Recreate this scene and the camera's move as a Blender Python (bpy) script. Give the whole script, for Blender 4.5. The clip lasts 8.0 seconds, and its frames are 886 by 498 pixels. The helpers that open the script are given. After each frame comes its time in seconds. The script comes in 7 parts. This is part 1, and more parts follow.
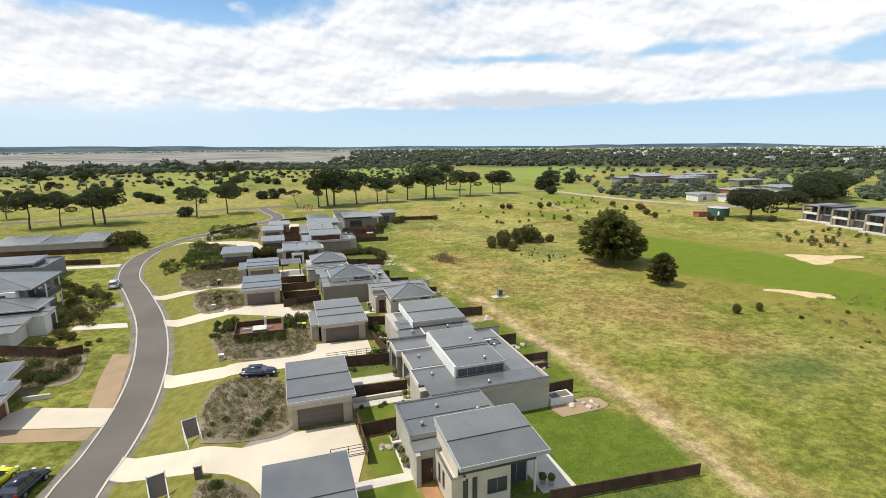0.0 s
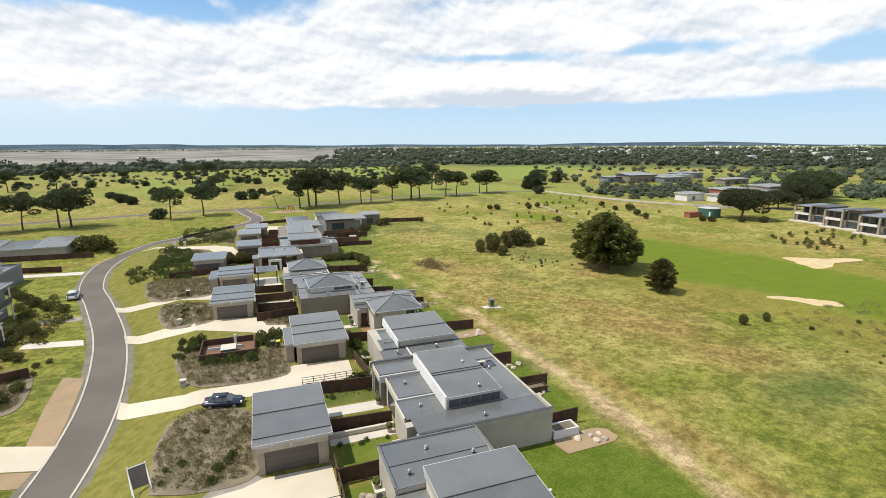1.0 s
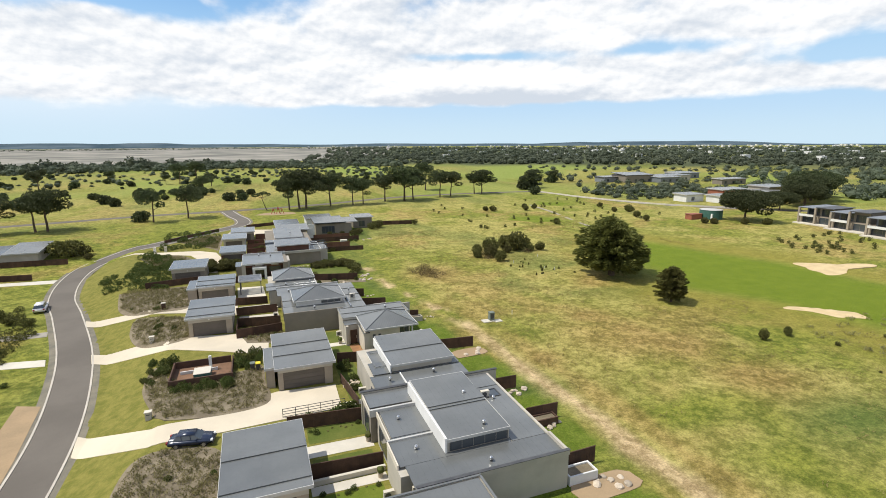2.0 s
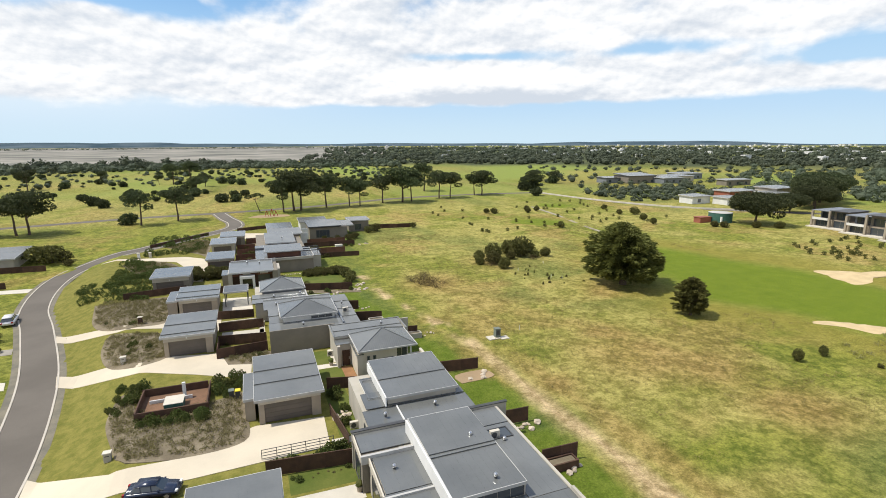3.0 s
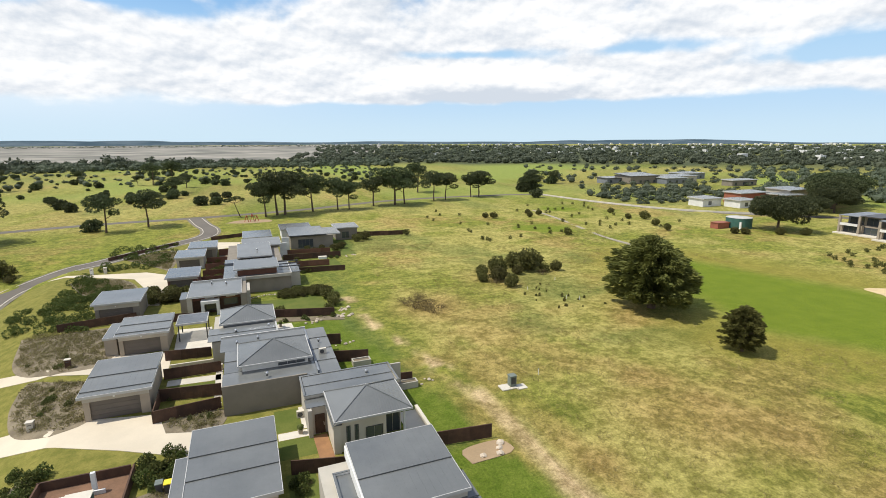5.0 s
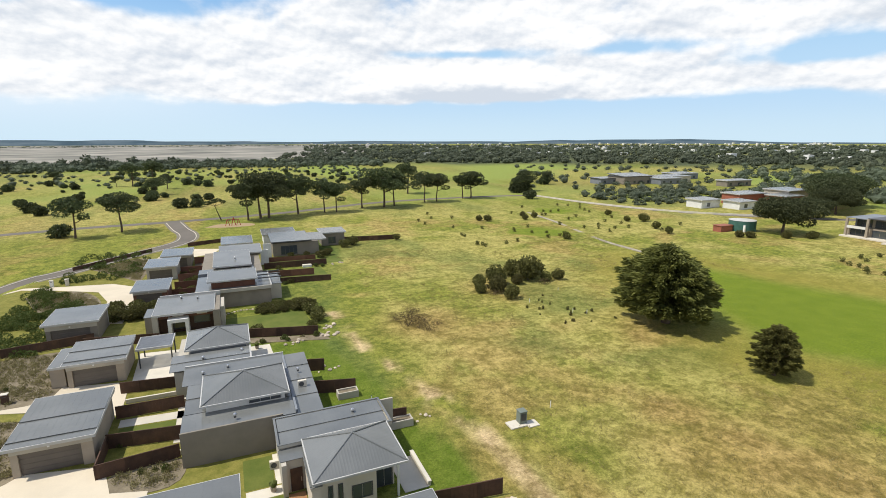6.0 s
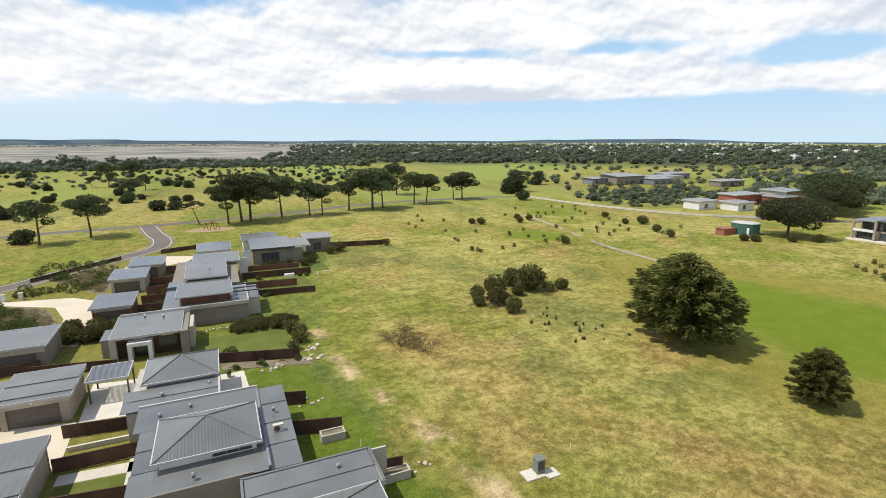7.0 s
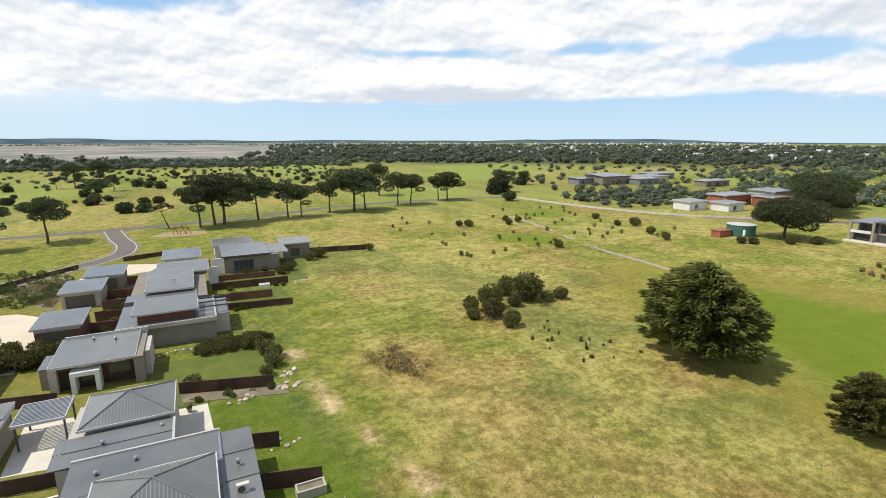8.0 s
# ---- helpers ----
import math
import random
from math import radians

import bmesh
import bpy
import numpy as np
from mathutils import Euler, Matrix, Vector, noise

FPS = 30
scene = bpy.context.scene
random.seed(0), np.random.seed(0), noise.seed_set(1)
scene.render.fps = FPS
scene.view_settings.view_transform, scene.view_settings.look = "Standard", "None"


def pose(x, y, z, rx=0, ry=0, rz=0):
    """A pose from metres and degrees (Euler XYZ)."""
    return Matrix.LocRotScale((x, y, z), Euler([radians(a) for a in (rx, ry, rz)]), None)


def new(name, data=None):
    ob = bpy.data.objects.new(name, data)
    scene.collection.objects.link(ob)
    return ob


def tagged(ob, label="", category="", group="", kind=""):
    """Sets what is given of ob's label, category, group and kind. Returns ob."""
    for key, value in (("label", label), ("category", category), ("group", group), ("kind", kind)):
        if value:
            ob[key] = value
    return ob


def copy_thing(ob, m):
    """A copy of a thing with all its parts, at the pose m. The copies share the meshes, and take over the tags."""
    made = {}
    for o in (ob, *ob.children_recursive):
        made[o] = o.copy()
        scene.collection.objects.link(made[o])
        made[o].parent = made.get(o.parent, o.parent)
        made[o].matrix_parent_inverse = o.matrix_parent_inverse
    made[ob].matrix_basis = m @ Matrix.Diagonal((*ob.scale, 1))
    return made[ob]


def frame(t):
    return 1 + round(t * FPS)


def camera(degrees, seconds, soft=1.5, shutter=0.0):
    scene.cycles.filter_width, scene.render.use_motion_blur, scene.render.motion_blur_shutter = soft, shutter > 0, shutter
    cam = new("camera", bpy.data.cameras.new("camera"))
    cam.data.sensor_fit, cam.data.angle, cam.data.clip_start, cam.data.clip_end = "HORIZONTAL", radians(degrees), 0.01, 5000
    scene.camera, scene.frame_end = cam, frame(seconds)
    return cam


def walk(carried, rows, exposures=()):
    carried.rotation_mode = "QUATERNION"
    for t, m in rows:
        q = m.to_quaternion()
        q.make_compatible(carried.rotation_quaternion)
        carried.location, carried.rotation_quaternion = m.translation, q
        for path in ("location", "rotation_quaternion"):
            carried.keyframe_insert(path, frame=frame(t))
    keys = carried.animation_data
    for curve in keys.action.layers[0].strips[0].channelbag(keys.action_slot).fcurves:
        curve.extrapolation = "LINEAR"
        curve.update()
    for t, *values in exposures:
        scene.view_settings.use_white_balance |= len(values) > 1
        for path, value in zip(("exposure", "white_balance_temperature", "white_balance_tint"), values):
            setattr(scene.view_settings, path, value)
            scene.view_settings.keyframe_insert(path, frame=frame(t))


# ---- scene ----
cam = camera(82.9, 8.0, 0.9)
METRES, EYE, TILT, LEAN, TURN = 67.03, 29.16, 0.0, 0.0, -17.8
ROWS = [
    (0.0, -0.0044, 0.0036, -0.0086, -0.36, -11.70, 0.34),
    (0.5, -0.0066, 0.0551, -0.0071, -1.27, -11.79, 0.31),
    (1.0, -0.0087, 0.1052, -0.0052, -2.06, -11.89, 0.28),
    (1.5, -0.0104, 0.1550, -0.0021, -2.56, -11.97, 0.29),
    (3.0, -0.0136, 0.3146, 0.0007, -3.02, -12.03, 0.20),
    (3.5, -0.0125, 0.3702, 0.0047, -3.03, -12.13, 0.19),
    (4.0, -0.0127, 0.4278, 0.0069, -3.14, -12.20, 0.21),
    (5.5, -0.0188, 0.6150, 0.0033, -4.40, -12.23, 0.14),
    (6.0, -0.0218, 0.6788, 0.0036, -5.07, -12.26, 0.13),
    (6.5, -0.0254, 0.7429, 0.0031, -5.79, -12.29, 0.10),
    (7.0, -0.0297, 0.8070, 0.0023, -6.48, -12.31, 0.07),
    (7.5, -0.0337, 0.8684, 0.0001, -7.27, -12.31, 0.03),
    (8.0, -0.0372, 0.9300, -0.0031, -8.58, -12.34, -0.03),
]
walk(cam, [(t, pose(0, 0, EYE, TILT, LEAN, TURN) @ pose(METRES * x, METRES * y, METRES * z, 90 + pitch, roll, yaw)) for t, x, y, z, yaw, pitch, roll in ROWS])
scene.view_settings.exposure = 0.0

# ---- light: high sun from ahead and the left, bright broken cloud ----
SUN_AZ = -76.0   # compass angle from +y towards +x
SUN_EL = 60.0
sun_data = bpy.data.lights.new("sun", "SUN")
sun_data.energy, sun_data.angle, sun_data.color = 4.5, radians(0.6), (1.0, 0.955, 0.855)
sun = new("sun", sun_data)
a, e = radians(SUN_AZ), radians(SUN_EL)
SUN_DIR = Vector((math.sin(a) * math.cos(e), math.cos(a) * math.cos(e), math.sin(e)))
sun.matrix_world = Matrix.Translation((0, 0, 300)) @ (-SUN_DIR).to_track_quat("-Z", "Y").to_matrix().to_4x4()


class Nodes:
    """Short hand for node trees."""

    def __init__(self, tree):
        self.tree = tree

    def add(self, kind, **inputs):
        n = self.tree.nodes.new(kind)
        for key, value in inputs.items():
            key = key.replace("_", " ")
            self.put(n.inputs[int(key[1:])] if key[0] == "i" and key[1:].isdigit() else n.inputs[key], value)
        return n

    def put(self, socket, value):
        if isinstance(value, bpy.types.NodeSocket):
            self.tree.links.new(value, socket)
        elif isinstance(value, bpy.types.Node):
            self.tree.links.new(value.outputs[0], socket)
        elif isinstance(value, tuple) and len(value) == 3 and socket.type == "RGBA":
            socket.default_value = (*value, 1)
        else:
            socket.default_value = value

    def math(self, op, a, b=0.0, c=0.0, clamp=False):
        n = self.add("ShaderNodeMath", i0=a, i1=b, i2=c)
        n.operation, n.use_clamp = op, clamp
        return n.outputs[0]

    def noise(self, vector, scale, detail=4.0, rough=0.55, out=0):
        return self.add("ShaderNodeTexNoise", Vector=vector, Scale=scale, Detail=detail, Roughness=rough).outputs[out]

    def step(self, value, lo, hi):
        n = self.add("ShaderNodeMapRange", i0=value, i1=lo, i2=hi)
        n.interpolation_type = "SMOOTHSTEP"
        return n.outputs[0]

    def mix(self, fac, a, b, mode="MIX"):
        n = self.add("ShaderNodeMix")
        n.data_type, n.blend_type = "RGBA", mode
        self.put(n.inputs[0], fac)
        self.put(n.inputs[6], a)
        self.put(n.inputs[7], b)
        return n.outputs[2]


world = bpy.data.worlds.new("sky")
scene.world = world
world.use_nodes = True
world.node_tree.nodes.clear()
N = Nodes(world.node_tree)
sky = N.add("ShaderNodeTexSky")
sky.sky_type, sky.sun_disc, sky.sun_elevation, sky.sun_rotation = "NISHITA", False, e, a
sky.air_density, sky.dust_density, sky.ozone_density = 1.0, 0.6, 1.5
ray = N.add("ShaderNodeTexCoord").outputs["Generated"]
sep = N.add("ShaderNodeSeparateXYZ", Vector=ray)
az = N.math("MULTIPLY", N.math("ARCTAN2", sep.outputs[0], sep.outputs[1]), 57.2958)
el = N.math("MULTIPLY", N.math("ARCSINE", sep.outputs[2]), 57.2958)
bank = N.add("ShaderNodeCombineXYZ", X=N.math("MULTIPLY", az, 0.125), Y=N.math("MULTIPLY", N.math("POWER", N.math("MAXIMUM", el, 0.0), 0.8), 0.42), Z=0.0).outputs[0]
billow = N.noise(bank, 1.05, 10.0, 0.53)


def soft_spot(a0, e0, wa, we):
    """A soft round region of the sky about a bearing and a height, 1 at its middle."""
    da = N.math("DIVIDE", N.math("SUBTRACT", az, a0), wa)
    de = N.math("DIVIDE", N.math("SUBTRACT", el, e0), we)
    return N.math("EXPONENT", N.math("MULTIPLY", N.math("ADD", N.math("MULTIPLY", da, da), N.math("MULTIPLY", de, de)), -1.0))


# a broad broken bank, open to the blue in a few places, with low heaps of cloud beneath it
cover = N.math("SUBTRACT", N.math("MULTIPLY", N.step(el, 1.4, 5.6), 0.70), N.math("MULTIPLY", N.step(el, 15.5, 30.0), 0.34))
for a0, e0, wa, we, much in ((-10, 14.0, 13, 2.4, -1.05), (-12.6, 11.4, 1.7, 0.7, 0.30), (-3.0, 13.4, 1.8, 0.6, 0.36), (26, 14.6, 5, 0.9, -0.24), (24, 8.9, 6, 0.5, -0.52), (43, 9.0, 9, 0.8, -0.52), (59, 7.6, 8, 1.1, -0.75), (33, 12, 16, 2.0, 0.10),
                             (24, 5.9, 8.0, 1.6, 0.60), (34, 5.4, 8, 1.0, 0.50), (4.6, 4.3, 3.0, 0.6, 0.46), (12, 4.6, 5, 0.8, 0.26), (55, 5.7, 7, 0.9, 0.26), (-8, 8.2, 18, 2.6, 0.20), (1.8, 5.2, 1.4, 0.6, 0.2), (24, 3.0, 22, 0.9, -0.55), (52, 3.6, 12, 0.9, -0.25), (66, 11, 9, 2.0, 0.1)):
    cover = N.math("ADD", cover, N.math("MULTIPLY", soft_spot(a0, e0, wa, we), much))
cover = N.math("ADD", cover, N.math("MULTIPLY", N.math("SUBTRACT", billow, 0.5), 1.25))
mask = N.step(cover, 0.20, 0.62)
mask = N.math("MULTIPLY", mask, N.step(el, 0.8, 4.0))
above = N.add("ShaderNodeVectorMath")
above.operation = "ADD"
N.put(above.inputs[0], bank)
above.inputs[1].default_value = (-0.03, 0.10, 0.0)
relief = N.math("SUBTRACT", N.noise(bank, 1.05, 7.0, 0.53), N.noise(above.outputs[0], 1.05, 7.0, 0.53))
lit = N.math("ADD", N.math("ADD", 0.66, N.math("MULTIPLY", relief, 3.2)), N.math("MULTIPLY", N.math("SUBTRACT", N.noise(bank, 0.5, 4.0, 0.5), 0.5), 0.7))
lit = N.math("SUBTRACT", lit, N.math("MULTIPLY", soft_spot(25, 4.6, 9, 0.7), 0.8))
lit = N.math("ADD", lit, N.math("MULTIPLY", soft_spot(24, 6.8, 9, 0.9), 0.55))
shade = N.step(lit, 0.16, 1.0)
white = N.mix(shade, (0.63, 0.69, 0.77), (1.0, 1.0, 1.0))
haze = N.mix(N.step(el, 0.0, 5.0), (0.58, 0.75, 0.87), (0.47, 0.67, 0.88))
haze = N.mix(N.math("MULTIPLY", soft_spot(-18, 4.5, 22, 3.0), 0.65), haze, (0.80, 0.88, 0.94))
sky_part = N.add("ShaderNodeBackground", Color=N.add("ShaderNodeHueSaturation", Color=sky, Saturation=1.35), Strength=0.15)
haze_part = N.add("ShaderNodeBackground", Color=haze, Strength=1.08)
cloud_part = N.add("ShaderNodeBackground", Color=white, Strength=1.06)
clear = N.add("ShaderNodeMixShader")
N.put(clear.inputs[0], N.math("SUBTRACT", 1.0, N.step(el, 3.0, 19.0)))
N.put(clear.inputs[1], sky_part)
N.put(clear.inputs[2], haze_part)
both = N.add("ShaderNodeMixShader")
N.put(both.inputs[0], mask)
N.put(both.inputs[1], clear)
N.put(both.inputs[2], cloud_part)
N.add("ShaderNodeOutputWorld", Surface=both)


# ---- materials ----
def surface(name, base, other, rough=0.85, scale=0.6, fine=6.0, bump=0.0, metal=0.0, spec=0.5, vary=0.0, grain=0.35, wave=None):
    """A worn surface: base and other colour mixed by a broad noise, grain by a fine one, and a shade of its own for each piece."""
    m = bpy.data.materials.new(name)
    m.use_nodes = True
    m.node_tree.nodes.clear()
    n = Nodes(m.node_tree)
    place = n.add("ShaderNodeNewGeometry").outputs["Position"]
    broad = n.step(n.noise(place, scale, 5.0), 0.32, 0.68)
    small = n.noise(place, fine, 4.0, 0.65)
    colour = n.mix(broad, base, other)
    value = n.math("ADD", 1.0 - grain / 2, n.math("MULTIPLY", small, grain))
    if vary:
        rnd = n.add("ShaderNodeObjectInfo").outputs["Random"]
        value = n.math("MULTIPLY", value, n.math("ADD", 1.0 - vary / 2, n.math("MULTIPLY", rnd, vary)))
    hsv = n.add("ShaderNodeHueSaturation", Color=colour, Value=value)
    out = n.add("ShaderNodeBsdfPrincipled", Base_Color=hsv, Roughness=rough, Metallic=metal)
    n.put(out.inputs["Specular IOR Level"], spec)
    height = small
    if wave:
        w = n.add("ShaderNodeTexWave", Vector=place, Scale=wave[1], Distortion=0.0)
        w.bands_direction = wave[0]
        height = n.math("ADD", small, w.outputs[1])
    if bump:
        n.put(out.inputs["Normal"], n.add("ShaderNodeBump", Strength=0.6, Distance=bump, Height=height))
    n.add("ShaderNodeOutputMaterial", Surface=out)
    return m


def foliage_mat(name, base, other):
    m = bpy.data.materials.new(name)
    m.use_nodes = True
    m.node_tree.nodes.clear()
    n = Nodes(m.node_tree)
    geo = n.add("ShaderNodeNewGeometry")
    rnd = n.add("ShaderNodeObjectInfo").outputs["Random"]
    fac = n.math("ADD", n.math("MULTIPLY", geo.outputs["Random Per Island"], 0.6), n.math("MULTIPLY", n.noise(geo.outputs["Position"], 0.7, 3.0), 0.5), clamp=True)
    colour = n.mix(fac, base, other)
    hsv = n.add("ShaderNodeHueSaturation", Color=colour, Value=n.math("ADD", 0.8, n.math("MULTIPLY", rnd, 0.4)), Hue=n.math("ADD", 0.485, n.math("MULTIPLY", rnd, 0.03)))
    diff = n.add("ShaderNodeBsdfPrincipled", Base_Color=hsv, Roughness=0.75)
    n.put(diff.inputs["Specular IOR Level"], 0.25)
    thin = n.add("ShaderNodeBsdfTranslucent", Color=hsv)
    both = n.add("ShaderNodeMixShader")
    n.put(both.inputs[0], 0.25)
    n.put(both.inputs[1], diff)
    n.put(both.inputs[2], thin)
    n.add("ShaderNodeOutputMaterial", Surface=both)
    return m


def glass_mat(name, tint=(0.05, 0.06, 0.07)):
    m = bpy.data.materials.new(name)
    m.use_nodes = True
    b = m.node_tree.nodes["Principled BSDF"]
    b.inputs["Base Color"].default_value = (*tint, 1)
    b.inputs["Roughness"].default_value = 0.06
    b.inputs["Specular IOR Level"].default_value = 0.8
    return m


M_ROOF = surface("steel_roof", (0.124, 0.127, 0.121), (0.152, 0.155, 0.148), 0.20, 0.25, 5.0, 0.002, 0.0, 0.75, 0.22, 0.14)
M_TRIM = surface("painted_fascia", (0.47, 0.46, 0.43), (0.40, 0.39, 0.37), 0.55, 0.5, 7.0, 0.0, 0.0, 0.4, 0.1, 0.12)
M_CREAM = surface("cream_render", (0.60, 0.54, 0.44), (0.52, 0.47, 0.38), 0.9, 0.5, 14.0, 0.006, 0.0, 0.3, 0.1, 0.12)
M_GREY = surface("grey_render", (0.46, 0.42, 0.35), (0.39, 0.36, 0.30), 0.9, 0.45, 14.0, 0.006, 0.0, 0.3, 0.1, 0.14)
M_BEIGE = surface("beige_render", (0.36, 0.305, 0.235), (0.30, 0.255, 0.20), 0.9, 0.5, 14.0, 0.006, 0.0, 0.3, 0.1, 0.14)
M_TAUPE = surface("taupe_render", (0.235, 0.205, 0.165), (0.20, 0.175, 0.14), 0.9, 0.5, 14.0, 0.006, 0.0, 0.3, 0.1, 0.14)
M_WHITE = surface("white_render", (0.72, 0.71, 0.68), (0.62, 0.61, 0.58), 0.85, 0.5, 12.0, 0.004, 0.0, 0.3, 0.08, 0.1)
M_BLUEGREY = surface("blue_grey_cladding", (0.20, 0.215, 0.235), (0.165, 0.178, 0.195), 0.7, 0.5, 9.0, 0.004, 0.0, 0.4, 0.1, 0.12)
M_BRICK = surface("red_brick", (0.25, 0.10, 0.065), (0.20, 0.085, 0.055), 0.9, 0.8, 9.0, 0.01, 0.0, 0.3, 0.1, 0.3)
M_DOOR = surface("brown_door_steel", (0.125, 0.105, 0.088), (0.105, 0.09, 0.075), 0.55, 0.6, 9.0, 0.0, 0.0, 0.4, 0.1, 0.1)
M_DARK = surface("dark_metal", (0.05, 0.05, 0.052), (0.07, 0.07, 0.07), 0.5, 1.0, 9.0, 0.0, 0.0, 0.5, 0.1, 0.15)
M_TIMBER = surface("dark_stained_timber", (0.098, 0.054, 0.034), (0.062, 0.036, 0.025), 0.85, 0.9, 9.0, 0.012, 0.0, 0.3, 0.45, 0.35)
M_BARKRED = surface("red_brown_cladding", (0.165, 0.075, 0.048), (0.125, 0.06, 0.04), 0.8, 0.8, 9.0, 0.01, 0.0, 0.3, 0.4, 0.25)
M_DECK = surface("oiled_deck_timber", (0.36, 0.19, 0.085), (0.29, 0.15, 0.07), 0.7, 0.9, 9.0, 0.01, 0.0, 0.3, 0.3, 0.3)
M_CONC = surface("cream_concrete", (0.60, 0.52, 0.395), (0.53, 0.46, 0.35), 0.9, 0.18, 7.0, 0.004, 0.0, 0.25, 0.05, 0.12)
M_PALE = surface("pale_paving", (0.60, 0.55, 0.46), (0.52, 0.48, 0.40), 0.9, 0.5, 8.0, 0.004, 0.0, 0.25, 0.1, 0.14)
M_KERB = surface("kerb_concrete", (0.50, 0.45, 0.38), (0.42, 0.38, 0.32), 0.9, 0.4, 7.0, 0.004, 0.0, 0.25, 0.1, 0.2)
M_ASPHALT = surface("worn_asphalt", (0.122, 0.106, 0.088), (0.150, 0.131, 0.109), 0.92, 0.12, 9.0, 0.01, 0.0, 0.3, 0.0, 0.25)
M_GRAVEL = surface("grey_gravel", (0.33, 0.30, 0.25), (0.25, 0.225, 0.185), 0.95, 0.5, 11.0, 0.03, 0.0, 0.2, 0.0, 0.5)
M_MULCH = surface("garden_mulch", (0.152, 0.124, 0.083), (0.230, 0.190, 0.128), 0.95, 0.45, 5.0, 0.05, 0.0, 0.2, 0.0, 0.7)
M_BARK = surface("red_bark_mulch", (0.225, 0.128, 0.078), (0.17, 0.10, 0.062), 0.95, 0.6, 6.0, 0.04, 0.0, 0.2, 0.0, 0.6)
M_TANBARE = surface("tan_bare_soil", (0.36, 0.255, 0.150), (0.30, 0.218, 0.130), 0.95, 0.3, 6.0, 0.02, 0.0, 0.2, 0.0, 0.3)
M_LAWN = surface("green_lawn", (0.085, 0.112, 0.022), (0.125, 0.140, 0.032), 0.95, 0.35, 5.0, 0.05, 0.0, 0.15, 0.0, 0.45)
M_VERGE = surface("verge_grass", (0.138, 0.138, 0.027), (0.212, 0.190, 0.046), 0.95, 0.9, 5.0, 0.06, 0.0, 0.15, 0.0, 0.85)
M_LUSH = surface("lush_lawn", (0.088, 0.126, 0.014), (0.138, 0.165, 0.024), 0.95, 0.35, 5.0, 0.05, 0.0, 0.15, 0.0, 0.4)
M_SAND = surface("bunker_sand", (0.60, 0.46, 0.26), (0.50, 0.38, 0.215), 0.95, 0.4, 3.0, 0.02, 0.0, 0.15, 0.0, 0.2)
M_TRUNK = surface("tree_bark", (0.085, 0.060, 0.042), (0.13, 0.10, 0.075), 0.95, 1.2, 7.0, 0.05, 0.0, 0.2, 0.2, 0.5)
M_STONE = surface("garden_stone", (0.50, 0.42, 0.32), (0.38, 0.32, 0.25), 0.9, 1.5, 8.0, 0.02, 0.0, 0.2, 0.5, 0.4)
M_TANK = surface("green_tank_steel", (0.035, 0.105, 0.085), (0.05, 0.13, 0.105), 0.6, 0.8, 6.0, 0.0, 0.0, 0.4, 0.1, 0.15)
M_RUST = surface("rust_red_steel", (0.30, 0.10, 0.06), (0.24, 0.085, 0.05), 0.7, 0.5, 5.0, 0.0, 0.0, 0.4, 0.2, 0.2)
M_PIT = surface("grey_green_cabinet", (0.16, 0.19, 0.16), (0.13, 0.15, 0.13), 0.6, 1.0, 9.0, 0.0, 0.0, 0.4, 0.1, 0.15)
M_PAINTW = surface("white_paint", (0.80, 0.80, 0.78), (0.72, 0.72, 0.70), 0.5, 1.0, 8.0, 0.0, 0.0, 0.5, 0.1, 0.08)
M_RUBBER = surface("black_rubber", (0.022, 0.022, 0.022), (0.03, 0.03, 0.03), 0.85, 1.0, 9.0, 0.0, 0.0, 0.3, 0.0, 0.2)
M_CHROME = surface("alloy", (0.55, 0.55, 0.56), (0.5, 0.5, 0.5), 0.3, 1.0, 9.0, 0.0, 0.9, 0.5, 0.0, 0.1)
M_LAMP = surface("lamp_lens", (0.75, 0.75, 0.72), (0.7, 0.7, 0.7), 0.15, 1.0, 9.0, 0.0, 0.0, 0.8, 0.0, 0.05)
M_RED = surface("red_lens", (0.35, 0.02, 0.02), (0.3, 0.02, 0.02), 0.2, 1.0, 9.0, 0.0, 0.0, 0.7, 0.0, 0.05)
M_YELLOW = surface("yellow_plastic", (0.75, 0.60, 0.03), (0.70, 0.55, 0.03), 0.5, 1.0, 9.0, 0.0, 0.0, 0.5, 0.0, 0.1)
M_GLASS = glass_mat("dark_glass")
M_CYPRESS = foliage_mat("cypress_needles", (0.046, 0.057, 0.014), (0.205, 0.202, 0.052))
M_PINE = foliage_mat("pine_needles", (0.034, 0.050, 0.022), (0.100, 0.115, 0.048))
M_BUSH = foliage_mat("shrub_leaves", (0.042, 0.046, 0.012), (0.150, 0.140, 0.042))
M_HEDGE = foliage_mat("hedge_leaves", (0.040, 0.070, 0.015), (0.115, 0.125, 0.030))
M_DRYBUSH = foliage_mat("dry_shrub_twigs", (0.080, 0.064, 0.028), (0.19, 0.145, 0.062))
M_SCRUB = foliage_mat("low_scrub", (0.105, 0.100, 0.038), (0.29, 0.25, 0.110))
M_TRAIL = surface("worn_path", (0.27, 0.24, 0.175), (0.34, 0.305, 0.225), 0.95, 0.4, 6.0, 0.02, 0.0, 0.2, 0.0, 0.4)
M_SHOULDER = surface("grey_road_shoulder", (0.150, 0.138, 0.110), (0.215, 0.190, 0.140), 0.95, 0.5, 7.0, 0.02, 0.0, 0.2, 0.0, 0.5)
M_STRAW = foliage_mat("dry_grass", (0.17, 0.16, 0.045), (0.40, 0.33, 0.13))
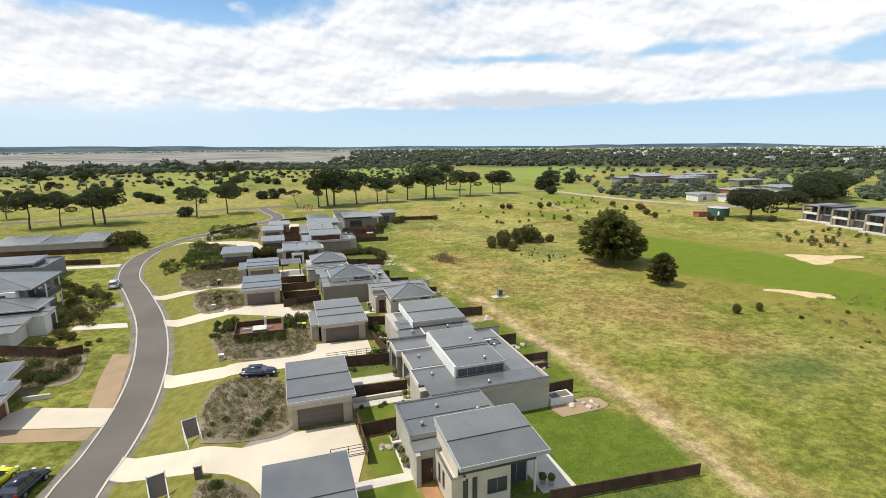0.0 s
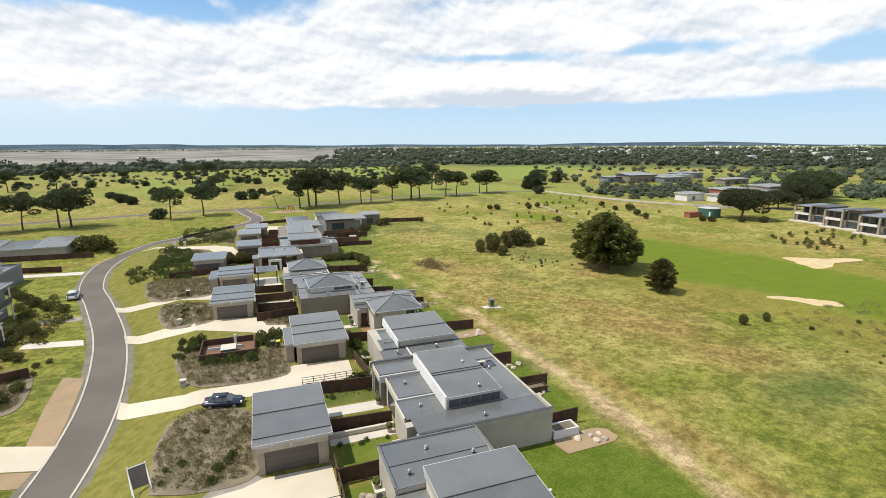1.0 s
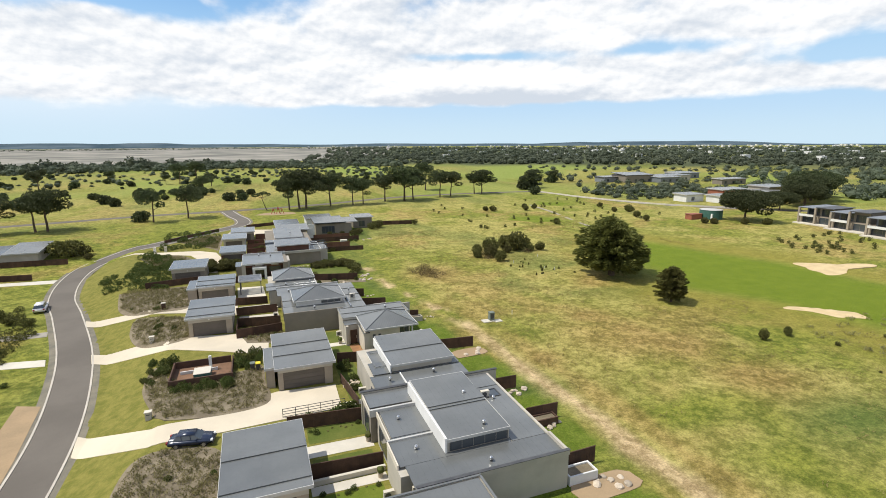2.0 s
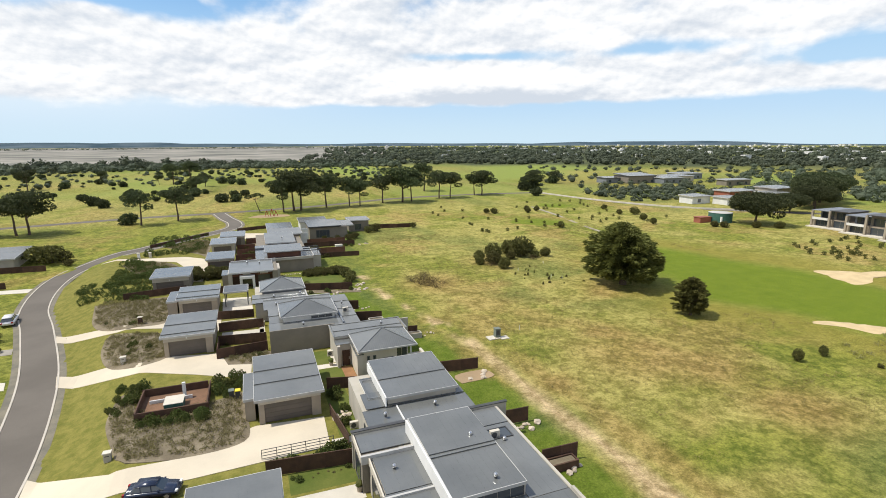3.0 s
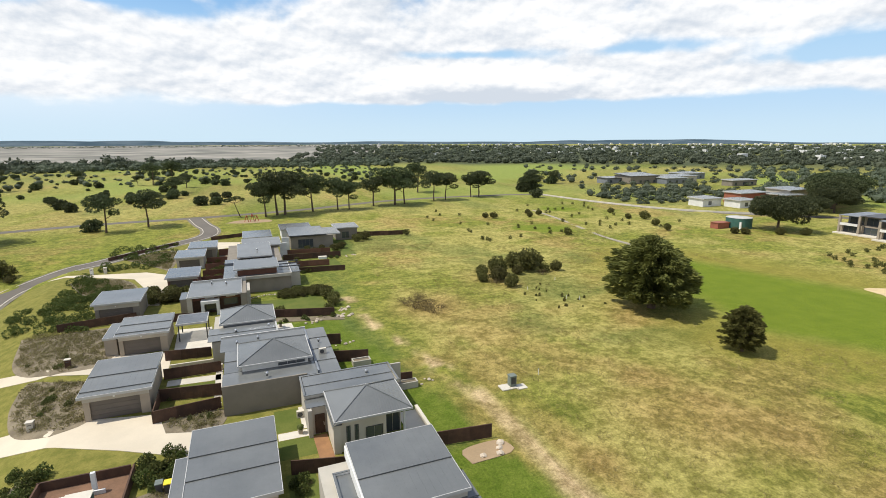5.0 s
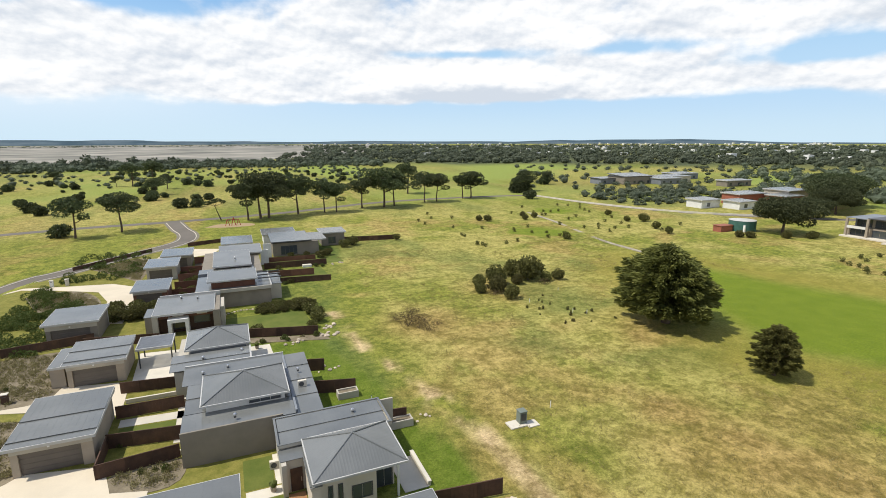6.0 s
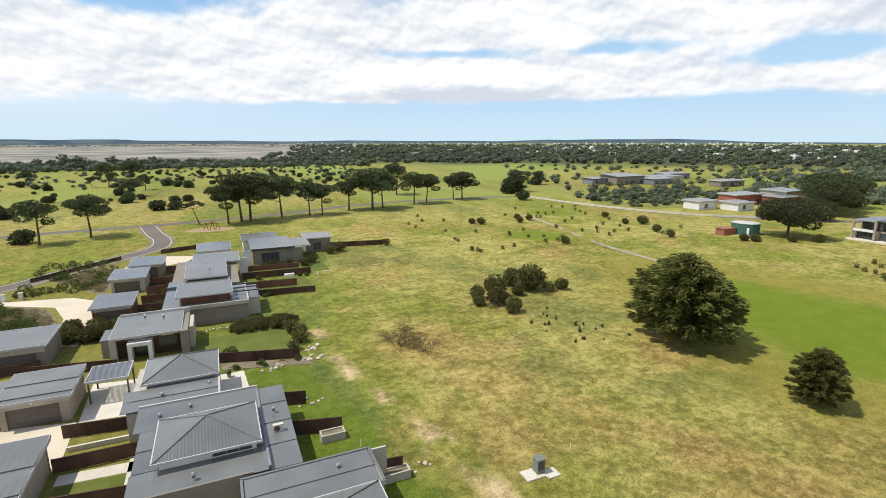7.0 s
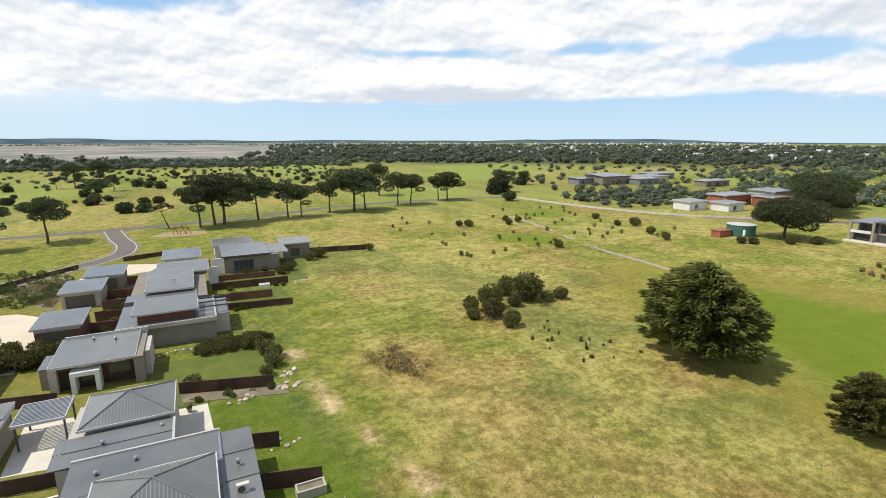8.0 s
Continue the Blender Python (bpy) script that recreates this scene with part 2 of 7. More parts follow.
# woodland colours are lifted to take in the haze of the distance
M_WOODS = foliage_mat("far_woodland", (0.048, 0.064, 0.042), (0.115, 0.130, 0.080))


# ---- building helpers ----
def ease(v, lo, hi):
    t = np.clip((v - lo) / (hi - lo), 0, 1)
    return t * t * (3 - 2 * t)


BASE = {}
# plan points were read off the view; shifts that refit them to the camera, in metres, by y (down) and x (across)
VIEW_SHIFT_X, VIEW_SHIFT_Y = (-16, -3, 12, 60, 170), (30, 65, 85, 105, 120, 150, 190, 240, 280)
VIEW_SHIFT = (((0.2, -0.2, -0.3, -0.3, 0), (0.5, -0.3, -0.4, -0.4, 0), (0.1, -0.7, -0.9, -0.7, 0), (0, -0.9, -1.0, -0.6, 0), (-0.1, -1.4, -2.1, -1.0, -0.3), (-0.4, -2.4, -2.6, -0.9, -0.3), (-3.5, -3, -2.4, -0.8, 0), (-4.5, -4.5, -4, -1, 1), (-3, -3, -2, 0, 2)),
         ((-0.1, -0.3, -0.3, -0.3, 0), (0.6, -0.8, -1.2, -1.0, -0.6), (2, -1.2, -2.1, -2.5, -1.5), (2.6, -1.0, -1.9, -2.8, -2), (2.5, -0.9, -2.7, -2.8, -2.4), (2.2, -1.2, -1.3, -2.4, -2.5), (2, 1, 1, 0, 0), (7, 7, 7, 5, 4), (8, 8, 8, 8, 6)))


# the land falls from the houses to the road, which lies lower, and stays low across it
FALL, EYE_X, EYE_Y = 2.95, 3.2, 10.4
ROAD_X = (-20.7, -20.6, -19.9, -19.1, -19.4, -21.0, -23.8, -29.9, -36.6, -39.7, -39.5)
ROAD_Y = (-60, 40, 52, 65, 76, 90, 102, 120, 138, 154, 172)


def fall(x, y):
    """How far the land lies below the houses' level."""
    off = np.asarray(x) - np.interp(y, ROAD_Y, ROAD_X)
    return FALL * np.clip((11.5 - off) / 8.0, 0, 1) * (1 - ease(np.asarray(y), 150, 198)) * ease(np.asarray(x), -135, -95)


def sunk(x, y):
    """A plan point on the fallen land, pushed out from the eye to keep its place in view."""
    a, b = x, y
    for _ in range(5):
        k = 1 + float(fall(a, b)) / 29.16
        a, b = EYE_X + (x - EYE_X) * k, EYE_Y + (y - EYE_Y) * k
    return a, b


def settle(x, y):
    """The place of a point of the plan, shifted to fit the camera's view."""
    moves = [np.interp(y, VIEW_SHIFT_Y, [np.interp(x, VIEW_SHIFT_X, row) for row in table]) for table in VIEW_SHIFT]
    return sunk(float(x + moves[0]), float(y + moves[1]))


def settled(pts):
    return [settle(*p) for p in pts]


def thing(name, x, y, z, label, category, group="", kind=""):
    ob = new(name)
    tx, ty = settle(x, y)
    low = float(fall(tx, ty))
    ob.location = (tx, ty, z - low)
    ob.scale = (1 + low / 29.16,) * 3
    ob.empty_display_size = 0.2
    BASE[ob] = Vector((x, y, z))
    return tagged(ob, label, category, group, kind)


def part(name, bm, material, parent, label=""):
    """Links a bmesh, given in the place's coordinates, as one mesh under a thing or a part."""
    mesh = bpy.data.meshes.new(name)
    bm.normal_update()
    bm.to_mesh(mesh)
    bm.free()
    mesh.materials.append(material)
    ob = new(name, mesh)
    if parent is not None:
        mesh.transform(Matrix.Translation(-BASE[parent]))
        BASE[ob] = BASE[parent]
        ob.parent = parent
    return tagged(ob, label)


def setting(name, bm, material, label, category, kind="structure"):
    return tagged(part(name, bm, material, None), label, category, "", kind)


def box(bm, x0, x1, y0, y1, z0, z1):
    v = [bm.verts.new((x, y, z)) for z in (z0, z1) for y in (y0, y1) for x in (x0, x1)]
    for f in ((0, 2, 3, 1), (4, 5, 7, 6), (0, 1, 5, 4), (2, 6, 7, 3), (0, 4, 6, 2), (1, 3, 7, 5)):
        bm.faces.new([v[i] for i in f])
    return v


def boxed(*sizes):
    bm = bmesh.new()
    for s in sizes:
        box(bm, *s)
    return bm


def prism(bm, pts, z0, z1):
    low = [bm.verts.new((x, y, z0)) for x, y in pts]
    top = [bm.verts.new((x, y, z1)) for x, y in pts]
    n = len(pts)
    area = sum(pts[i][0] * pts[(i + 1) % n][1] - pts[(i + 1) % n][0] * pts[i][1] for i in range(n))
    if area < 0:
        low.reverse(), top.reverse()
    bm.faces.new(top)
    bm.faces.new(low[::-1])
    for i in range(n):
        bm.faces.new((low[i], low[(i + 1) % n], top[(i + 1) % n], top[i]))


def tube(bm, a, b, r0, r1, n=8):
    a, b = Vector(a), Vector(b)
    turn = (b - a).to_track_quat("Z", "Y").to_matrix()
    rings = [[bm.verts.new(c + turn @ Vector((r * math.cos(k * math.tau / n), r * math.sin(k * math.tau / n), 0))) for k in range(n)] for c, r in ((a, r0), (b, r1))]
    for k in range(n):
        bm.faces.new((rings[0][k], rings[0][(k + 1) % n], rings[1][(k + 1) % n], rings[1][k]))
    bm.faces.new(rings[0][::-1])
    bm.faces.new(rings[1])


def smooth_line(pts, step=2.0):
    """A smooth line through the points, sampled about every step metres."""
    p = [Vector(q) for q in pts]
    p = [2 * p[0] - p[1]] + p + [2 * p[-1] - p[-2]]
    out = []
    for i in range(1, len(p) - 2):
        n = max(2, int((p[i + 1] - p[i]).length / step))
        for k in range(n):
            t = k / n
            out.append(0.5 * (2 * p[i] + (p[i + 1] - p[i - 1]) * t + (2 * p[i - 1] - 5 * p[i] + 4 * p[i + 1] - p[i + 2]) * t * t + (3 * p[i] - p[i - 1] - 3 * p[i + 1] + p[i + 2]) * t ** 3))
    out.append(p[-2])
    return out


def strip(bm, line, left, right, z0, z1):
    """A raised band along a line, from left to right of it (metres across)."""
    rows = []
    for i, q in enumerate(line):
        d = (line[min(i + 1, len(line) - 1)] - line[max(i - 1, 0)]).normalized()
        s = Vector((d.y, -d.x))
        low = float(fall(q.x, q.y))
        rows.append([bm.verts.new((*(q + s * o), z - low)) for o, z in ((left, z0), (left, z1), (right, z1), (right, z0))])
    for r, s in zip(rows, rows[1:]):
        for k in range(3):
            bm.faces.new((r[k], r[k + 1], s[k + 1], s[k]))
    bm.faces.new(rows[0][::-1])
    bm.faces.new(rows[-1])


def mesh_of(name, verts, faces, material):
    mesh = bpy.data.meshes.new(name)
    mesh.from_pydata(verts, [], faces)
    mesh.materials.append(material)
    return mesh


# ---- ground: one sheet to the horizon, with worn, dry, mown and bare zones ----
def lattice(x, y, size, seed):
    """Smooth random values from 0 to 1 over the plane."""
    rng = np.random.RandomState(seed)
    table = rng.rand(256, 256)
    u, v = x / size + 1000.3, y / size + 1000.7
    i, j = np.floor(u).astype(int), np.floor(v).astype(int)
    f, g = u - i, v - j
    f, g = f * f * (3 - 2 * f), g * g * (3 - 2 * g)
    i0, i1, j0, j1 = i % 256, (i + 1) % 256, j % 256, (j + 1) % 256
    return (table[i0, j0] * (1 - f) + table[i1, j0] * f) * (1 - g) + (table[i0, j1] * (1 - f) + table[i1, j1] * f) * g


def rough_noise(x, y, size, seed):
    return sum(lattice(x, y, size / 2 ** k, seed + k) * 0.5 ** (k + 1) for k in range(4)) / 0.9375


def line_distance(x, y, pts):
    best = np.full(x.shape, 1e9)
    for (ax, ay), (bx, by) in zip(pts, pts[1:]):
        dx, dy = bx - ax, by - ay
        t = np.clip(((x - ax) * dx + (y - ay) * dy) / (dx * dx + dy * dy), 0, 1)
        best = np.minimum(best, np.hypot(x - ax - t * dx, y - ay - t * dy))
    return best


def inside(x, y, pts):
    """Signed distance to a closed outline, positive inside."""
    hit = np.zeros(x.shape, bool)
    for (ax, ay), (bx, by) in zip(pts, pts[1:] + pts[:1]):
        cross = (ay > y) != (by > y)
        hit ^= cross & (x < (bx - ax) * (y - ay) / (by - ay + 1e-12) + ax)
    d = line_distance(x, y, pts + pts[:1])
    return np.where(hit, d, -d)


TRACK = settled([(41, -20), (37.5, 10), (36, 29), (37, 41), (36.3, 57), (35.4, 70), (35.2, 81), (35, 88), (33, 98), (29.5, 114), (28.5, 130)])
FAIRWAY = [(81, 88), (85, 96), (92, 120), (97.5, 131), (107, 137), (114, 128), (119, 112), (124, 95), (124, 80), (128, 60), (150, 30), (150, 0), (100, 30), (94, 52), (90, 75), (84, 84)]
LAWNS = [settled(q) for q in [[(18, 31.6), (33.8, 31.2), (35.2, 35), (34.2, 40), (32.4, 44.5), (30, 45.6), (27, 47.5), (18, 46)], [(27, 48.6), (33, 48.8), (34, 52), (33, 56), (33.4, 62), (27, 62.6)], [(25, 64.2), (33, 64.4), (33.6, 70), (32.6, 74), (29, 77.8), (25, 77)], [(24.6, 79.4), (31, 79.6), (31.6, 86), (29, 91.6), (24.8, 91.8)], [(20.6, 93), (28.4, 93.2), (28, 103), (25.6, 112), (25.2, 119), (15.4, 120.6), (15.2, 108)]]]
GREENS = [settled(g) for g in [[(93, 182), (98, 188), (109, 188), (114, 178), (110, 171), (100, 173)], [(128, 218), (134, 226), (142, 224), (145, 214), (136, 210)]]]

FAR_GREENS = [[(69.0, 534.0), (90.0, 477.0), (123.0, 483.0), (150.0, 551.0), (144.0, 639.0), (94.0, 677.0)], [(177.0, 396.0), (180.0, 352.0), (252.0, 412.0), (342.0, 480.0), (415.0, 553.0), (380.0, 604.0), (301.0, 608.0)], [(340.0, 294.0), (330.0, 260.0), (392.0, 268.0), (521.0, 341.0), (476.0, 372.0)], [(284.0, 187.0), (247.0, 152.0), (327.0, 186.0), (331.0, 205.0)], [(-73.0, 393.0), (-51.0, 389.0), (-23.0, 384.0), (-43.0, 434.0), (-86.0, 443.0)], [(200.0, 269.0), (195.0, 226.0), (237.0, 236.0), (243.0, 247.0), (225.0, 266.0)]]


def ground_height(x, y):
    field = ease(x, 34, 60) * ease(y, -30, 10) * (1 - ease(np.hypot(x - 80, y - 130), 60, 140))
    off = x - np.interp(y, ROAD_Y, ROAD_X)
    under = 0.22 * np.clip((off - 2.2) / 1.0, 0, 1) * np.clip((14.5 - off) / 2.0, 0, 1) * ease(y, 18, 24) * (1 - ease(y, 150, 198))
    return field * (1 - ease(inside(x, y, FAIRWAY), -12, 0)) * (rough_noise(x, y, 28.0, 5) - 0.5) * 0.8 - fall(x, y) - under


def axis(lo, hi, step, far_lo, far_hi):
    out, v, s = list(np.arange(lo, hi + step / 2, step)), hi, step
    while v < far_hi:
        s *= 1.22
        v = min(v + s, far_hi)
        out.append(v)
    v, s = lo, step
    while v > far_lo:
        s *= 1.22
        v = max(v - s, far_lo)
        out.insert(0, v)
    return np.array(out)


gx, gy = axis(-44, 150, 1.0, -4950, 4950), axis(16, 200, 1.0, -1500, 4950)
X, Y = np.meshgrid(gx, gy)
fx, fy = X.ravel(), Y.ravel()
fz = ground_height(fx, fy)
nx, ny = len(gx), len(gy)
idx = np.arange(nx * ny).reshape(ny, nx)
quads = np.stack([idx[:-1, :-1], idx[:-1, 1:], idx[1:, 1:], idx[1:, :-1]], -1).reshape(-1, 4)
ground_mesh = bpy.data.meshes.new("ground")
ground_mesh.from_pydata(np.stack([fx, fy, fz], 1).tolist(), [], quads.tolist())
ground_mesh.shade_smooth()
n40, n12, n5 = rough_noise(fx, fy, 40.0, 11), rough_noise(fx, fy, 14.0, 23), rough_noise(fx, fy, 5.0, 37)
wob = (n12 - 0.5) * 6 + (n5 - 0.5) * 3
track = (1 - ease(line_distance(fx, fy, TRACK) + (n12 - 0.5) * 2.5 + (n5 - 0.5) * 2.2, 0.2, 1.9)) * ease(n5 * 0.5 + rough_noise(fx, fy, 2.4, 83) * 0.5 + 0.20 * (1 - ease(fy, 62, 90)), 0.38, 0.56)
mown = ease(inside(fx, fy, FAIRWAY) + wob * 0.9, -3.5, 6.0) 
for g in GREENS:
    mown = np.maximum(mown, ease(inside(fx, fy, g), -1, 1) * 0.9)
far_d, far_b = np.hypot(fx, fy), np.degrees(np.arctan2(fx, fy))
wood = ease(far_d, 650, 700) * (1 - ease(far_d, 2700, 3000)) * np.where(far_b < 10, 1 - ease(far_d, 760, 800), 1.0) * (0.55 + 0.45 * ease(rough_noise(fx, fy, 90.0, 52), 0.35, 0.5))
turf = np.zeros_like(fx)
for g in LAWNS:
    turf = np.maximum(turf, ease(inside(fx, fy, g) + (n5 - 0.5) * 1.2, -0.5, 0.5))
course = np.zeros_like(fx)
for g in FAR_GREENS:
    course = np.maximum(course, ease(inside(fx, fy, g) + wob, -6, 6))
far_mown = ease(lattice(fx, fy * 1.6, 70.0, 61), 0.56, 0.70) * 0.6 * ease(fy, 240, 290) * (1 - ease(np.hypot(fx, fy), 700, 1100))
semi = ease(inside(fx, fy, FAIRWAY) + wob * 1.2, -20, -3) * (1 - mown)
dry = ease(n40 * 0.40 + n12 * 0.34 + n5 * 0.26, 0.38, 0.58)
dry *= np.maximum(ease(fx, 31, 38) * 0.8 + 0.2, ease(fy, 215, 245))
lush = ease(fx + wob * 0.3, 8, 14) * (1 - ease(fx + wob * 0.8 + np.interp(fy, [20, 80, 120, 200], [0, 1, 6, -10]), 29.5, 34.5)) * (1 - ease(fy, 190, 215)) * (0.35 + 0.65 * ease(n12, 0.35, 0.6)) + ease(n40, 0.60, 0.72) * ease(n12, 0.4, 0.6) * 0.6
lush = np.maximum(lush, ease(fy + 0.12 * fx, 235, 275) * (0.04 + 0.40 * ease(rough_noise(fx, fy, 60.0, 44), 0.50, 0.68)))
lush = np.maximum(lush, np.exp(-((fx - 62) / 9) ** 2 - ((fy - 43) / 5) ** 2) * ease(n5, 0.3, 0.6))
brown = ease(lattice(fx, fy, 17.0, 71) * 0.5 + n5 * 0.5, 0.52, 0.72) * 0.7
side = line_distance(fx, fy, [(x + 3.6, y) for x, y in TRACK])
brown = np.maximum(brown, (1 - ease(side + (n5 - 0.5) * 2.5, 0.6, 2.6)) * 0.8 * (1 - ease(fy, 70, 90)))
for cx, cy, r in ((74.0, 98, 8), (70, 98, 5), (80, 83, 4.5), (63, 129, 8), (41, 117, 7), (55, 72, 8), (56, 80, 5), (60, 66, 7), (61, 54, 6), (39, 69, 3)):
    brown = np.maximum(brown, np.exp(-((fx - cx) ** 2 + (fy - cy) ** 2) / r ** 2) * (0.8 + 0.7 * n5))
for name, values in (("track", track), ("mown", mown), ("course", np.maximum(course, far_mown)), ("semi", semi), ("turf", turf), ("wood", wood), ("dry", dry), ("lush", np.clip(lush, 0, 1)), ("brown", np.clip(brown, 0, 1))):
    ground_mesh.attributes.new(name, "FLOAT", "POINT").data.foreach_set("value", values.astype(np.float32))

M_GROUND = bpy.data.materials.new("field_grass")
M_GROUND.use_nodes = True
M_GROUND.node_tree.nodes.clear()
N = Nodes(M_GROUND.node_tree)
place = N.add("ShaderNodeNewGeometry").outputs["Position"]


def zone(name):
    n = N.add("ShaderNodeAttribute")
    n.attribute_name = name
    return n.outputs["Fac"]


n_mid, n_fine, n_blade = N.noise(place, 0.30, 6.0, 0.62), N.noise(place, 0.95, 6.0, 0.72), N.noise(place, 4.2, 5.0, 0.78)
tone = N.math("ADD", N.math("MULTIPLY", n_mid, 0.4), N.math("MULTIPLY", n_fine, 0.6))
tuft = N.step(tone, 0.39, 0.63)
grass = N.mix(tuft, (0.097, 0.120, 0.015), (0.268, 0.270, 0.046))
straw = N.mix(tuft, (0.182, 0.166, 0.036), (0.445, 0.390, 0.120))
soil = N.mix(tuft, (0.195, 0.118, 0.038), (0.440, 0.290, 0.112))
fair = N.mix(n_mid, (0.090, 0.138, 0.008), (0.186, 0.228, 0.020))
semi_c = N.mix(tuft, (0.195, 0.178, 0.030), (0.275, 0.238, 0.048))
# lush grass green, taken darker to hold some of the shade beside the houses
green = N.mix(tuft, (0.068, 0.102, 0.019), (0.150, 0.182, 0.040))
bare = N.mix(tuft, (0.290, 0.205, 0.095), (0.640, 0.480, 0.270))
c = N.mix(zone("dry"), grass, straw)
c = N.mix(N.math("MULTIPLY", zone("brown"), N.math("ADD", 0.35, N.math("MULTIPLY", n_fine, 0.6))), c, soil)
c = N.mix(zone("semi"), c, semi_c)
c = N.mix(zone("lush"), c, green)
c = N.mix(zone("mown"), c, fair)
c = N.mix(zone("course"), c, N.mix(n_mid, (0.165, 0.215, 0.035), (0.255, 0.285, 0.070)))
c = N.mix(zone("turf"), c, N.mix(tuft, (0.090, 0.132, 0.012), (0.145, 0.182, 0.024)))
c = N.mix(zone("track"), c, bare)
c = N.mix(zone("wood"), c, N.mix(tuft, (0.045, 0.058, 0.028), (0.085, 0.095, 0.045)))
value = N.math("ADD", 0.72, N.math("MULTIPLY", N.step(n_blade, 0.32, 0.68), 0.56))
hsv = N.add("ShaderNodeHueSaturation", Color=c, Value=value)
out = N.add("ShaderNodeBsdfPrincipled", Base_Color=hsv, Roughness=0.95)
N.put(out.inputs["Specular IOR Level"], 0.15)
rise = N.math("ADD", n_fine, N.math("MULTIPLY", n_blade, 0.4))
N.put(out.inputs["Normal"], N.add("ShaderNodeBump", Strength=0.9, Distance=0.35, Height=rise))
N.add("ShaderNodeOutputMaterial", Surface=out)
ground_mesh.materials.append(M_GROUND)
tagged(new("ground", ground_mesh), "dry grassland with mown fairway and worn dirt track", "ground", "", "structure")

# ---- roads and kerbs ----
ROAD = smooth_line(settled([(-18.6, -160), (-18.6, -60), (-18.6, 0), (-18.6, 30), (-18.4, 45.4), (-17.6, 52), (-17.4, 60), (-18.0, 70), (-19.7, 81), (-22.6, 93), (-28.2, 110), (-32.6, 123), (-35.0, 139), (-34.2, 153), (-29.5, 166)]) + [(-24.8, 178), (-18, 187.5), (-10.5, 196.5), (-4, 204.5), (-1.2, 211.5), (-1.6, 222), (-4.5, 233), (-8, 250)], 1.8)
CROSS = smooth_line([(-420, 150), (-240, 200), (-130, 226), (-80, 237), (-40, 248), (-12, 251), (8, 254.5), (36, 261.5), (73, 277), (107, 281.5), (149, 279), (163, 271), (168, 240), (175, 214), (185, 192.5), (203, 173), (235, 148), (300, 120)], 3.0)
bm = bmesh.new()
strip(bm, ROAD, -2.15, 2.15, -0.05, 0.03)
setting("road", bm, M_ASPHALT, "curving grey asphalt residential road", "road")
bm = bmesh.new()
strip(bm, CROSS, -2.6, 2.6, -0.05, 0.02)
setting("road_2", bm, M_ASPHALT, "asphalt road crossing the golf course", "road")
for side in (-1, 1):
    bm = bmesh.new()
    a, b = sorted((side * 2.15, side * 2.38))
    strip(bm, ROAD, a, b, -0.05, 0.09)
    setting("kerb", bm, M_KERB, "pale concrete kerb beside the road", "kerb")
    bm = bmesh.new()
    a, b = sorted((side * 2.38, side * 3.2))
    strip(bm, ROAD, a, b, -0.05, 0.022)
    setting("shoulder", bm, M_SHOULDER, "worn grey soil strip behind the kerb", "soil")


def sheet(name, pts, material, label, category, z=0.03):
    bm = bmesh.new()
    ring = settled(pts)
    lows = [float(fall(*q)) for q in ring]
    prism(bm, ring, -0.05, z)
    if max(lows) > 0.02:
        follow_land(bm, ring, 0.0 if name == "verge" else 0.03)
    return setting(name, bm, material, label, category)


def follow_land(bm, ring, lift):
    """Cuts a flat sheet into small pieces and lets it down onto the falling land."""
    bmesh.ops.triangulate(bm, faces=bm.faces[:])
    xs, ys = [q[0] for q in ring], [q[1] for q in ring]
    for k in range(math.floor(max(min(xs), -48)), min(0, math.ceil(max(xs)))):
        bmesh.ops.bisect_plane(bm, geom=bm.verts[:] + bm.edges[:] + bm.faces[:], plane_co=(k, 0, 0), plane_no=(1, 0, 0))
    for k in range(math.floor(min(ys) / 2), math.ceil(max(ys) / 2)):
        bmesh.ops.bisect_plane(bm, geom=bm.verts[:] + bm.edges[:] + bm.faces[:], plane_co=(0, 2 * k, 0), plane_no=(0, 1, 0))
    for v in bm.verts:
        v.co.z += lift - float(fall(v.co.x, v.co.y))


def curved(pts, step=0.8):
    return [tuple(q) for q in smooth_line(pts + pts[:1], step)[:-1]]


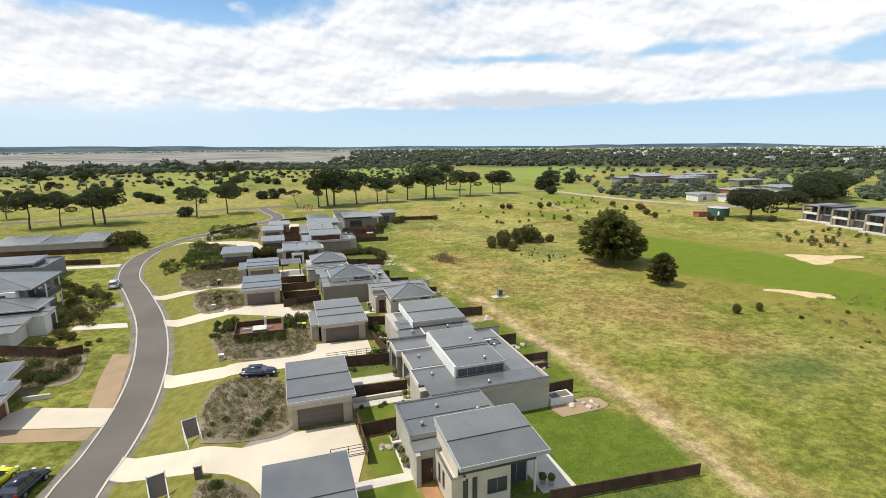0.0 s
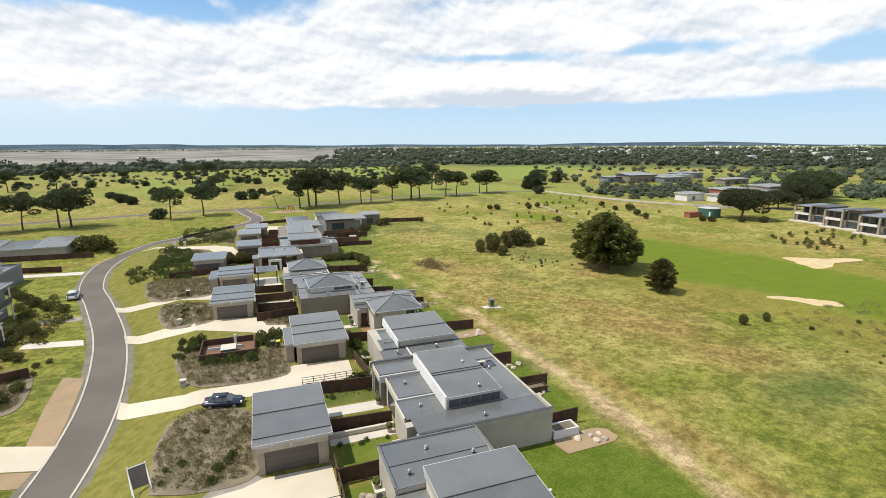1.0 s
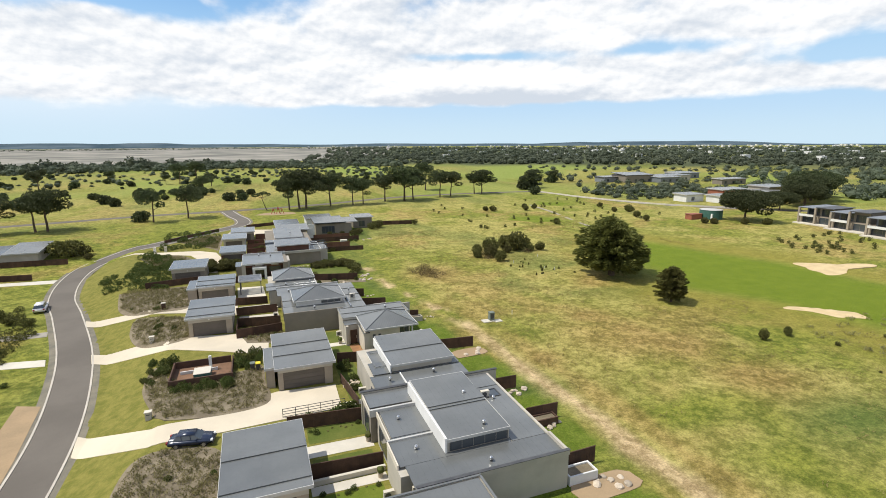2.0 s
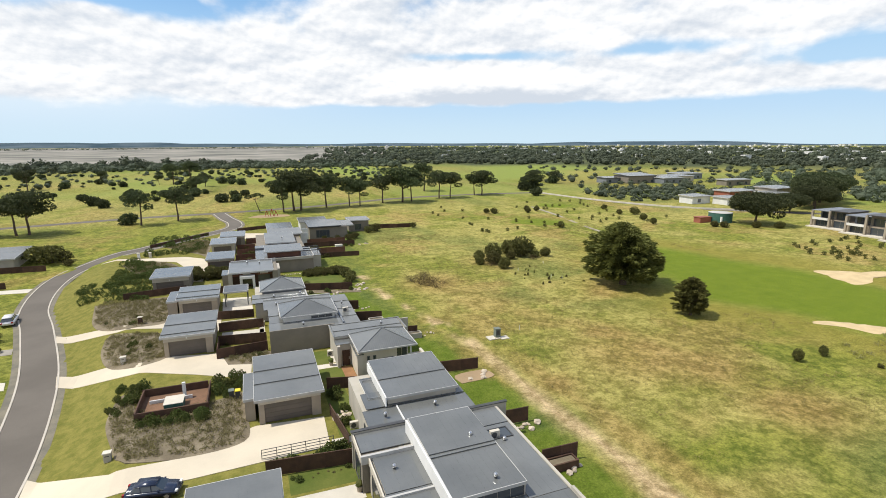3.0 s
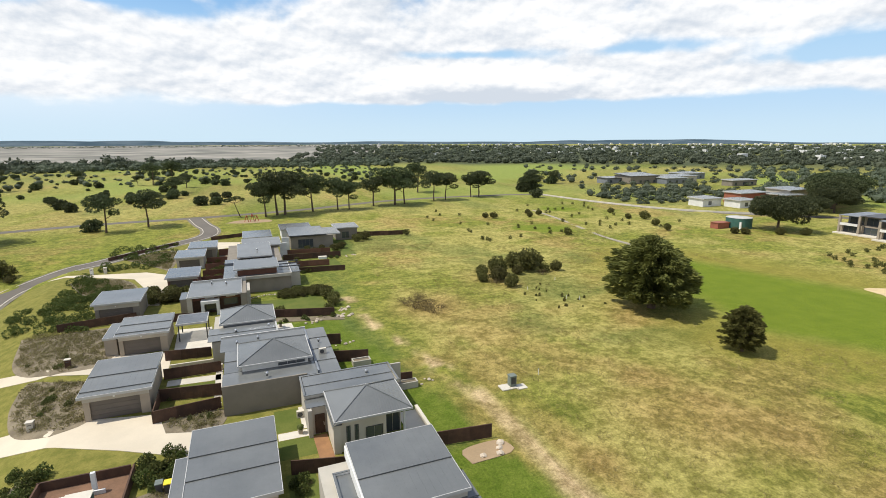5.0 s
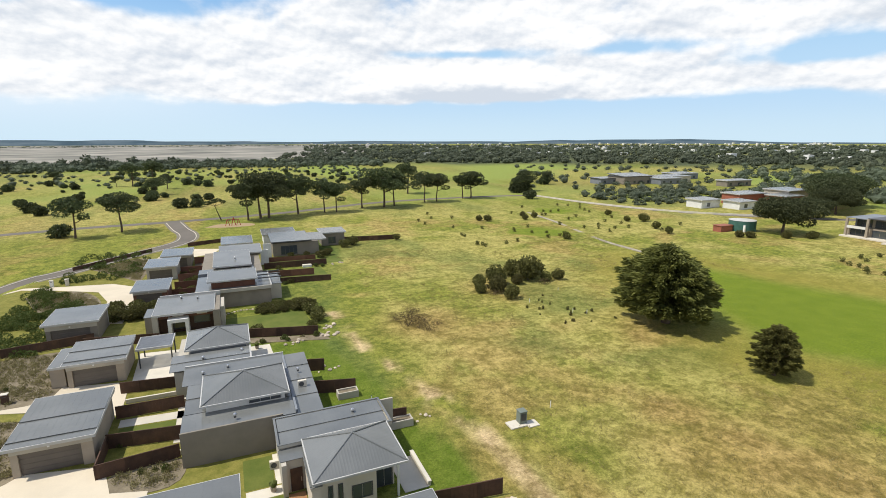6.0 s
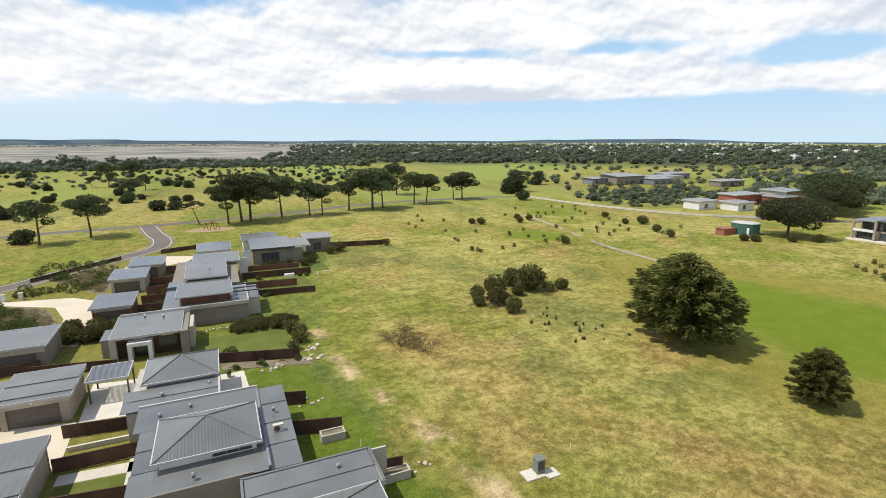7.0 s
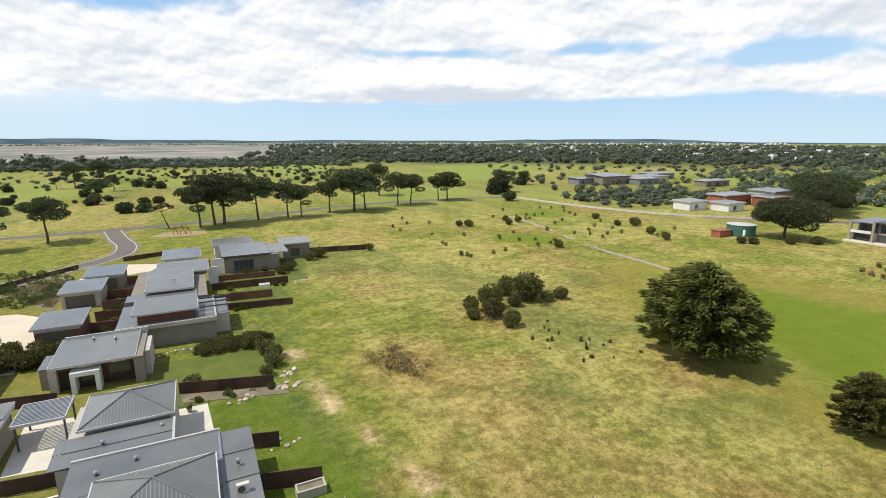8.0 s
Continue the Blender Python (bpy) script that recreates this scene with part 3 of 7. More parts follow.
# verges and gardens between the road and the houses
sheet("verge", [(-15.6, 20), (-15.6, 46), (-15.0, 52), (-14.8, 60), (-15.4, 70), (-17.0, 80), (-19.9, 91.5), (-25.5, 109), (-29.8, 122), (-32.2, 138), (-31.8, 151), (-27.5, 164), (-21.5, 174), (-13, 185), (-3, 195), (14, 200), (30, 196), (24, 176), (15, 150), (10, 122), (14, 100), (18, 84), (18, 60), (14, 31), (8, 20)], M_VERGE, "green and yellow grass verge", "grass", 0.012)
DRIVES = [
    [(-16.1, 47.2), (-9.3, 45.3), (-6, 44.2), (-4.2, 42.6), (-2.9, 40.2), (3.6, 39.4), (4.9, 39.6), (6.2, 43.7), (6.1, 49.5), (0.1, 49.6), (-1.5, 48.8), (-5.1, 48.2), (-10.0, 49.4), (-15.9, 50.6)],
    [(-15.2, 64.7), (-8.2, 65.0), (-1.3, 65.9), (5, 66.4), (11.3, 66.9), (11.6, 72.9), (4.6, 73.3), (3.1, 72.6), (1.0, 70.6), (-1.3, 69.6), (-8.4, 68.4), (-15.7, 68.4)],
    [(-19.0, 86.9), (-9.6, 90.2), (-2.3, 88.8), (2.7, 86.3), (4.4, 84.8), (4.6, 89.9), (1.6, 90.6), (0.4, 95), (-6.3, 95.3), (-7.3, 94.9), (-10.2, 93.4), (-14.4, 91.8), (-19.9, 90.3)],
    [(-23.9, 103.3), (-16, 105.6), (-8.0, 107.0), (-7.0, 104.6), (0.2, 104.6), (0.2, 113.2), (-7.6, 113.2), (-8.6, 110.6), (-15, 109.2), (-24.6, 106.3)],
    [(-29.5, 160.2), (-20, 160.5), (-12, 157), (-9, 150), (-8.5, 142), (-10, 137), (-4, 137), (-3.4, 146), (-3.2, 153), (-5, 160), (-10, 163), (-20, 163.4), (-28.2, 162.6)],
    [(-4, 183.6), (4, 184), (9, 186), (11, 192), (4, 194.5), (-2, 192)],
]
for pts in DRIVES:
    sheet("driveway", pts, M_CONC, "cream exposed concrete driveway", "driveway", 0.035)
sheet("driveway", [(-31, 60.2), (-19.6, 57.1), (-19.3, 60.9), (-28.8, 64.2), (-30, 63.4)], M_CONC, "cream concrete driveway", "driveway", 0.035)
sheet("footpath", [(-33, 89.6), (-24.6, 88.2), (-25.3, 90.6), (-33, 91.9)], M_PALE, "pale concrete footpath", "path", 0.03)
sheet("footpath", [(-37, 100.5), (-28.2, 100.5), (-28.8, 102.8), (-37, 103.0)], M_GRAVEL, "grey gravel crossing", "path", 0.02)
sheet("footpath", [(-55, 138.5), (-37.8, 136.5), (-37.9, 139.6), (-55, 141.2)], M_PALE, "pale concrete footpath", "path", 0.03)
sheet("footpath", [(-22.2, 61.3), (-19.6, 60.5), (-20.1, 66), (-21.3, 76.4), (-23.9, 77.4), (-23.4, 70)], M_TANBARE, "tan bare soil strip beside the road", "soil", 0.016)
sheet("apron", [(-30.5, 57.5), (-20.2, 54.8), (-19.9, 57.0), (-30.5, 60.0)], M_TANBARE, "tan bare soil beside a driveway", "soil", 0.018)
sheet("turning_bay", curved([(-5.2, 48.2), (-3.1, 47.6), (-0.9, 48.6), (0.1, 49.8), (-1.2, 50.5), (-3.2, 50.2)]), M_GRAVEL, "grey gravel turning bay", "path", 0.04)

BEDS = [
    ([(-9.3, 50.2), (-5.2, 49.3), (-0.4, 50.4), (-0.4, 58), (-0.8, 61.5), (-2.5, 63.6), (-6.5, 64.2), (-9.2, 62.5), (-10.0, 57)], M_MULCH),
    ([(-8.6, 44.0), (-5.8, 43.2), (-3.2, 40.0), (-3.0, 30), (-8.5, 28), (-9.2, 36)], M_MULCH),
    ([(-8.8, 71.5), (-7.3, 70.0), (-0.4, 69.6), (3.4, 70.6), (4.0, 73.2), (3.6, 76.3), (3.6, 80.5), (3.1, 82.1), (1.1, 80.9), (-6.6, 79.1), (-10.2, 84.0), (-10.9, 77.5)], M_MULCH),
    ([(-16.8, 104.4), (-14.6, 105.1), (-8.5, 104.7), (-7.2, 101.9), (-6.5, 95.7), (-9.1, 92.8), (-13.5, 91.2), (-16.0, 95.2), (-16.9, 101.0)], M_MULCH),
    ([(-22.9, 122.1), (-16.2, 123.5), (-9.1, 124.3), (-8.1, 111.1), (-13.8, 107.7), (-17.8, 106.6), (-20.6, 110.4)], M_MULCH),
    ([(1.2, 91.4), (2.6, 89.8), (6.2, 89.9), (7.4, 91.6), (6.8, 94.0), (1.5, 93.6)], M_MULCH),
    ([(-24.5, 157), (-21, 147.6), (-16, 140), (-12, 138), (-9.8, 142), (-10.0, 149), (-13.4, 155.8), (-19.5, 159.4)], M_MULCH),
    ([(-16, 177), (-6, 165), (-4.6, 163.4), (-4, 182), (-8, 187)], M_MULCH),
]
BEDS.append(([(-38.8, 83.0), (-35.0, 81.4), (-28.6, 81.1), (-26.0, 70.7), (-29.4, 68.8), (-32.6, 68.9)], M_MULCH))
for pts, m in BEDS:
    sheet("garden_bed", curved(pts), m, "mulched garden bed with low native shrubs", "garden bed", 0.05)

# back lawns and courtyards
sheet("garden_bed", [(3.2, 138.6), (7.8, 138.4), (7.8, 173), (11.0, 174), (11.0, 183), (5.6, 183), (5.6, 172.6), (3.2, 171.4)], M_MULCH, "shaded soil beds between garages and houses", "garden bed", 0.05)
sheet("garden_bed", [(5.2, 64.0), (12.6, 63.3), (11.9, 66.0), (5.2, 66.5)], M_MULCH, "mulched planting strip behind a railing", "garden bed", 0.045)
for x0, x1, y0, y1, m in ((11.5, 25, 124.4, 133.8, M_LAWN), (23, 33, 152, 162.8, M_LAWN), (22.6, 38.5, 166, 176, M_LAWN)):
    sheet("lawn", curved([(x0, y0), (x1 - 1.5, y0 + 0.2), (x1, (y0 + y1) / 2), (x1 - 2, y1 - 0.2), (x0, y1)], 1.5) if m is M_LUSH else [(x0, y0), (x1, y0), (x1 - 0.6, y1), (x0, y1)], m, "mown back lawn behind a house", "lawn", 0.022)
for x0, x1, y0, y1, m in ((4.4, 9.4, 31, 38.4, M_LUSH), (6.4, 9.0, 39.8, 45.6, M_LUSH), (7, 12.4, 47, 52.4, M_LUSH), (7, 12.6, 55.4, 57.8, M_LAWN), (7, 12.8, 60.6, 63.6, M_LAWN), (12.3, 16.6, 82, 85.4, M_LAWN), (12.3, 14.8, 87, 91.5, M_LAWN), (0.6, 6.4, 98.4, 101.6, M_LAWN), (0.6, 6.2, 104.8, 106.4, M_LAWN), (0.4, 5.2, 110.4, 112.4, M_LAWN), (12.5, 15, 68, 79.5, M_LAWN)):
    sheet("courtyard_lawn", [(x0, y0), (x1, y0), (x1, y1), (x0, y1)], m, "small mown courtyard lawn", "lawn", 0.024)
for x0, x1, y0, y1 in ((4.2, 9.8, 38.5, 39.7), (9.0, 9.7, 39.7, 46), (6.4, 13, 52.6, 53.8), (6.4, 13, 58.2, 60.2), (19.4, 22.6, 33.2, 38.9), (24.8, 27.0, 81.5, 86.4), (12.4, 16.6, 85.5, 86.8), (14.9, 15.6, 87, 91.6), (0.4, 6.6, 101.8, 103.4), (6.0, 6.8, 96.9, 106), (0.4, 5.6, 113, 122.6), (14.4, 17.8, 112.5, 120.4), (11.6, 15.2, 66.9, 68.0), (24.6, 25.6, 63.4, 71)):
    sheet("paving", [(x0, y0), (x1, y0), (x1, y1), (x0, y1)], M_PALE, "pale concrete paving slab beside a house", "paving", 0.032)
sheet("timber_path", [(9.9, 31), (11.3, 31), (11.3, 37.6), (9.9, 37.6)], M_DECK, "orange-brown timber entry deck", "deck", 0.05)
sheet("timber_path", [(15.7, 79.6), (17.1, 79.6), (17.1, 85.2), (15.7, 85.2)], M_DECK, "orange-brown timber entry deck", "deck", 0.05)

# sand bunkers in the fairway
for pts in ([(90.3, 72.6), (93, 73.0), (97, 69.2), (99.6, 66.0), (97.2, 64.2), (94, 66.2), (93.0, 69.2)],
            [(122.6, 94.2), (128, 96), (133, 92), (141.6, 88.6), (141, 86.4), (131, 87.6), (126, 84.8), (121.4, 85.8), (122.5, 89)]):
    bm = bmesh.new()
    ring = settled(curved(pts))
    mx, my = sum(q[0] for q in ring) / len(ring), sum(q[1] for q in ring) / len(ring)
    lobed = []
    for x, y in ring:
        th = math.atan2(y - my, x - mx)
        f = 1 + 0.10 * math.sin(6 * th + 0.6) + 0.07 * math.sin(9 * th + my)
        lobed.append((mx + (x - mx) * f, my + (y - my) * f))
    prism(bm, lobed, -0.3, 0.03)
    setting("sand_bunker", bm, M_SAND, "pale sand golf bunker", "bunker")
bm = bmesh.new()
strip(bm, smooth_line(settled([(112.7, 138.4), (113.4, 150), (114, 162), (118, 180), (122, 197), (125.8, 222)]), 2.0), -0.7, 0.7, -0.2, 0.03)
setting("cart_path", bm, M_TRAIL, "narrow grey concrete cart path", "path")


# ---- houses ----
def ribbed(bm, x0, x1, ya, yb, za, zb, pitch=0.6, thick=0.06, high=0.008, wide=0.03):
    """One roof sheet, folded up into ribs that run down the fall."""
    n = max(2, int((x1 - x0) / pitch))
    prof = [(x0, 0.0)]
    for k in range(n + 1):
        x = x0 + (x1 - x0 - wide) * k / n
        prof += [(x, thick), (x, thick + high), (x + wide, thick + high), (x + wide, thick)]
    prof += [(x1, 0.0)]
    prof = [p for i, p in enumerate(prof) if i == 0 or p != prof[i - 1]]
    ends = [[bm.verts.new((x, y, z + lift)) for x, lift in prof] for y, z in ((ya, za), (yb, zb))]
    m = len(prof)
    for i in range(m):
        bm.faces.new((ends[0][i], ends[0][(i + 1) % m], ends[1][(i + 1) % m], ends[1][i]))
    bm.faces.new(ends[0][::-1])
    bm.faces.new(ends[1])
    bmesh.ops.recalc_face_normals(bm, faces=bm.faces[:])


def skillion(parent, x0, x1, y0, y1, zn, zf, laps=(), thick=0.22, edge=M_TRIM):
    """A single-pitch steel roof: sheets lapped across the fall, with ribs, on a fascia that shows all round."""
    cuts = [0.0, *laps, 1.0]
    rise = 0.10
    for i, (a, b) in enumerate(zip(cuts, cuts[1:])):
        bm = bmesh.new()
        ya, yb = y0 + (y1 - y0) * a - (0.10 if i else 0), y0 + (y1 - y0) * b
        za, zb = zn + (zf - zn) * a + rise * i, zn + (zf - zn) * b + rise * i
        ribbed(bm, x0, x1, ya, yb, za, zb)
        part("roof_sheet", bm, M_ROOF, parent, "blue-grey ribbed steel roof sheeting")
    for ax, bx, ay, by in ((x0 - 0.05, x1 + 0.05, y0 - 0.06, y0), (x0 - 0.05, x1 + 0.05, y1, y1 + 0.06), (x0 - 0.05, x0, y0, y1), (x1, x1 + 0.05, y0, y1)):
        bm = bmesh.new()
        v = box(bm, ax, bx, ay, by, -thick, 0.07)
        for q in v:
            f = min(1, max(0, (q.co.y - y0) / (y1 - y0)))
            q.co.z += zn + (zf - zn) * f + (rise * (len(cuts) - 2) * f if laps else 0)
        part("fascia", bm, edge, parent, "painted steel fascia")
    part("soffit", boxed((x0 + 0.01, x1 - 0.01, y0 + 0.01, y1 - 0.01, min(zn, zf) - thick + 0.03, min(zn, zf) - 0.02)), edge, parent)


def hip(parent, x0, x1, y0, y1, z, apex, edge=M_TRIM):
    """A pyramid roof with ribbed faces, ridge caps and a gutter all round."""
    cx, cy = (x0 + x1) / 2, (y0 + y1) / 2
    top = Vector((cx, cy, apex))
    corners = [Vector(c) for c in ((x0, y0, z), (x1, y0, z), (x1, y1, z), (x0, y1, z))]
    for i in range(4):
        a, b = corners[i], corners[(i + 1) % 4]
        bm = bmesh.new()
        mid = (a + b) / 2
        lift = (b - a).cross(top - a).normalized()
        n = int((b - a).length / 0.25)
        w = (b - a).normalized() * 0.03
        lows, tops = [], []
        for k in range(n + 1):
            f = k / n
            s = a.lerp(b, f)
            e2 = s + (top - mid) * (1 - abs(2 * f - 1))
            for o, h in ((-2.5 * w, 0), (-w, 0.006), (w, 0.006), (2.5 * w, 0)):
                lows.append(bm.verts.new(s + o + lift * h))
                tops.append(bm.verts.new(e2 + o + lift * h))
        for i in range(len(lows) - 1):
            bm.faces.new((lows[i], lows[i + 1], tops[i + 1], tops[i]))
        part("roof_face", bm, M_ROOF, parent, "blue-grey ribbed steel roof face")
        bm = bmesh.new()
        tube(bm, a + Vector((0, 0, 0.03)), top + Vector((0, 0, 0.03)), 0.07, 0.07, 6)
        part("ridge_cap", bm, M_ROOF, parent)
    bm = boxed((x0 - 0.1, x1 + 0.1, y0 - 0.1, y0, z - 0.18, z + 0.02), (x0 - 0.1, x1 + 0.1, y1, y1 + 0.1, z - 0.18, z + 0.02), (x0 - 0.1, x0, y0, y1, z - 0.18, z + 0.02), (x1, x1 + 0.1, y0, y1, z - 0.18, z + 0.02), (x0, x1, y0, y1, z - 0.16, z - 0.10))
    part("gutter", bm, edge, parent, "painted steel gutter")


def shell(parent, x0, x1, y0, y1, z0, z1, material, label=""):
    return part("wall", boxed((x0, x1, y0, y1, z0, z1)), material, parent, label)


def parapet(parent, x0, x1, y0, y1, z, h, material, t=0.14):
    for s in ((x0, x1, y0, y0 + t), (x0, x1, y1 - t, y1), (x0, x0 + t, y0 + t, y1 - t), (x1 - t, x1, y0 + t, y1 - t)):
        part("parapet", boxed((*s, z, z + h)), material, parent)
        part("coping", boxed((s[0] - 0.03, s[1] + 0.03, s[2] - 0.03, s[3] + 0.03, z + h, z + h + 0.04)), M_ROOF, parent, "blue-grey steel coping")


def flat_roof(parent, x0, x1, y0, y1, z, fall=0.25, laps=()):
    """A low-pitch steel roof that lies behind parapets."""
    cuts = [0.0, *laps, 1.0]
    for i, (a, b) in enumerate(zip(cuts, cuts[1:])):
        bm = bmesh.new()
        ya, yb = y0 + (y1 - y0) * a, y0 + (y1 - y0) * b
        za, zb = z + fall * a + 0.08 * i, z + fall * b + 0.08 * i
        ribbed(bm, x0, x1, ya, yb, za, zb)
        part("roof_sheet", bm, M_ROOF, parent, "blue-grey ribbed steel roof sheeting")


def window_y(parent, x0, x1, y, z0, z1, bars=0):
    """A window in a wall that faces -y."""
    w = part("window", boxed((x0 - 0.06, x1 + 0.06, y - 0.05, y + 0.02, z0 - 0.06, z0), (x0 - 0.06, x1 + 0.06, y - 0.05, y + 0.02, z1, z1 + 0.06), (x0 - 0.06, x0, y - 0.05, y + 0.02, z0, z1), (x1, x1 + 0.06, y - 0.05, y + 0.02, z0, z1)), M_DARK, parent, "dark aluminium window frame")
    n = bars + 1
    for k in range(n):
        a, b = x0 + (x1 - x0) * k / n, x0 + (x1 - x0) * (k + 1) / n
        part("pane", boxed((a + 0.02, b - 0.02, y - 0.02, y + 0.01, z0, z1)), M_GLASS, w, "dark glass pane")


def window_x(parent, x, y0, y1, z0, z1, bars=0):
    """A window in a wall that faces -x."""
    w = part("window", boxed((x - 0.05, x + 0.02, y0 - 0.06, y1 + 0.06, z0 - 0.06, z0), (x - 0.05, x + 0.02, y0 - 0.06, y1 + 0.06, z1, z1 + 0.06), (x - 0.05, x + 0.02, y0 - 0.06, y0, z0, z1), (x - 0.05, x + 0.02, y1, y1 + 0.06, z0, z1)), M_DARK, parent, "dark aluminium window frame")
    n = bars + 1
    for k in range(n):
        a, b = y0 + (y1 - y0) * k / n, y0 + (y1 - y0) * (k + 1) / n
        part("pane", boxed((x - 0.02, x + 0.01, a + 0.02, b - 0.02, z0, z1)), M_GLASS, w, "dark glass pane")


def door_y(parent, x0, x1, y, z1=2.2):
    d = part("door", boxed((x0, x1, y - 0.04, y + 0.02, 0.03, z1)), M_TIMBER, parent, "dark timber entry door")
    part("handle", boxed((x1 - 0.14, x1 - 0.10, y - 0.09, y - 0.04, 0.9, 1.3)), M_CHROME, d, "steel pull handle")


def vent(parent, x, y, z):
    """A turning roof ventilator on a steel stack."""
    bm = bmesh.new()
    tube(bm, (x, y, z - 0.1), (x, y, z + 0.12), 0.12, 0.12, 10)
    v = part("roof_vent", bm, M_DARK, parent, "dark roof vent stack")
    bm = bmesh.new()
    bmesh.ops.create_uvsphere(bm, u_segments=10, v_segments=6, radius=0.19, matrix=Matrix.Translation((x, y, z + 0.2)))
    part("cowl", bm, M_CHROME, v, "bright steel cowl")


def garage(x0, x1, y0, y1, z=3.2, laps=(0.5,), wing=None, door=(0.09, 0.76), material=M_BEIGE):
    g = thing("garage", (x0 + x1) / 2, (y0 + y1) / 2, 0, "detached double garage with stepped blue-grey steel roof and brown door", "garage", "garages of the row")
    a, b = x0 + 0.35, x1 - 0.35
    d0, d1 = a + (b - a) * door[0], a + (b - a) * (door[0] + door[1])
    yf = y0 + 0.45
    part("wall", boxed((a, d0, yf, y1 - 0.3, 0, z - 0.25), (d1, b, yf, y1 - 0.3, 0, z - 0.25), (d0, d1, yf, y1 - 0.3, 2.25, z - 0.25), (d0, d1, yf + 0.35, y1 - 0.3, 0, 2.25)), material, g, "taupe rendered wall")
    dr = part("garage_door", boxed((d0, d1, yf + 0.22, yf + 0.27, 0.04, 2.25)), M_DOOR, g, "brown sectional garage door")
    for k in range(4):
        part("panel", boxed((d0 + 0.02, d1 - 0.02, yf + 0.19, yf + 0.22, 0.06 + 0.545 * k, 0.58 + 0.545 * k)), M_DOOR, dr)
    part("lintel", boxed((a - 0.02, b + 0.02, yf - 0.06, yf, 2.3, z - 0.3)), M_GREY, g, "grey lintel panel over the door")
    skillion(g, x0, x1, y0, y1, z, z + 0.12, laps)
    for x in (a - 0.04, b + 0.04):
        bm = bmesh.new()
        tube(bm, (x, y1 - 0.5, 0), (x, y1 - 0.5, z - 0.2), 0.05, 0.05, 6)
        part("downpipe", bm, M_TRIM, g)
    part("lamp", boxed(((d0 + d1) / 2 - 0.09, (d0 + d1) / 2 + 0.09, yf - 0.14, yf - 0.06, 2.55, 2.72)), M_LAMP, g, "small white sensor lamp")
    if wing:
        wx0, wx1, wy0, wy1 = wing
        shell(g, wx0 + 0.1, wx1, wy0 + 0.1, wy1 - 0.1, 0, z - 0.5, material)
        skillion(g, wx0, wx1 - 0.02, wy0, wy1, z - 0.42, z - 0.36)
    return g


garage(-2.7, 4.0, 30.2, 39.3, 3.2, (0.47,))
garage(-0.5, 6.3, 49.7, 59.2, 3.25, (0.12, 0.55))
garage(4.8, 11.9, 73.3, 84.3, 3.0, (0.34, 0.62), (3.7, 4.8, 74.8, 81.2))
garage(-7.0, -0.1, 95.2, 104.4, 3.1, (0.12, 0.5))
garage(-6.7, 0.0, 113.2, 120.5, 3.1, (0.15, 0.55), (-8.3, -6.7, 114.2, 120.4))
garage(-13.5, -6.4, 128.2, 136.0, 3.3, (), None, (0.09, 0.76), M_TAUPE)
garage(-3.2, 2.9, 145.4, 153.2, 3.0, (), None, (0.09, 0.76), M_BARKRED)
garage(-3.3, 3.1, 163.2, 171.6, 3.0, (), None, (0.09, 0.76), M_GREY)
garage(-1.3, 5.4, 173.4, 181.8, 3.0, (), None, (0.09, 0.76), M_TAUPE)


def house_one():
    h = thing("house", 14, 39, 0, "cream rendered house with raised skillion steel roof", "house", "houses of the row")
    shell(h, 9.7, 18.6, 39.6, 45.5, 0, 3.25, M_GREY, "grey rendered wall")
    parapet(h, 9.6, 18.7, 39.5, 45.6, 3.25, 0.35, M_GREY)
    flat_roof(h, 9.85, 18.45, 39.75, 45.35, 3.27, 0.12, (0.5,))
    shell(h, 9.6, 12.0, 38.0, 39.5, 0, 3.0, M_GREY)
    flat_roof(h, 9.55, 12.05, 37.9, 39.5, 3.02, 0.05)
    part("porch_pier", boxed((9.6, 10.0, 37.4, 37.98, 0, 3.0)), M_GREY, h)
    door_y(h, 10.2, 11.2, 37.96)
    shell(h, 12.0, 16.6, 33.8, 39.4, 0, 4.0, M_CREAM, "cream rendered wall")
    shell(h, 16.6, 19.0, 35.4, 39.4, 0, 4.0, M_CREAM, "cream rendered wall")
    parapet(h, 11.4, 12.6, 33.6, 38.2, 2.7, 0.3, M_CREAM)
    shell(h, 11.4, 11.98, 33.6, 38.0, 0, 2.7, M_CREAM, "cream rendered bathroom wall")
    skillion(h, 11.9, 19.6, 32.9, 39.7, 4.35, 4.75, (0.5,), 0.3)
    part("soffit_band", boxed((12.02, 18.9, 33.78, 33.8, 3.1, 4.0)), M_DARK, h, "thin dark band under the roof")
    for x in (12.5, 13.3):
        window_y(h, x, x + 0.28, 33.8, 0.6, 2.6)
    window_y(h, 14.6, 16.2, 33.8, 0.9, 2.1, 1)
    window_y(h, 17.0, 18.8, 35.4, 0.1, 2.6, 1)
    window_x(h, 11.4, 35.4, 35.7, 1.0, 2.4)
    window_x(h, 11.4, 36.5, 36.8, 0.8, 2.4)
    part("post", boxed((18.8, 18.98, 33.8, 33.98, 0, 4.05)), M_WHITE, h)
    for x, y in ((13.4, 43.8), (17.0, 42.0), (11.2, 41.2)):
        vent(h, x, y, 3.5)


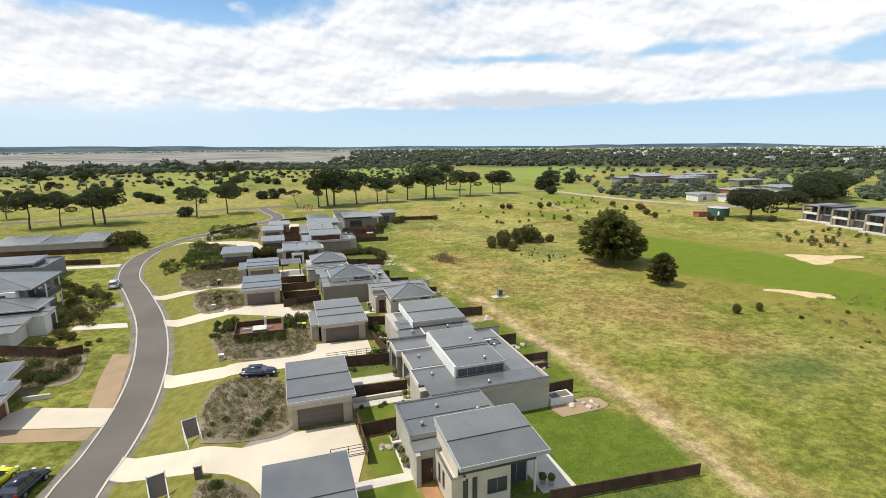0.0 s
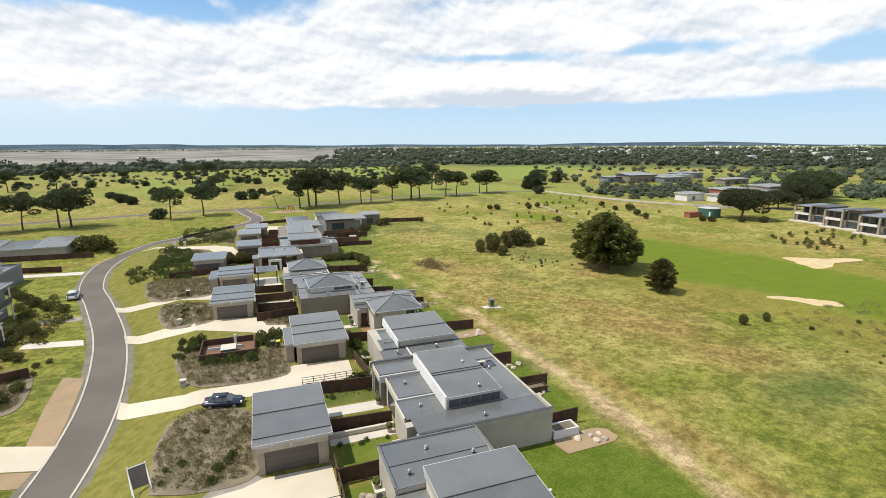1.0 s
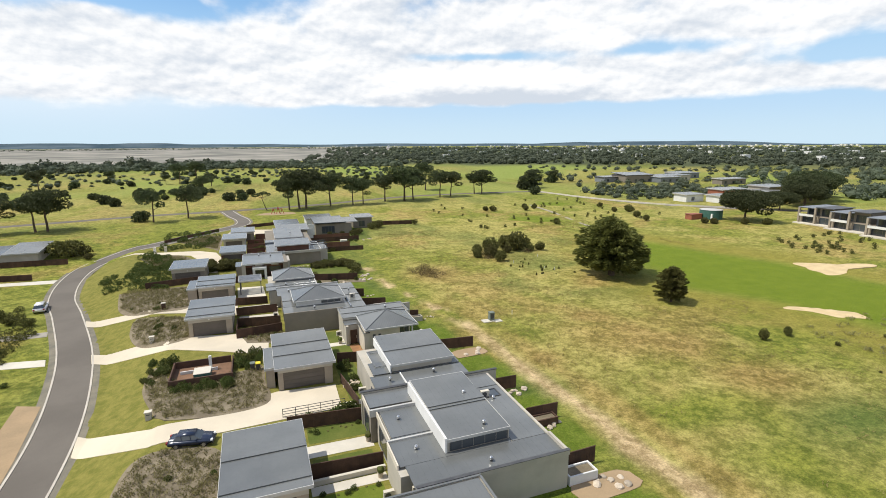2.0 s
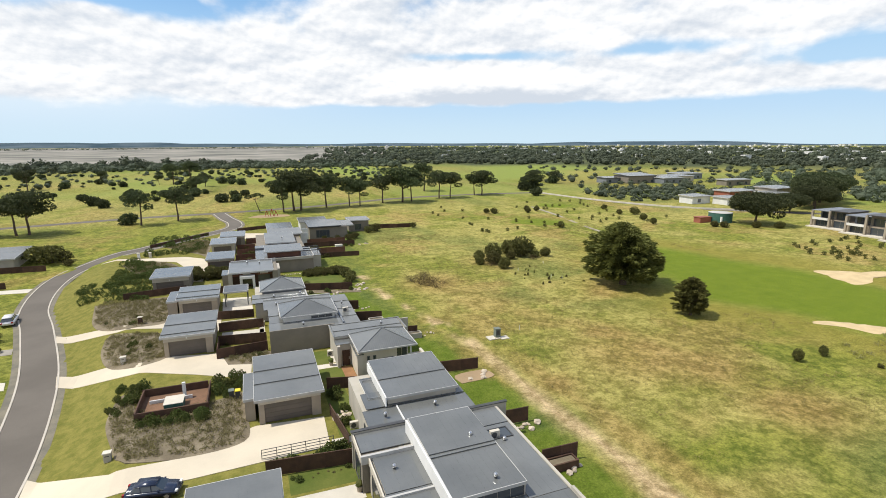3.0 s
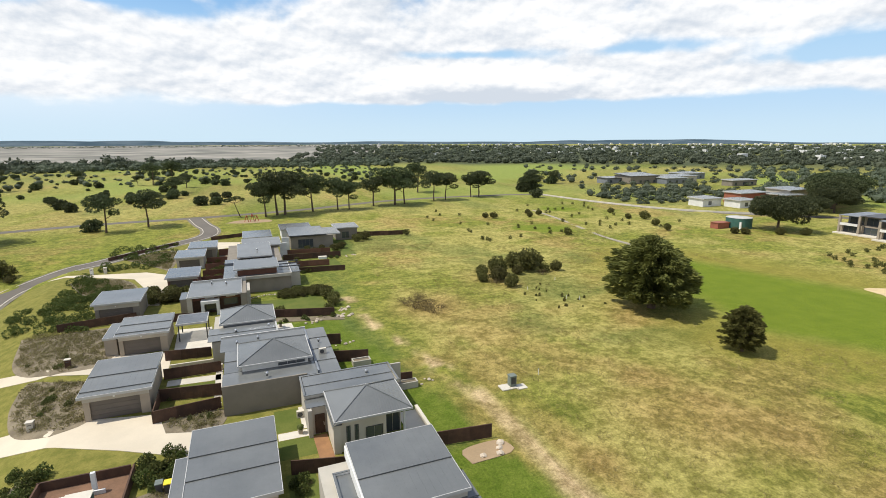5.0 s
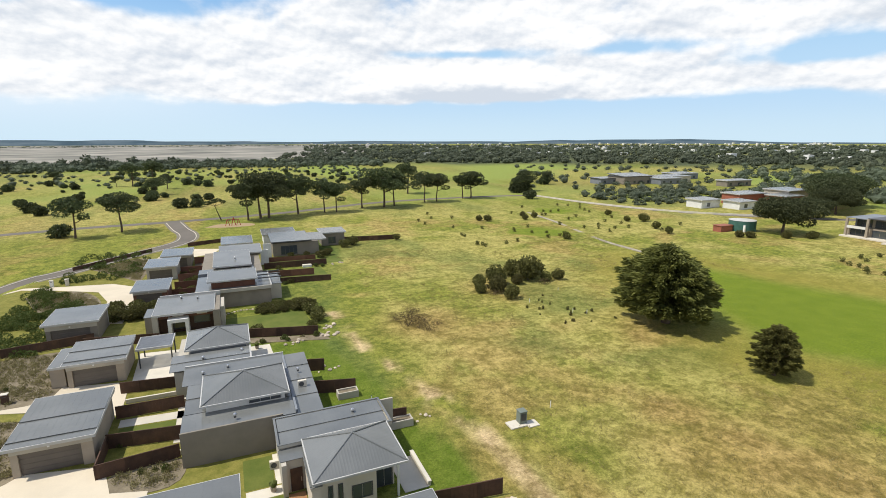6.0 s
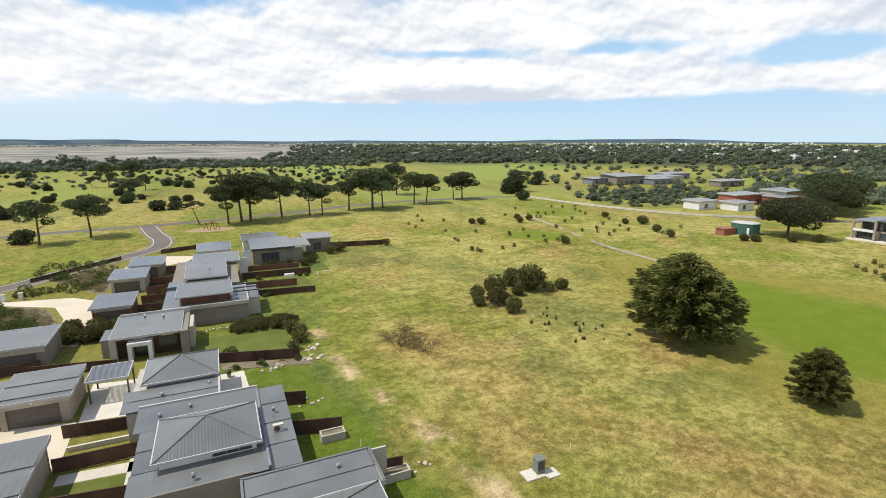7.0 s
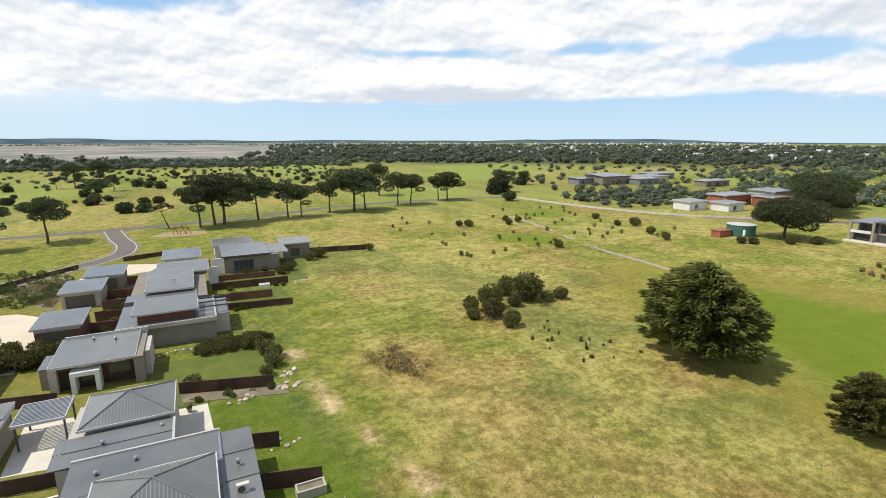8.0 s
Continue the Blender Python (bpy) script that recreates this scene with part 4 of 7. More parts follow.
def house_two():
    h = thing("house", 19, 54.5, 0, "grey rendered flat-roofed house with raised clerestory", "house", "houses of the row")
    shell(h, 16.2, 27.1, 46.2, 62.4, 0, 3.2, M_GREY, "grey rendered wall")
    shell(h, 13.0, 16.2, 48.6, 53.0, 0, 3.0, M_GREY)
    shell(h, 13.4, 16.2, 53.2, 58.4, 0, 3.1, M_GREY)
    shell(h, 12.8, 16.2, 58.6, 62.4, 0, 3.2, M_TAUPE)
    part("parapet", boxed((13.6, 27.15, 46.1, 46.35, 3.2, 3.62)), M_GREY, h)
    part("parapet", boxed((26.9, 27.15, 46.35, 49.2, 3.2, 3.62)), M_GREY, h)
    part("parapet", boxed((26.9, 27.15, 49.2, 62.3, 3.2, 3.4)), M_GREY, h)
    part("coping", boxed((13.55, 27.2, 46.06, 46.39, 3.62, 3.66)), M_DARK, h, "dark steel coping")
    flat_roof(h, 13.6, 26.9, 46.4, 49.4, 3.2, 0.05)
    flat_roof(h, 13.2, 23.4, 49.5, 53.6, 3.2, 0.05)
    flat_roof(h, 13.6, 17.4, 53.7, 58.4, 3.25, 0.05)
    flat_roof(h, 12.9, 26.9, 59.4, 62.4, 3.3, 0.05)
    flat_roof(h, 23.5, 26.9, 49.5, 59.3, 3.22, 0.05)
    shell(h, 17.5, 23.4, 50.0, 60.9, 3.1, 4.3, M_GREY, "grey rendered clerestory wall")
    part("side_wall", boxed((17.3, 17.48, 49.9, 61.0, 3.0, 4.62)), M_WHITE, h, "white rendered side wall of the raised roof")
    skillion(h, 17.55, 23.4, 49.9, 60.9, 4.45, 4.5, (0.46, 0.49), 0.2)
    window_y(h, 17.8, 23.2, 50.0, 3.4, 4.2, 4)
    part("skylight", boxed((24.0, 26.2, 57.2, 58.6, 3.2, 3.34)), M_GLASS, h, "dark glazed skylight")
    part("skylight_kerb", boxed((23.9, 26.3, 57.1, 57.2, 3.1, 3.4), (23.9, 26.3, 58.6, 58.7, 3.1, 3.4), (23.9, 24.0, 57.2, 58.6, 3.1, 3.4), (26.2, 26.3, 57.2, 58.6, 3.1, 3.4)), M_DARK, h, "dark steel kerb")
    for x0, y0, y1, z in ((13.1, 53.05, 53.25, 3.1), (12.7, 58.35, 58.6, 3.3)):
        part("parapet", boxed((x0, 17.28, y0, y1, 2.9, z + 0.35)), M_TRIM, h)
    for x, y0, y1 in ((13.05, 49.5, 53.0), (13.35, 53.3, 58.3), (12.75, 58.65, 62.4)):
        part("parapet", boxed((x - 0.06, x + 0.06, y0, y1, 2.9, 3.46)), M_CREAM, h, "cream rendered roof upstand")
    part("front_wall", boxed((13.6, 16.2, 47.2, 47.45, 0, 2.9)), M_CREAM, h)
    door_y(h, 14.2, 15.2, 48.58)
    window_x(h, 12.8, 59.4, 61.4, 0.3, 2.4, 1)
    window_x(h, 13.4, 54.2, 57.4, 0.5, 2.4, 2)
    for x, y, z in ((20.5, 47.6, 3.35), (15.2, 51.4, 3.3), (15.0, 56.4, 3.4), (18.6, 60.8, 3.4), (21.4, 51.0, 4.6), (21.8, 56.6, 4.65), (24.8, 57.6, 3.3), (25.2, 56.8, 3.3)):
        vent(h, x, y, z)


def house_three():
    h = thing("house", 20.5, 70, 0, "grey rendered house with white-edged skillion roof", "house", "houses of the row")
    shell(h, 14.6, 25.4, 63.2, 74.6, 0, 3.2, M_GREY, "grey rendered wall")
    part("parapet", boxed((12.8, 28.4, 62.75, 63.05, 0, 3.62)), M_GREY, h, "party wall that runs past the house")
    part("coping", boxed((12.7, 28.5, 62.7, 63.1, 3.62, 3.7)), M_DARK, h, "dark steel coping")
    flat_roof(h, 14.5, 18.0, 63.15, 66.4, 3.25, 0.1)
    flat_roof(h, 18.0, 25.4, 63.15, 66.4, 3.3, 0.1)
    flat_roof(h, 14.9, 25.3, 66.4, 69.4, 3.5, 0.1)
    part("parapet", boxed((17.9, 18.02, 63.1, 66.4, 3.2, 3.5)), M_WHITE, h, "white rendered upstand")
    shell(h, 17.15, 24.45, 66.6, 74.6, 3.0, 4.2, M_GREY)
    skillion(h, 17.0, 24.6, 66.4, 74.8, 4.35, 4.6, (0.45,), 0.2)
    part("barge_board", boxed((16.85, 16.98, 66.3, 74.9, 3.5, 4.5)), M_WHITE, h, "white barge board")
    shell(h, 15.6, 17.3, 68.2, 72.6, 0, 3.4, M_WHITE, "white rendered wall")
    parapet(h, 15.5, 17.35, 68.1, 72.7, 3.4, 0.3, M_WHITE)
    flat_roof(h, 15.64, 17.21, 68.24, 72.56, 3.42, 0.02)
    window_x(h, 14.6, 64.4, 66.0, 0.4, 2.4)
    for x, y in ((21.6, 65.0), (16.4, 64.6), (22.8, 68.6), (23.3, 68.2)):
        vent(h, x, y, 3.6)


def house_four():
    h = thing("house", 20, 86, 0, "cream rendered house with pyramid steel roof", "house", "houses of the row")
    shell(h, 15.3, 25.4, 87.4, 91.9, 0, 3.25, M_GREY, "grey rendered wall")
    parapet(h, 15.2, 25.5, 87.2, 92.0, 3.25, 0.3, M_GREY)
    flat_roof(h, 15.45, 25.25, 87.45, 91.75, 3.28, 0.1, (0.5,))
    shell(h, 15.3, 17.7, 85.6, 87.2, 0, 3.0, M_GREY)
    flat_roof(h, 15.2, 17.7, 85.5, 87.2, 3.02, 0.04)
    part("porch_pier", boxed((15.3, 15.7, 85.0, 85.6, 0, 3.0)), M_GREY, h)
    door_y(h, 16.0, 17.0, 85.56)
    shell(h, 17.9, 22.4, 81.5, 87.2, 0, 3.5, M_CREAM, "cream rendered wall")
    shell(h, 22.4, 24.4, 83.2, 87.2, 0, 3.5, M_CREAM, "cream rendered wall")
    shell(h, 17.2, 17.9, 81.3, 85.4, 0, 2.8, M_CREAM)
    parapet(h, 17.1, 18.0, 81.2, 85.5, 2.8, 0.25, M_CREAM)
    hip(h, 17.3, 24.9, 80.9, 87.3, 3.65, 5.25)
    for x in (18.5, 19.3):
        window_y(h, x, x + 0.28, 81.5, 0.6, 2.6)
    window_y(h, 20.4, 22.0, 81.5, 0.9, 2.1, 1)
    window_y(h, 22.8, 24.2, 83.2, 0.1, 2.6, 1)
    part("post", boxed((24.2, 24.38, 81.5, 81.68, 0, 3.5)), M_WHITE, h)
    part("end_screen", boxed((25.5, 27.0, 91.8, 92.0, 0, 3.3)), M_GREY, h)
    vent(h, 22.5, 90.4, 3.5)


def house_five():
    h = thing("house", 13.5, 100, 0, "grey house with lapped flat roofs and pyramid clerestory", "house", "houses of the row")
    shell(h, 7.5, 16.2, 92.6, 106.8, 0, 3.2, M_TAUPE, "taupe rendered wall")
    shell(h, 16.2, 20.0, 92.8, 106.6, 0, 3.0, M_GREY)
    part("parapet", boxed((7.3, 16.3, 92.4, 92.6, 0, 3.5)), M_TAUPE, h, "taupe party wall")
    flat_roof(h, 7.3, 17.6, 92.6, 96.0, 3.2, 0.1)
    flat_roof(h, 7.4, 17.6, 96.1, 102.2, 3.3, 0.1, (0.5,))
    flat_roof(h, 6.8, 17.6, 102.3, 107.0, 3.45, 0.1)
    flat_roof(h, 17.7, 20.2, 92.7, 106.8, 3.0, 0.15, (0.25, 0.5, 0.75))
    part("parapet", boxed((17.5, 17.7, 92.6, 107.0, 3.0, 3.6)), M_BLUEGREY, h)
    part("coping", boxed((6.8, 17.7, 107.0, 107.2, 3.2, 3.75)), M_TRIM, h, "steel coping")
    shell(h, 9.4, 16.8, 95.9, 102.0, 3.2, 4.2, M_WHITE, "white rendered clerestory wall")
    hip(h, 9.0, 17.2, 95.4, 102.5, 4.3, 5.75)
    window_y(h, 13.4, 16.4, 95.9, 3.55, 4.1, 2)
    window_x(h, 7.5, 98.0, 100.4, 0.4, 2.4, 1)
    for x, y in ((12.0, 93.6), (8.8, 104.6), (11.4, 105.4), (18.8, 101.4)):
        vent(h, x, y, 3.6)


def house_six():
    h = thing("house", 10.5, 113, 0, "grey house with pyramid roof over low steel roofs", "house", "houses of the row")
    shell(h, 6.2, 14.6, 107.4, 118.4, 0, 3.1, M_GREY, "grey rendered wall")
    flat_roof(h, 5.7, 14.6, 107.3, 111.6, 3.25, 0.12, (0.5,))
    part("coping", boxed((14.5, 14.7, 107.3, 112, 3.0, 3.6)), M_TRIM, h)
    shell(h, 7.6, 14.2, 112.2, 118.2, 3.0, 3.9, M_BLUEGREY)
    hip(h, 7.1, 14.6, 111.8, 118.7, 4.0, 5.4)
    window_x(h, 6.2, 109, 111, 0.4, 2.4, 1)
    vent(h, 9.2, 109.6, 3.5)
    vent(h, 13.6, 110.6, 3.4)


def house_seven():
    h = thing("house", 6.5, 133, 0, "dark timber and white rendered house with low skillion roof", "house", "houses of the row")
    shell(h, 2.4, 10.4, 130.2, 137.2, 0, 3.2, M_TIMBER, "dark timber clad wall")
    shell(h, 1.8, 2.6, 129.4, 133.4, 0, 3.2, M_GREY, "grey rendered wall")
    shell(h, 10.4, 11.4, 128.6, 136.8, 0, 3.4, M_TAUPE)
    part("portal", boxed((4.0, 4.5, 128.4, 130.2, 0, 2.6), (6.4, 6.9, 128.4, 130.2, 0, 2.6), (4.5, 6.4, 128.4, 130.2, 2.1, 2.6)), M_WHITE, h, "white rendered entry portal")
    part("cladding", boxed((2.65, 10.35, 130.1, 130.18, 2.35, 3.2)), M_BARKRED, h, "red-brown timber cladding band")
    for x in (4.6, 8.0):
        part("panel", boxed((x, x + 1.5, 130.02, 130.1, 2.6, 3.0)), M_PALE, h, "pale ventilation panel")
    shell(h, 11.42, 12.0, 130.6, 136.0, 0, 3.2, M_GREY, "grey rendered end pier")
    shell(h, 0.6, 1.78, 131.2, 135.4, 0, 2.5, M_TAUPE, "taupe rendered side bay")
    flat_roof(h, 0.5, 1.78, 131.1, 135.5, 2.55, 0.05)
    window_y(h, 4.6, 6.3, 130.2, 0.5, 2.0)
    window_y(h, 7.6, 9.8, 130.2, 1.2, 2.5, 1)
    skillion(h, 2.0, 10.6, 128.9, 137.6, 3.4, 3.7, (), 0.24)
    part("coping", boxed((2.2, 11.4, 137.5, 137.7, 3.2, 4.0)), M_TRIM, h)
    vent(h, 8.0, 135.0, 3.8)
    vent(h, 5.5, 136.0, 3.8)


def house_eight():
    h = thing("house", 15, 145, 0, "grey rendered house with tilted steel roof", "house", "houses of the row")
    # taupe instead of grey render: the cloud's shade is put into the wall colour
    shell(h, 8.0, 20.2, 139.8, 150.0, 0, 3.2, M_TAUPE, "grey rendered wall")
    shell(h, 20.2, 22.2, 142.0, 150.0, 0, 2.9, M_GREY)
    flat_roof(h, 20.4, 22.3, 141.9, 150.1, 2.92, 0.04)
    flat_roof(h, 7.6, 20.3, 139.4, 150.2, 3.25, 0.1)
    part("parapet", boxed((7.6, 20.4, 139.3, 139.5, 2.9, 3.5)), M_GREY, h)
    part("parapet", boxed((20.2, 20.4, 139.5, 150.2, 3.0, 3.6)), M_TRIM, h)
    shell(h, 10.2, 17.6, 141.2, 147.2, 3.2, 4.55, M_BARKRED, "red-brown timber clad wall")
    skillion(h, 9.6, 18.0, 140.6, 147.6, 4.75, 5.0, (), 0.18)
    for y in (143.0, 145.4, 147.8):
        part("pergola_beam", boxed((18.2, 22.4, y, y + 0.18, 3.9, 4.1)), M_DARK, h, "dark steel pergola beam")
    for y in (143.09, 147.89):
        part("pergola_post", boxed((22.1, 22.25, y - 0.08, y + 0.08, 2.8, 3.9)), M_DARK, h)


def house_nine():
    h = thing("house", 14, 163, 0, "grey house with broad skillion steel roof", "house", "houses of the row")
    # darker taupe again stands in for cloud shade on grey walls
    shell(h, 8.0, 19.6, 151.4, 173.0, 0, 3.2, M_TAUPE, "grey rendered wall")
    flat_roof(h, 7.6, 18.0, 150.8, 155.2, 3.3, 0.1)
    part("parapet", boxed((7.6, 18.2, 150.6, 150.8, 2.9, 3.7)), M_BLUEGREY, h)
    skillion(h, 10.2, 17.6, 154.4, 166.0, 4.0, 4.8, (), 0.22)
    shell(h, 10.8, 17.2, 155.2, 165.6, 3.2, 3.9, M_TAUPE)
    skillion(h, 11.2, 20.4, 166.4, 173.6, 4.0, 4.6, (), 0.22)
    shell(h, 11.8, 20.0, 167.0, 173.0, 3.2, 3.9, M_TAUPE)
    part("end_screen", boxed((20.2, 22.0, 170.0, 170.3, 0, 3.6)), M_WHITE, h)
    vent(h, 14.5, 158.6, 4.6)


def house_ten():
    h = thing("house", 30, 182, 0, "grey rendered house with wide low steel roof", "house", "houses of the row")
    # cloud shade is in the colour here too, taupe for grey
    shell(h, 23.0, 34.6, 177.0, 188.0, 0, 3.4, M_TAUPE, "grey rendered wall")
    skillion(h, 22.6, 32.6, 176.2, 188.4, 3.9, 4.3, (), 0.24, M_DARK)
    skillion(h, 32.8, 36.8, 178.0, 187.0, 3.6, 3.9, (), 0.24)
    window_y(h, 25.0, 29.0, 177.0, 0.4, 2.6, 3)
    part("end_screen", boxed((20.6, 22.6, 176.6, 176.9, 0, 3.6)), M_WHITE, h)
    g = thing("house", 39.8, 188, 0, "small grey rendered house with flat steel roof", "house", "houses of the row")
    shell(g, 36.6, 43.0, 185.6, 191.4, 0, 3.6, M_TAUPE, "grey rendered wall")
    skillion(g, 36.2, 43.4, 185.0, 191.8, 3.8, 4.1, (), 0.24)
    window_y(g, 38.4, 40.4, 185.6, 0.6, 2.4, 1)
    k = thing("house", 15, 188, 0, "low grey house with pale skillion roof", "house", "houses of the row")
    shell(k, 11.8, 18.4, 183.4, 191.6, 0, 2.9, M_WHITE, "white rendered wall")
    skillion(k, 11.2, 19.0, 182.6, 192.2, 3.0, 3.3, (), 0.24)
    m = thing("house", 27, 197, 0, "low pale house with flat steel roof", "house", "houses of the row")
    shell(m, 22.0, 30.6, 192.0, 200.0, 0, 2.9, M_WHITE, "white rendered wall")
    skillion(m, 21.6, 31.0, 191.6, 200.4, 3.1, 3.4, (), 0.24)


for build in (house_one, house_two, house_three, house_four, house_five, house_six, house_seven, house_eight, house_nine, house_ten):
    build()


# houses across the road
def house_brick():
    h = thing("house", -38, 65, 0, "red brick house with grey steel roof", "house", "houses across the road")
    shell(h, -50, -30.4, 59.4, 64.0, 0, 2.7, M_BRICK, "red brick wall")
    shell(h, -50, -32.4, 64.0, 69.8, 0, 2.7, M_BRICK, "red brick wall")
    skillion(h, -50.5, -29.1, 58.6, 64.4, 2.8, 3.2, (0.5,), 0.25)
    skillion(h, -50.5, -31.0, 64.6, 70.2, 2.9, 3.4, (), 0.25)
    part("garage_door", boxed((-30.4, -30.34, 60.4, 63.2, 0.04, 2.2)), M_BARKRED, h, "red-brown garage door")
    for y in (60.1, 63.2):
        part("door_jamb", boxed((-30.4, -30.2, y, y + 0.3, 0, 2.6)), M_WHITE, h, "white painted door jamb")


def house_storeys():
    h = thing("house", -44, 95, 0, "two-storey white and blue-grey house with stepped steel roofs", "house", "houses across the road")
    shell(h, -50, -38.2, 83.0, 88.4, 0, 2.7, M_WHITE, "pale rendered garage wall")
    skillion(h, -50.6, -37.2, 82.2, 88.2, 2.85, 3.1, (0.5,), 0.25)
    shell(h, -52, -35.8, 88.6, 93.0, 0, 3.0, M_WHITE, "pale rendered wall")
    # no recess is cut: a flat dark panel stands for its shade
    part("door_recess", boxed((-35.8, -35.74, 91.0, 92.4, 0.1, 2.5)), M_DARK, h, "flat dark panel in place of the entry recess's shade")
    flat_roof(h, -52.2, -35.6, 88.45, 93.2, 3.02, 0.1, (0.5,))
    shell(h, -52, -38.2, 93.0, 97.0, 0, 3.6, M_WHITE, "pale rendered wall")
    hip(h, -51, -37.4, 90.6, 97.4, 3.7, 5.1)
    shell(h, -58, -41.2, 97.0, 108.4, 0, 5.6, M_BLUEGREY, "blue-grey clad wall")
    shell(h, -56, -42.0, 95.6, 97.0, 3.2, 5.5, M_WHITE, "pale rendered upper wall")
    hip(h, -58, -40.0, 96.2, 109.0, 5.75, 7.9)
    part("balcony", boxed((-41.2, -39.2, 99.8, 105.6, 2.8, 3.0)), M_GREY, h, "grey balcony floor")
    part("balustrade", boxed((-39.3, -39.2, 99.8, 105.6, 3.0, 4.0), (-41.2, -39.3, 99.8, 99.9, 3.0, 4.0)), M_DARK, h, "dark balcony balustrade")
    for y in (99.85, 105.5):
        part("balcony_post", boxed((-39.4, -39.2, y - 0.1, y + 0.1, 0, 5.6)), M_WHITE, h)
    for y in (98.0, 101.4, 104.4):
        w = part("window", boxed((-41.2, -41.14, y - 0.1, y + 2.1, 3.1, 5.2)), M_DARK, h, "dark window frame")
        part("pane", boxed((-41.14, -41.11, y, y + 2.0, 3.2, 5.1)), M_GLASS, w)
    window_y(h, -47, -43.4, 95.6, 3.6, 5.0, 2)
    window_y(h, -45, -40, 88.6, 0.8, 2.3, 2)
    window_y(h, -46, -41, 83.0, 0.6, 2.2, 2)
    k = thing("house", -56, 133, 0, "low blue-grey house with flat steel roof", "house", "houses across the road")
    shell(k, -66, -48.5, 124, 136, 0, 3.2, M_BLUEGREY, "blue-grey clad wall")
    parapet(k, -66, -48.4, 123.9, 136.1, 3.2, 0.5, M_BLUEGREY)
    flat_roof(k, -65.8, -48.6, 124.2, 135.9, 3.2, 0.1, (0.5,))
    skillion(k, -64, -51, 126.5, 134, 4.2, 4.5, (), 0.3)
    shell(k, -63.6, -51.4, 127, 133.6, 3.2, 4.1, M_DARK)
    m = thing("house", -58, 164, 0, "long low grey house with skillion roofs", "house", "houses across the road")
    shell(m, -72, -47, 161.5, 171, 0, 2.6, M_GREY, "grey rendered wall")
    skillion(m, -73, -62, 160.8, 171.6, 2.7, 3.6, (), 0.25)
    skillion(m, -61.8, -54, 160.8, 171.6, 2.6, 3.1, (), 0.25)
    skillion(m, -53.8, -46.4, 160.8, 171.6, 2.7, 3.7, (), 0.25)


house_brick()
house_storeys()


# distant buildings beyond the fairway
def villa(x, y, n):
    h = thing("villa", x, y, 0, "modern two-storey villa of stacked beige and grey boxes", "house", "villas beyond the fairway")
    for k in range(n):
        ox, oy = x - 0.28 * k * 13, y - k * 13
        lift = (0.0, 0.5, -0.3)[k % 3]
        shell(h, ox, ox + 13, oy, oy + 11.5, 0, 3.0, M_BEIGE, "beige wall")
        shell(h, ox + 0.6, ox + 10, oy + 0.4, oy + 5.2, 3.0, 6.0 + lift, M_TAUPE, "taupe upper wall")
        shell(h, ox + 2.6, ox + 13, oy + 5.2, oy + 10.8, 3.0, 5.7, M_BLUEGREY, "grey upper wall")
        for py, pz in ((oy + 5.0, 6.0 + lift), (oy + 10.6, 5.6)):
            part("pier", boxed((ox - 1.9, ox - 1.3, py, py + 0.6, 0, pz)), M_BEIGE, h, "beige rendered pier")
        part("balcony", boxed((ox - 2.0, ox, oy + 5.6, oy + 10.6, 2.75, 3.0), (ox - 2.0, ox - 1.92, oy + 5.6, oy + 10.6, 3.0, 3.55)), M_WHITE, h, "white balcony")
        part("canopy", boxed((ox - 1.4, ox + 10.4, oy - 0.2, oy + 5.6, 6.0 + lift, 6.22 + lift)), M_DARK, h, "dark flat roof slab")
        part("canopy", boxed((ox - 1.6, ox + 13.2, oy + 5.7, oy + 11.4, 5.72, 5.92)), M_BLUEGREY, h, "grey flat roof slab")
        part("terrace", boxed((ox - 3.4, ox, oy - 0.6, oy + 11.6, 0, 0.45)), M_PALE, h, "pale stone terrace")
        window_x(h, ox + 0.6, oy + 1.0, oy + 4.4, 3.3, 5.5, 1)
        window_x(h, ox + 2.6, oy + 5.8, oy + 10.2, 3.1, 5.4, 2)
        window_x(h, ox, oy + 0.8, oy + 4.6, 0.5, 2.6, 1)
        window_x(h, ox, oy + 6.0, oy + 10.4, 0.5, 2.6, 2)


villa(189, 128, 3)


def simple_house(x0, x1, y0, y1, z, wall, label, roof_edge=M_TRIM, rise=0.3):
    h = thing("house", (x0 + x1) / 2, (y0 + y1) / 2, 0, label, "house", "distant houses")
    shell(h, x0, x1, y0, y1, 0, z, wall)
    skillion(h, x0 - 0.5, x1 + 0.5, y0 - 0.5, y1 + 0.5, z + 0.2, z + 0.2 + rise, (), 0.3, roof_edge)
    n = max(1, int((x1 - x0) / 6))
    for k in range(n):
        a = x0 + (x1 - x0) * (k + 0.3) / n
        window_y(h, a, a + 1.8, y0, 0.7, min(2.3, z - 0.4))


simple_house(200, 211, 199, 207, 3.4, M_WHITE, "white rendered low house beside the road")
simple_house(211, 221, 190, 198, 3.2, M_WHITE, "white rendered low house beside the road")
simple_house(226, 244, 201, 210, 4.6, M_RUST, "rust-red clad house with pale roof", M_TRIM)
simple_house(240, 252, 190, 199, 4.2, M_RUST, "rust-red clad house with pale roof", M_TRIM)
simple_house(252, 268, 196, 208, 5.6, M_GREY, "grey house with wide pale roof")
simple_house(240, 256, 309, 320, 3.6, M_BLUEGREY, "grey clubhouse wing with steel roof", M_DARK)
simple_house(252, 276, 300, 316, 5.2, M_TAUPE, "dark clubhouse with wide steel roof", M_DARK, 1.2)
simple_house(274, 292, 290, 304, 3.8, M_BLUEGREY, "grey clubhouse wing with steel roof")
simple_house(290, 312, 300, 314, 4.0, M_GREY, "grey house among trees")
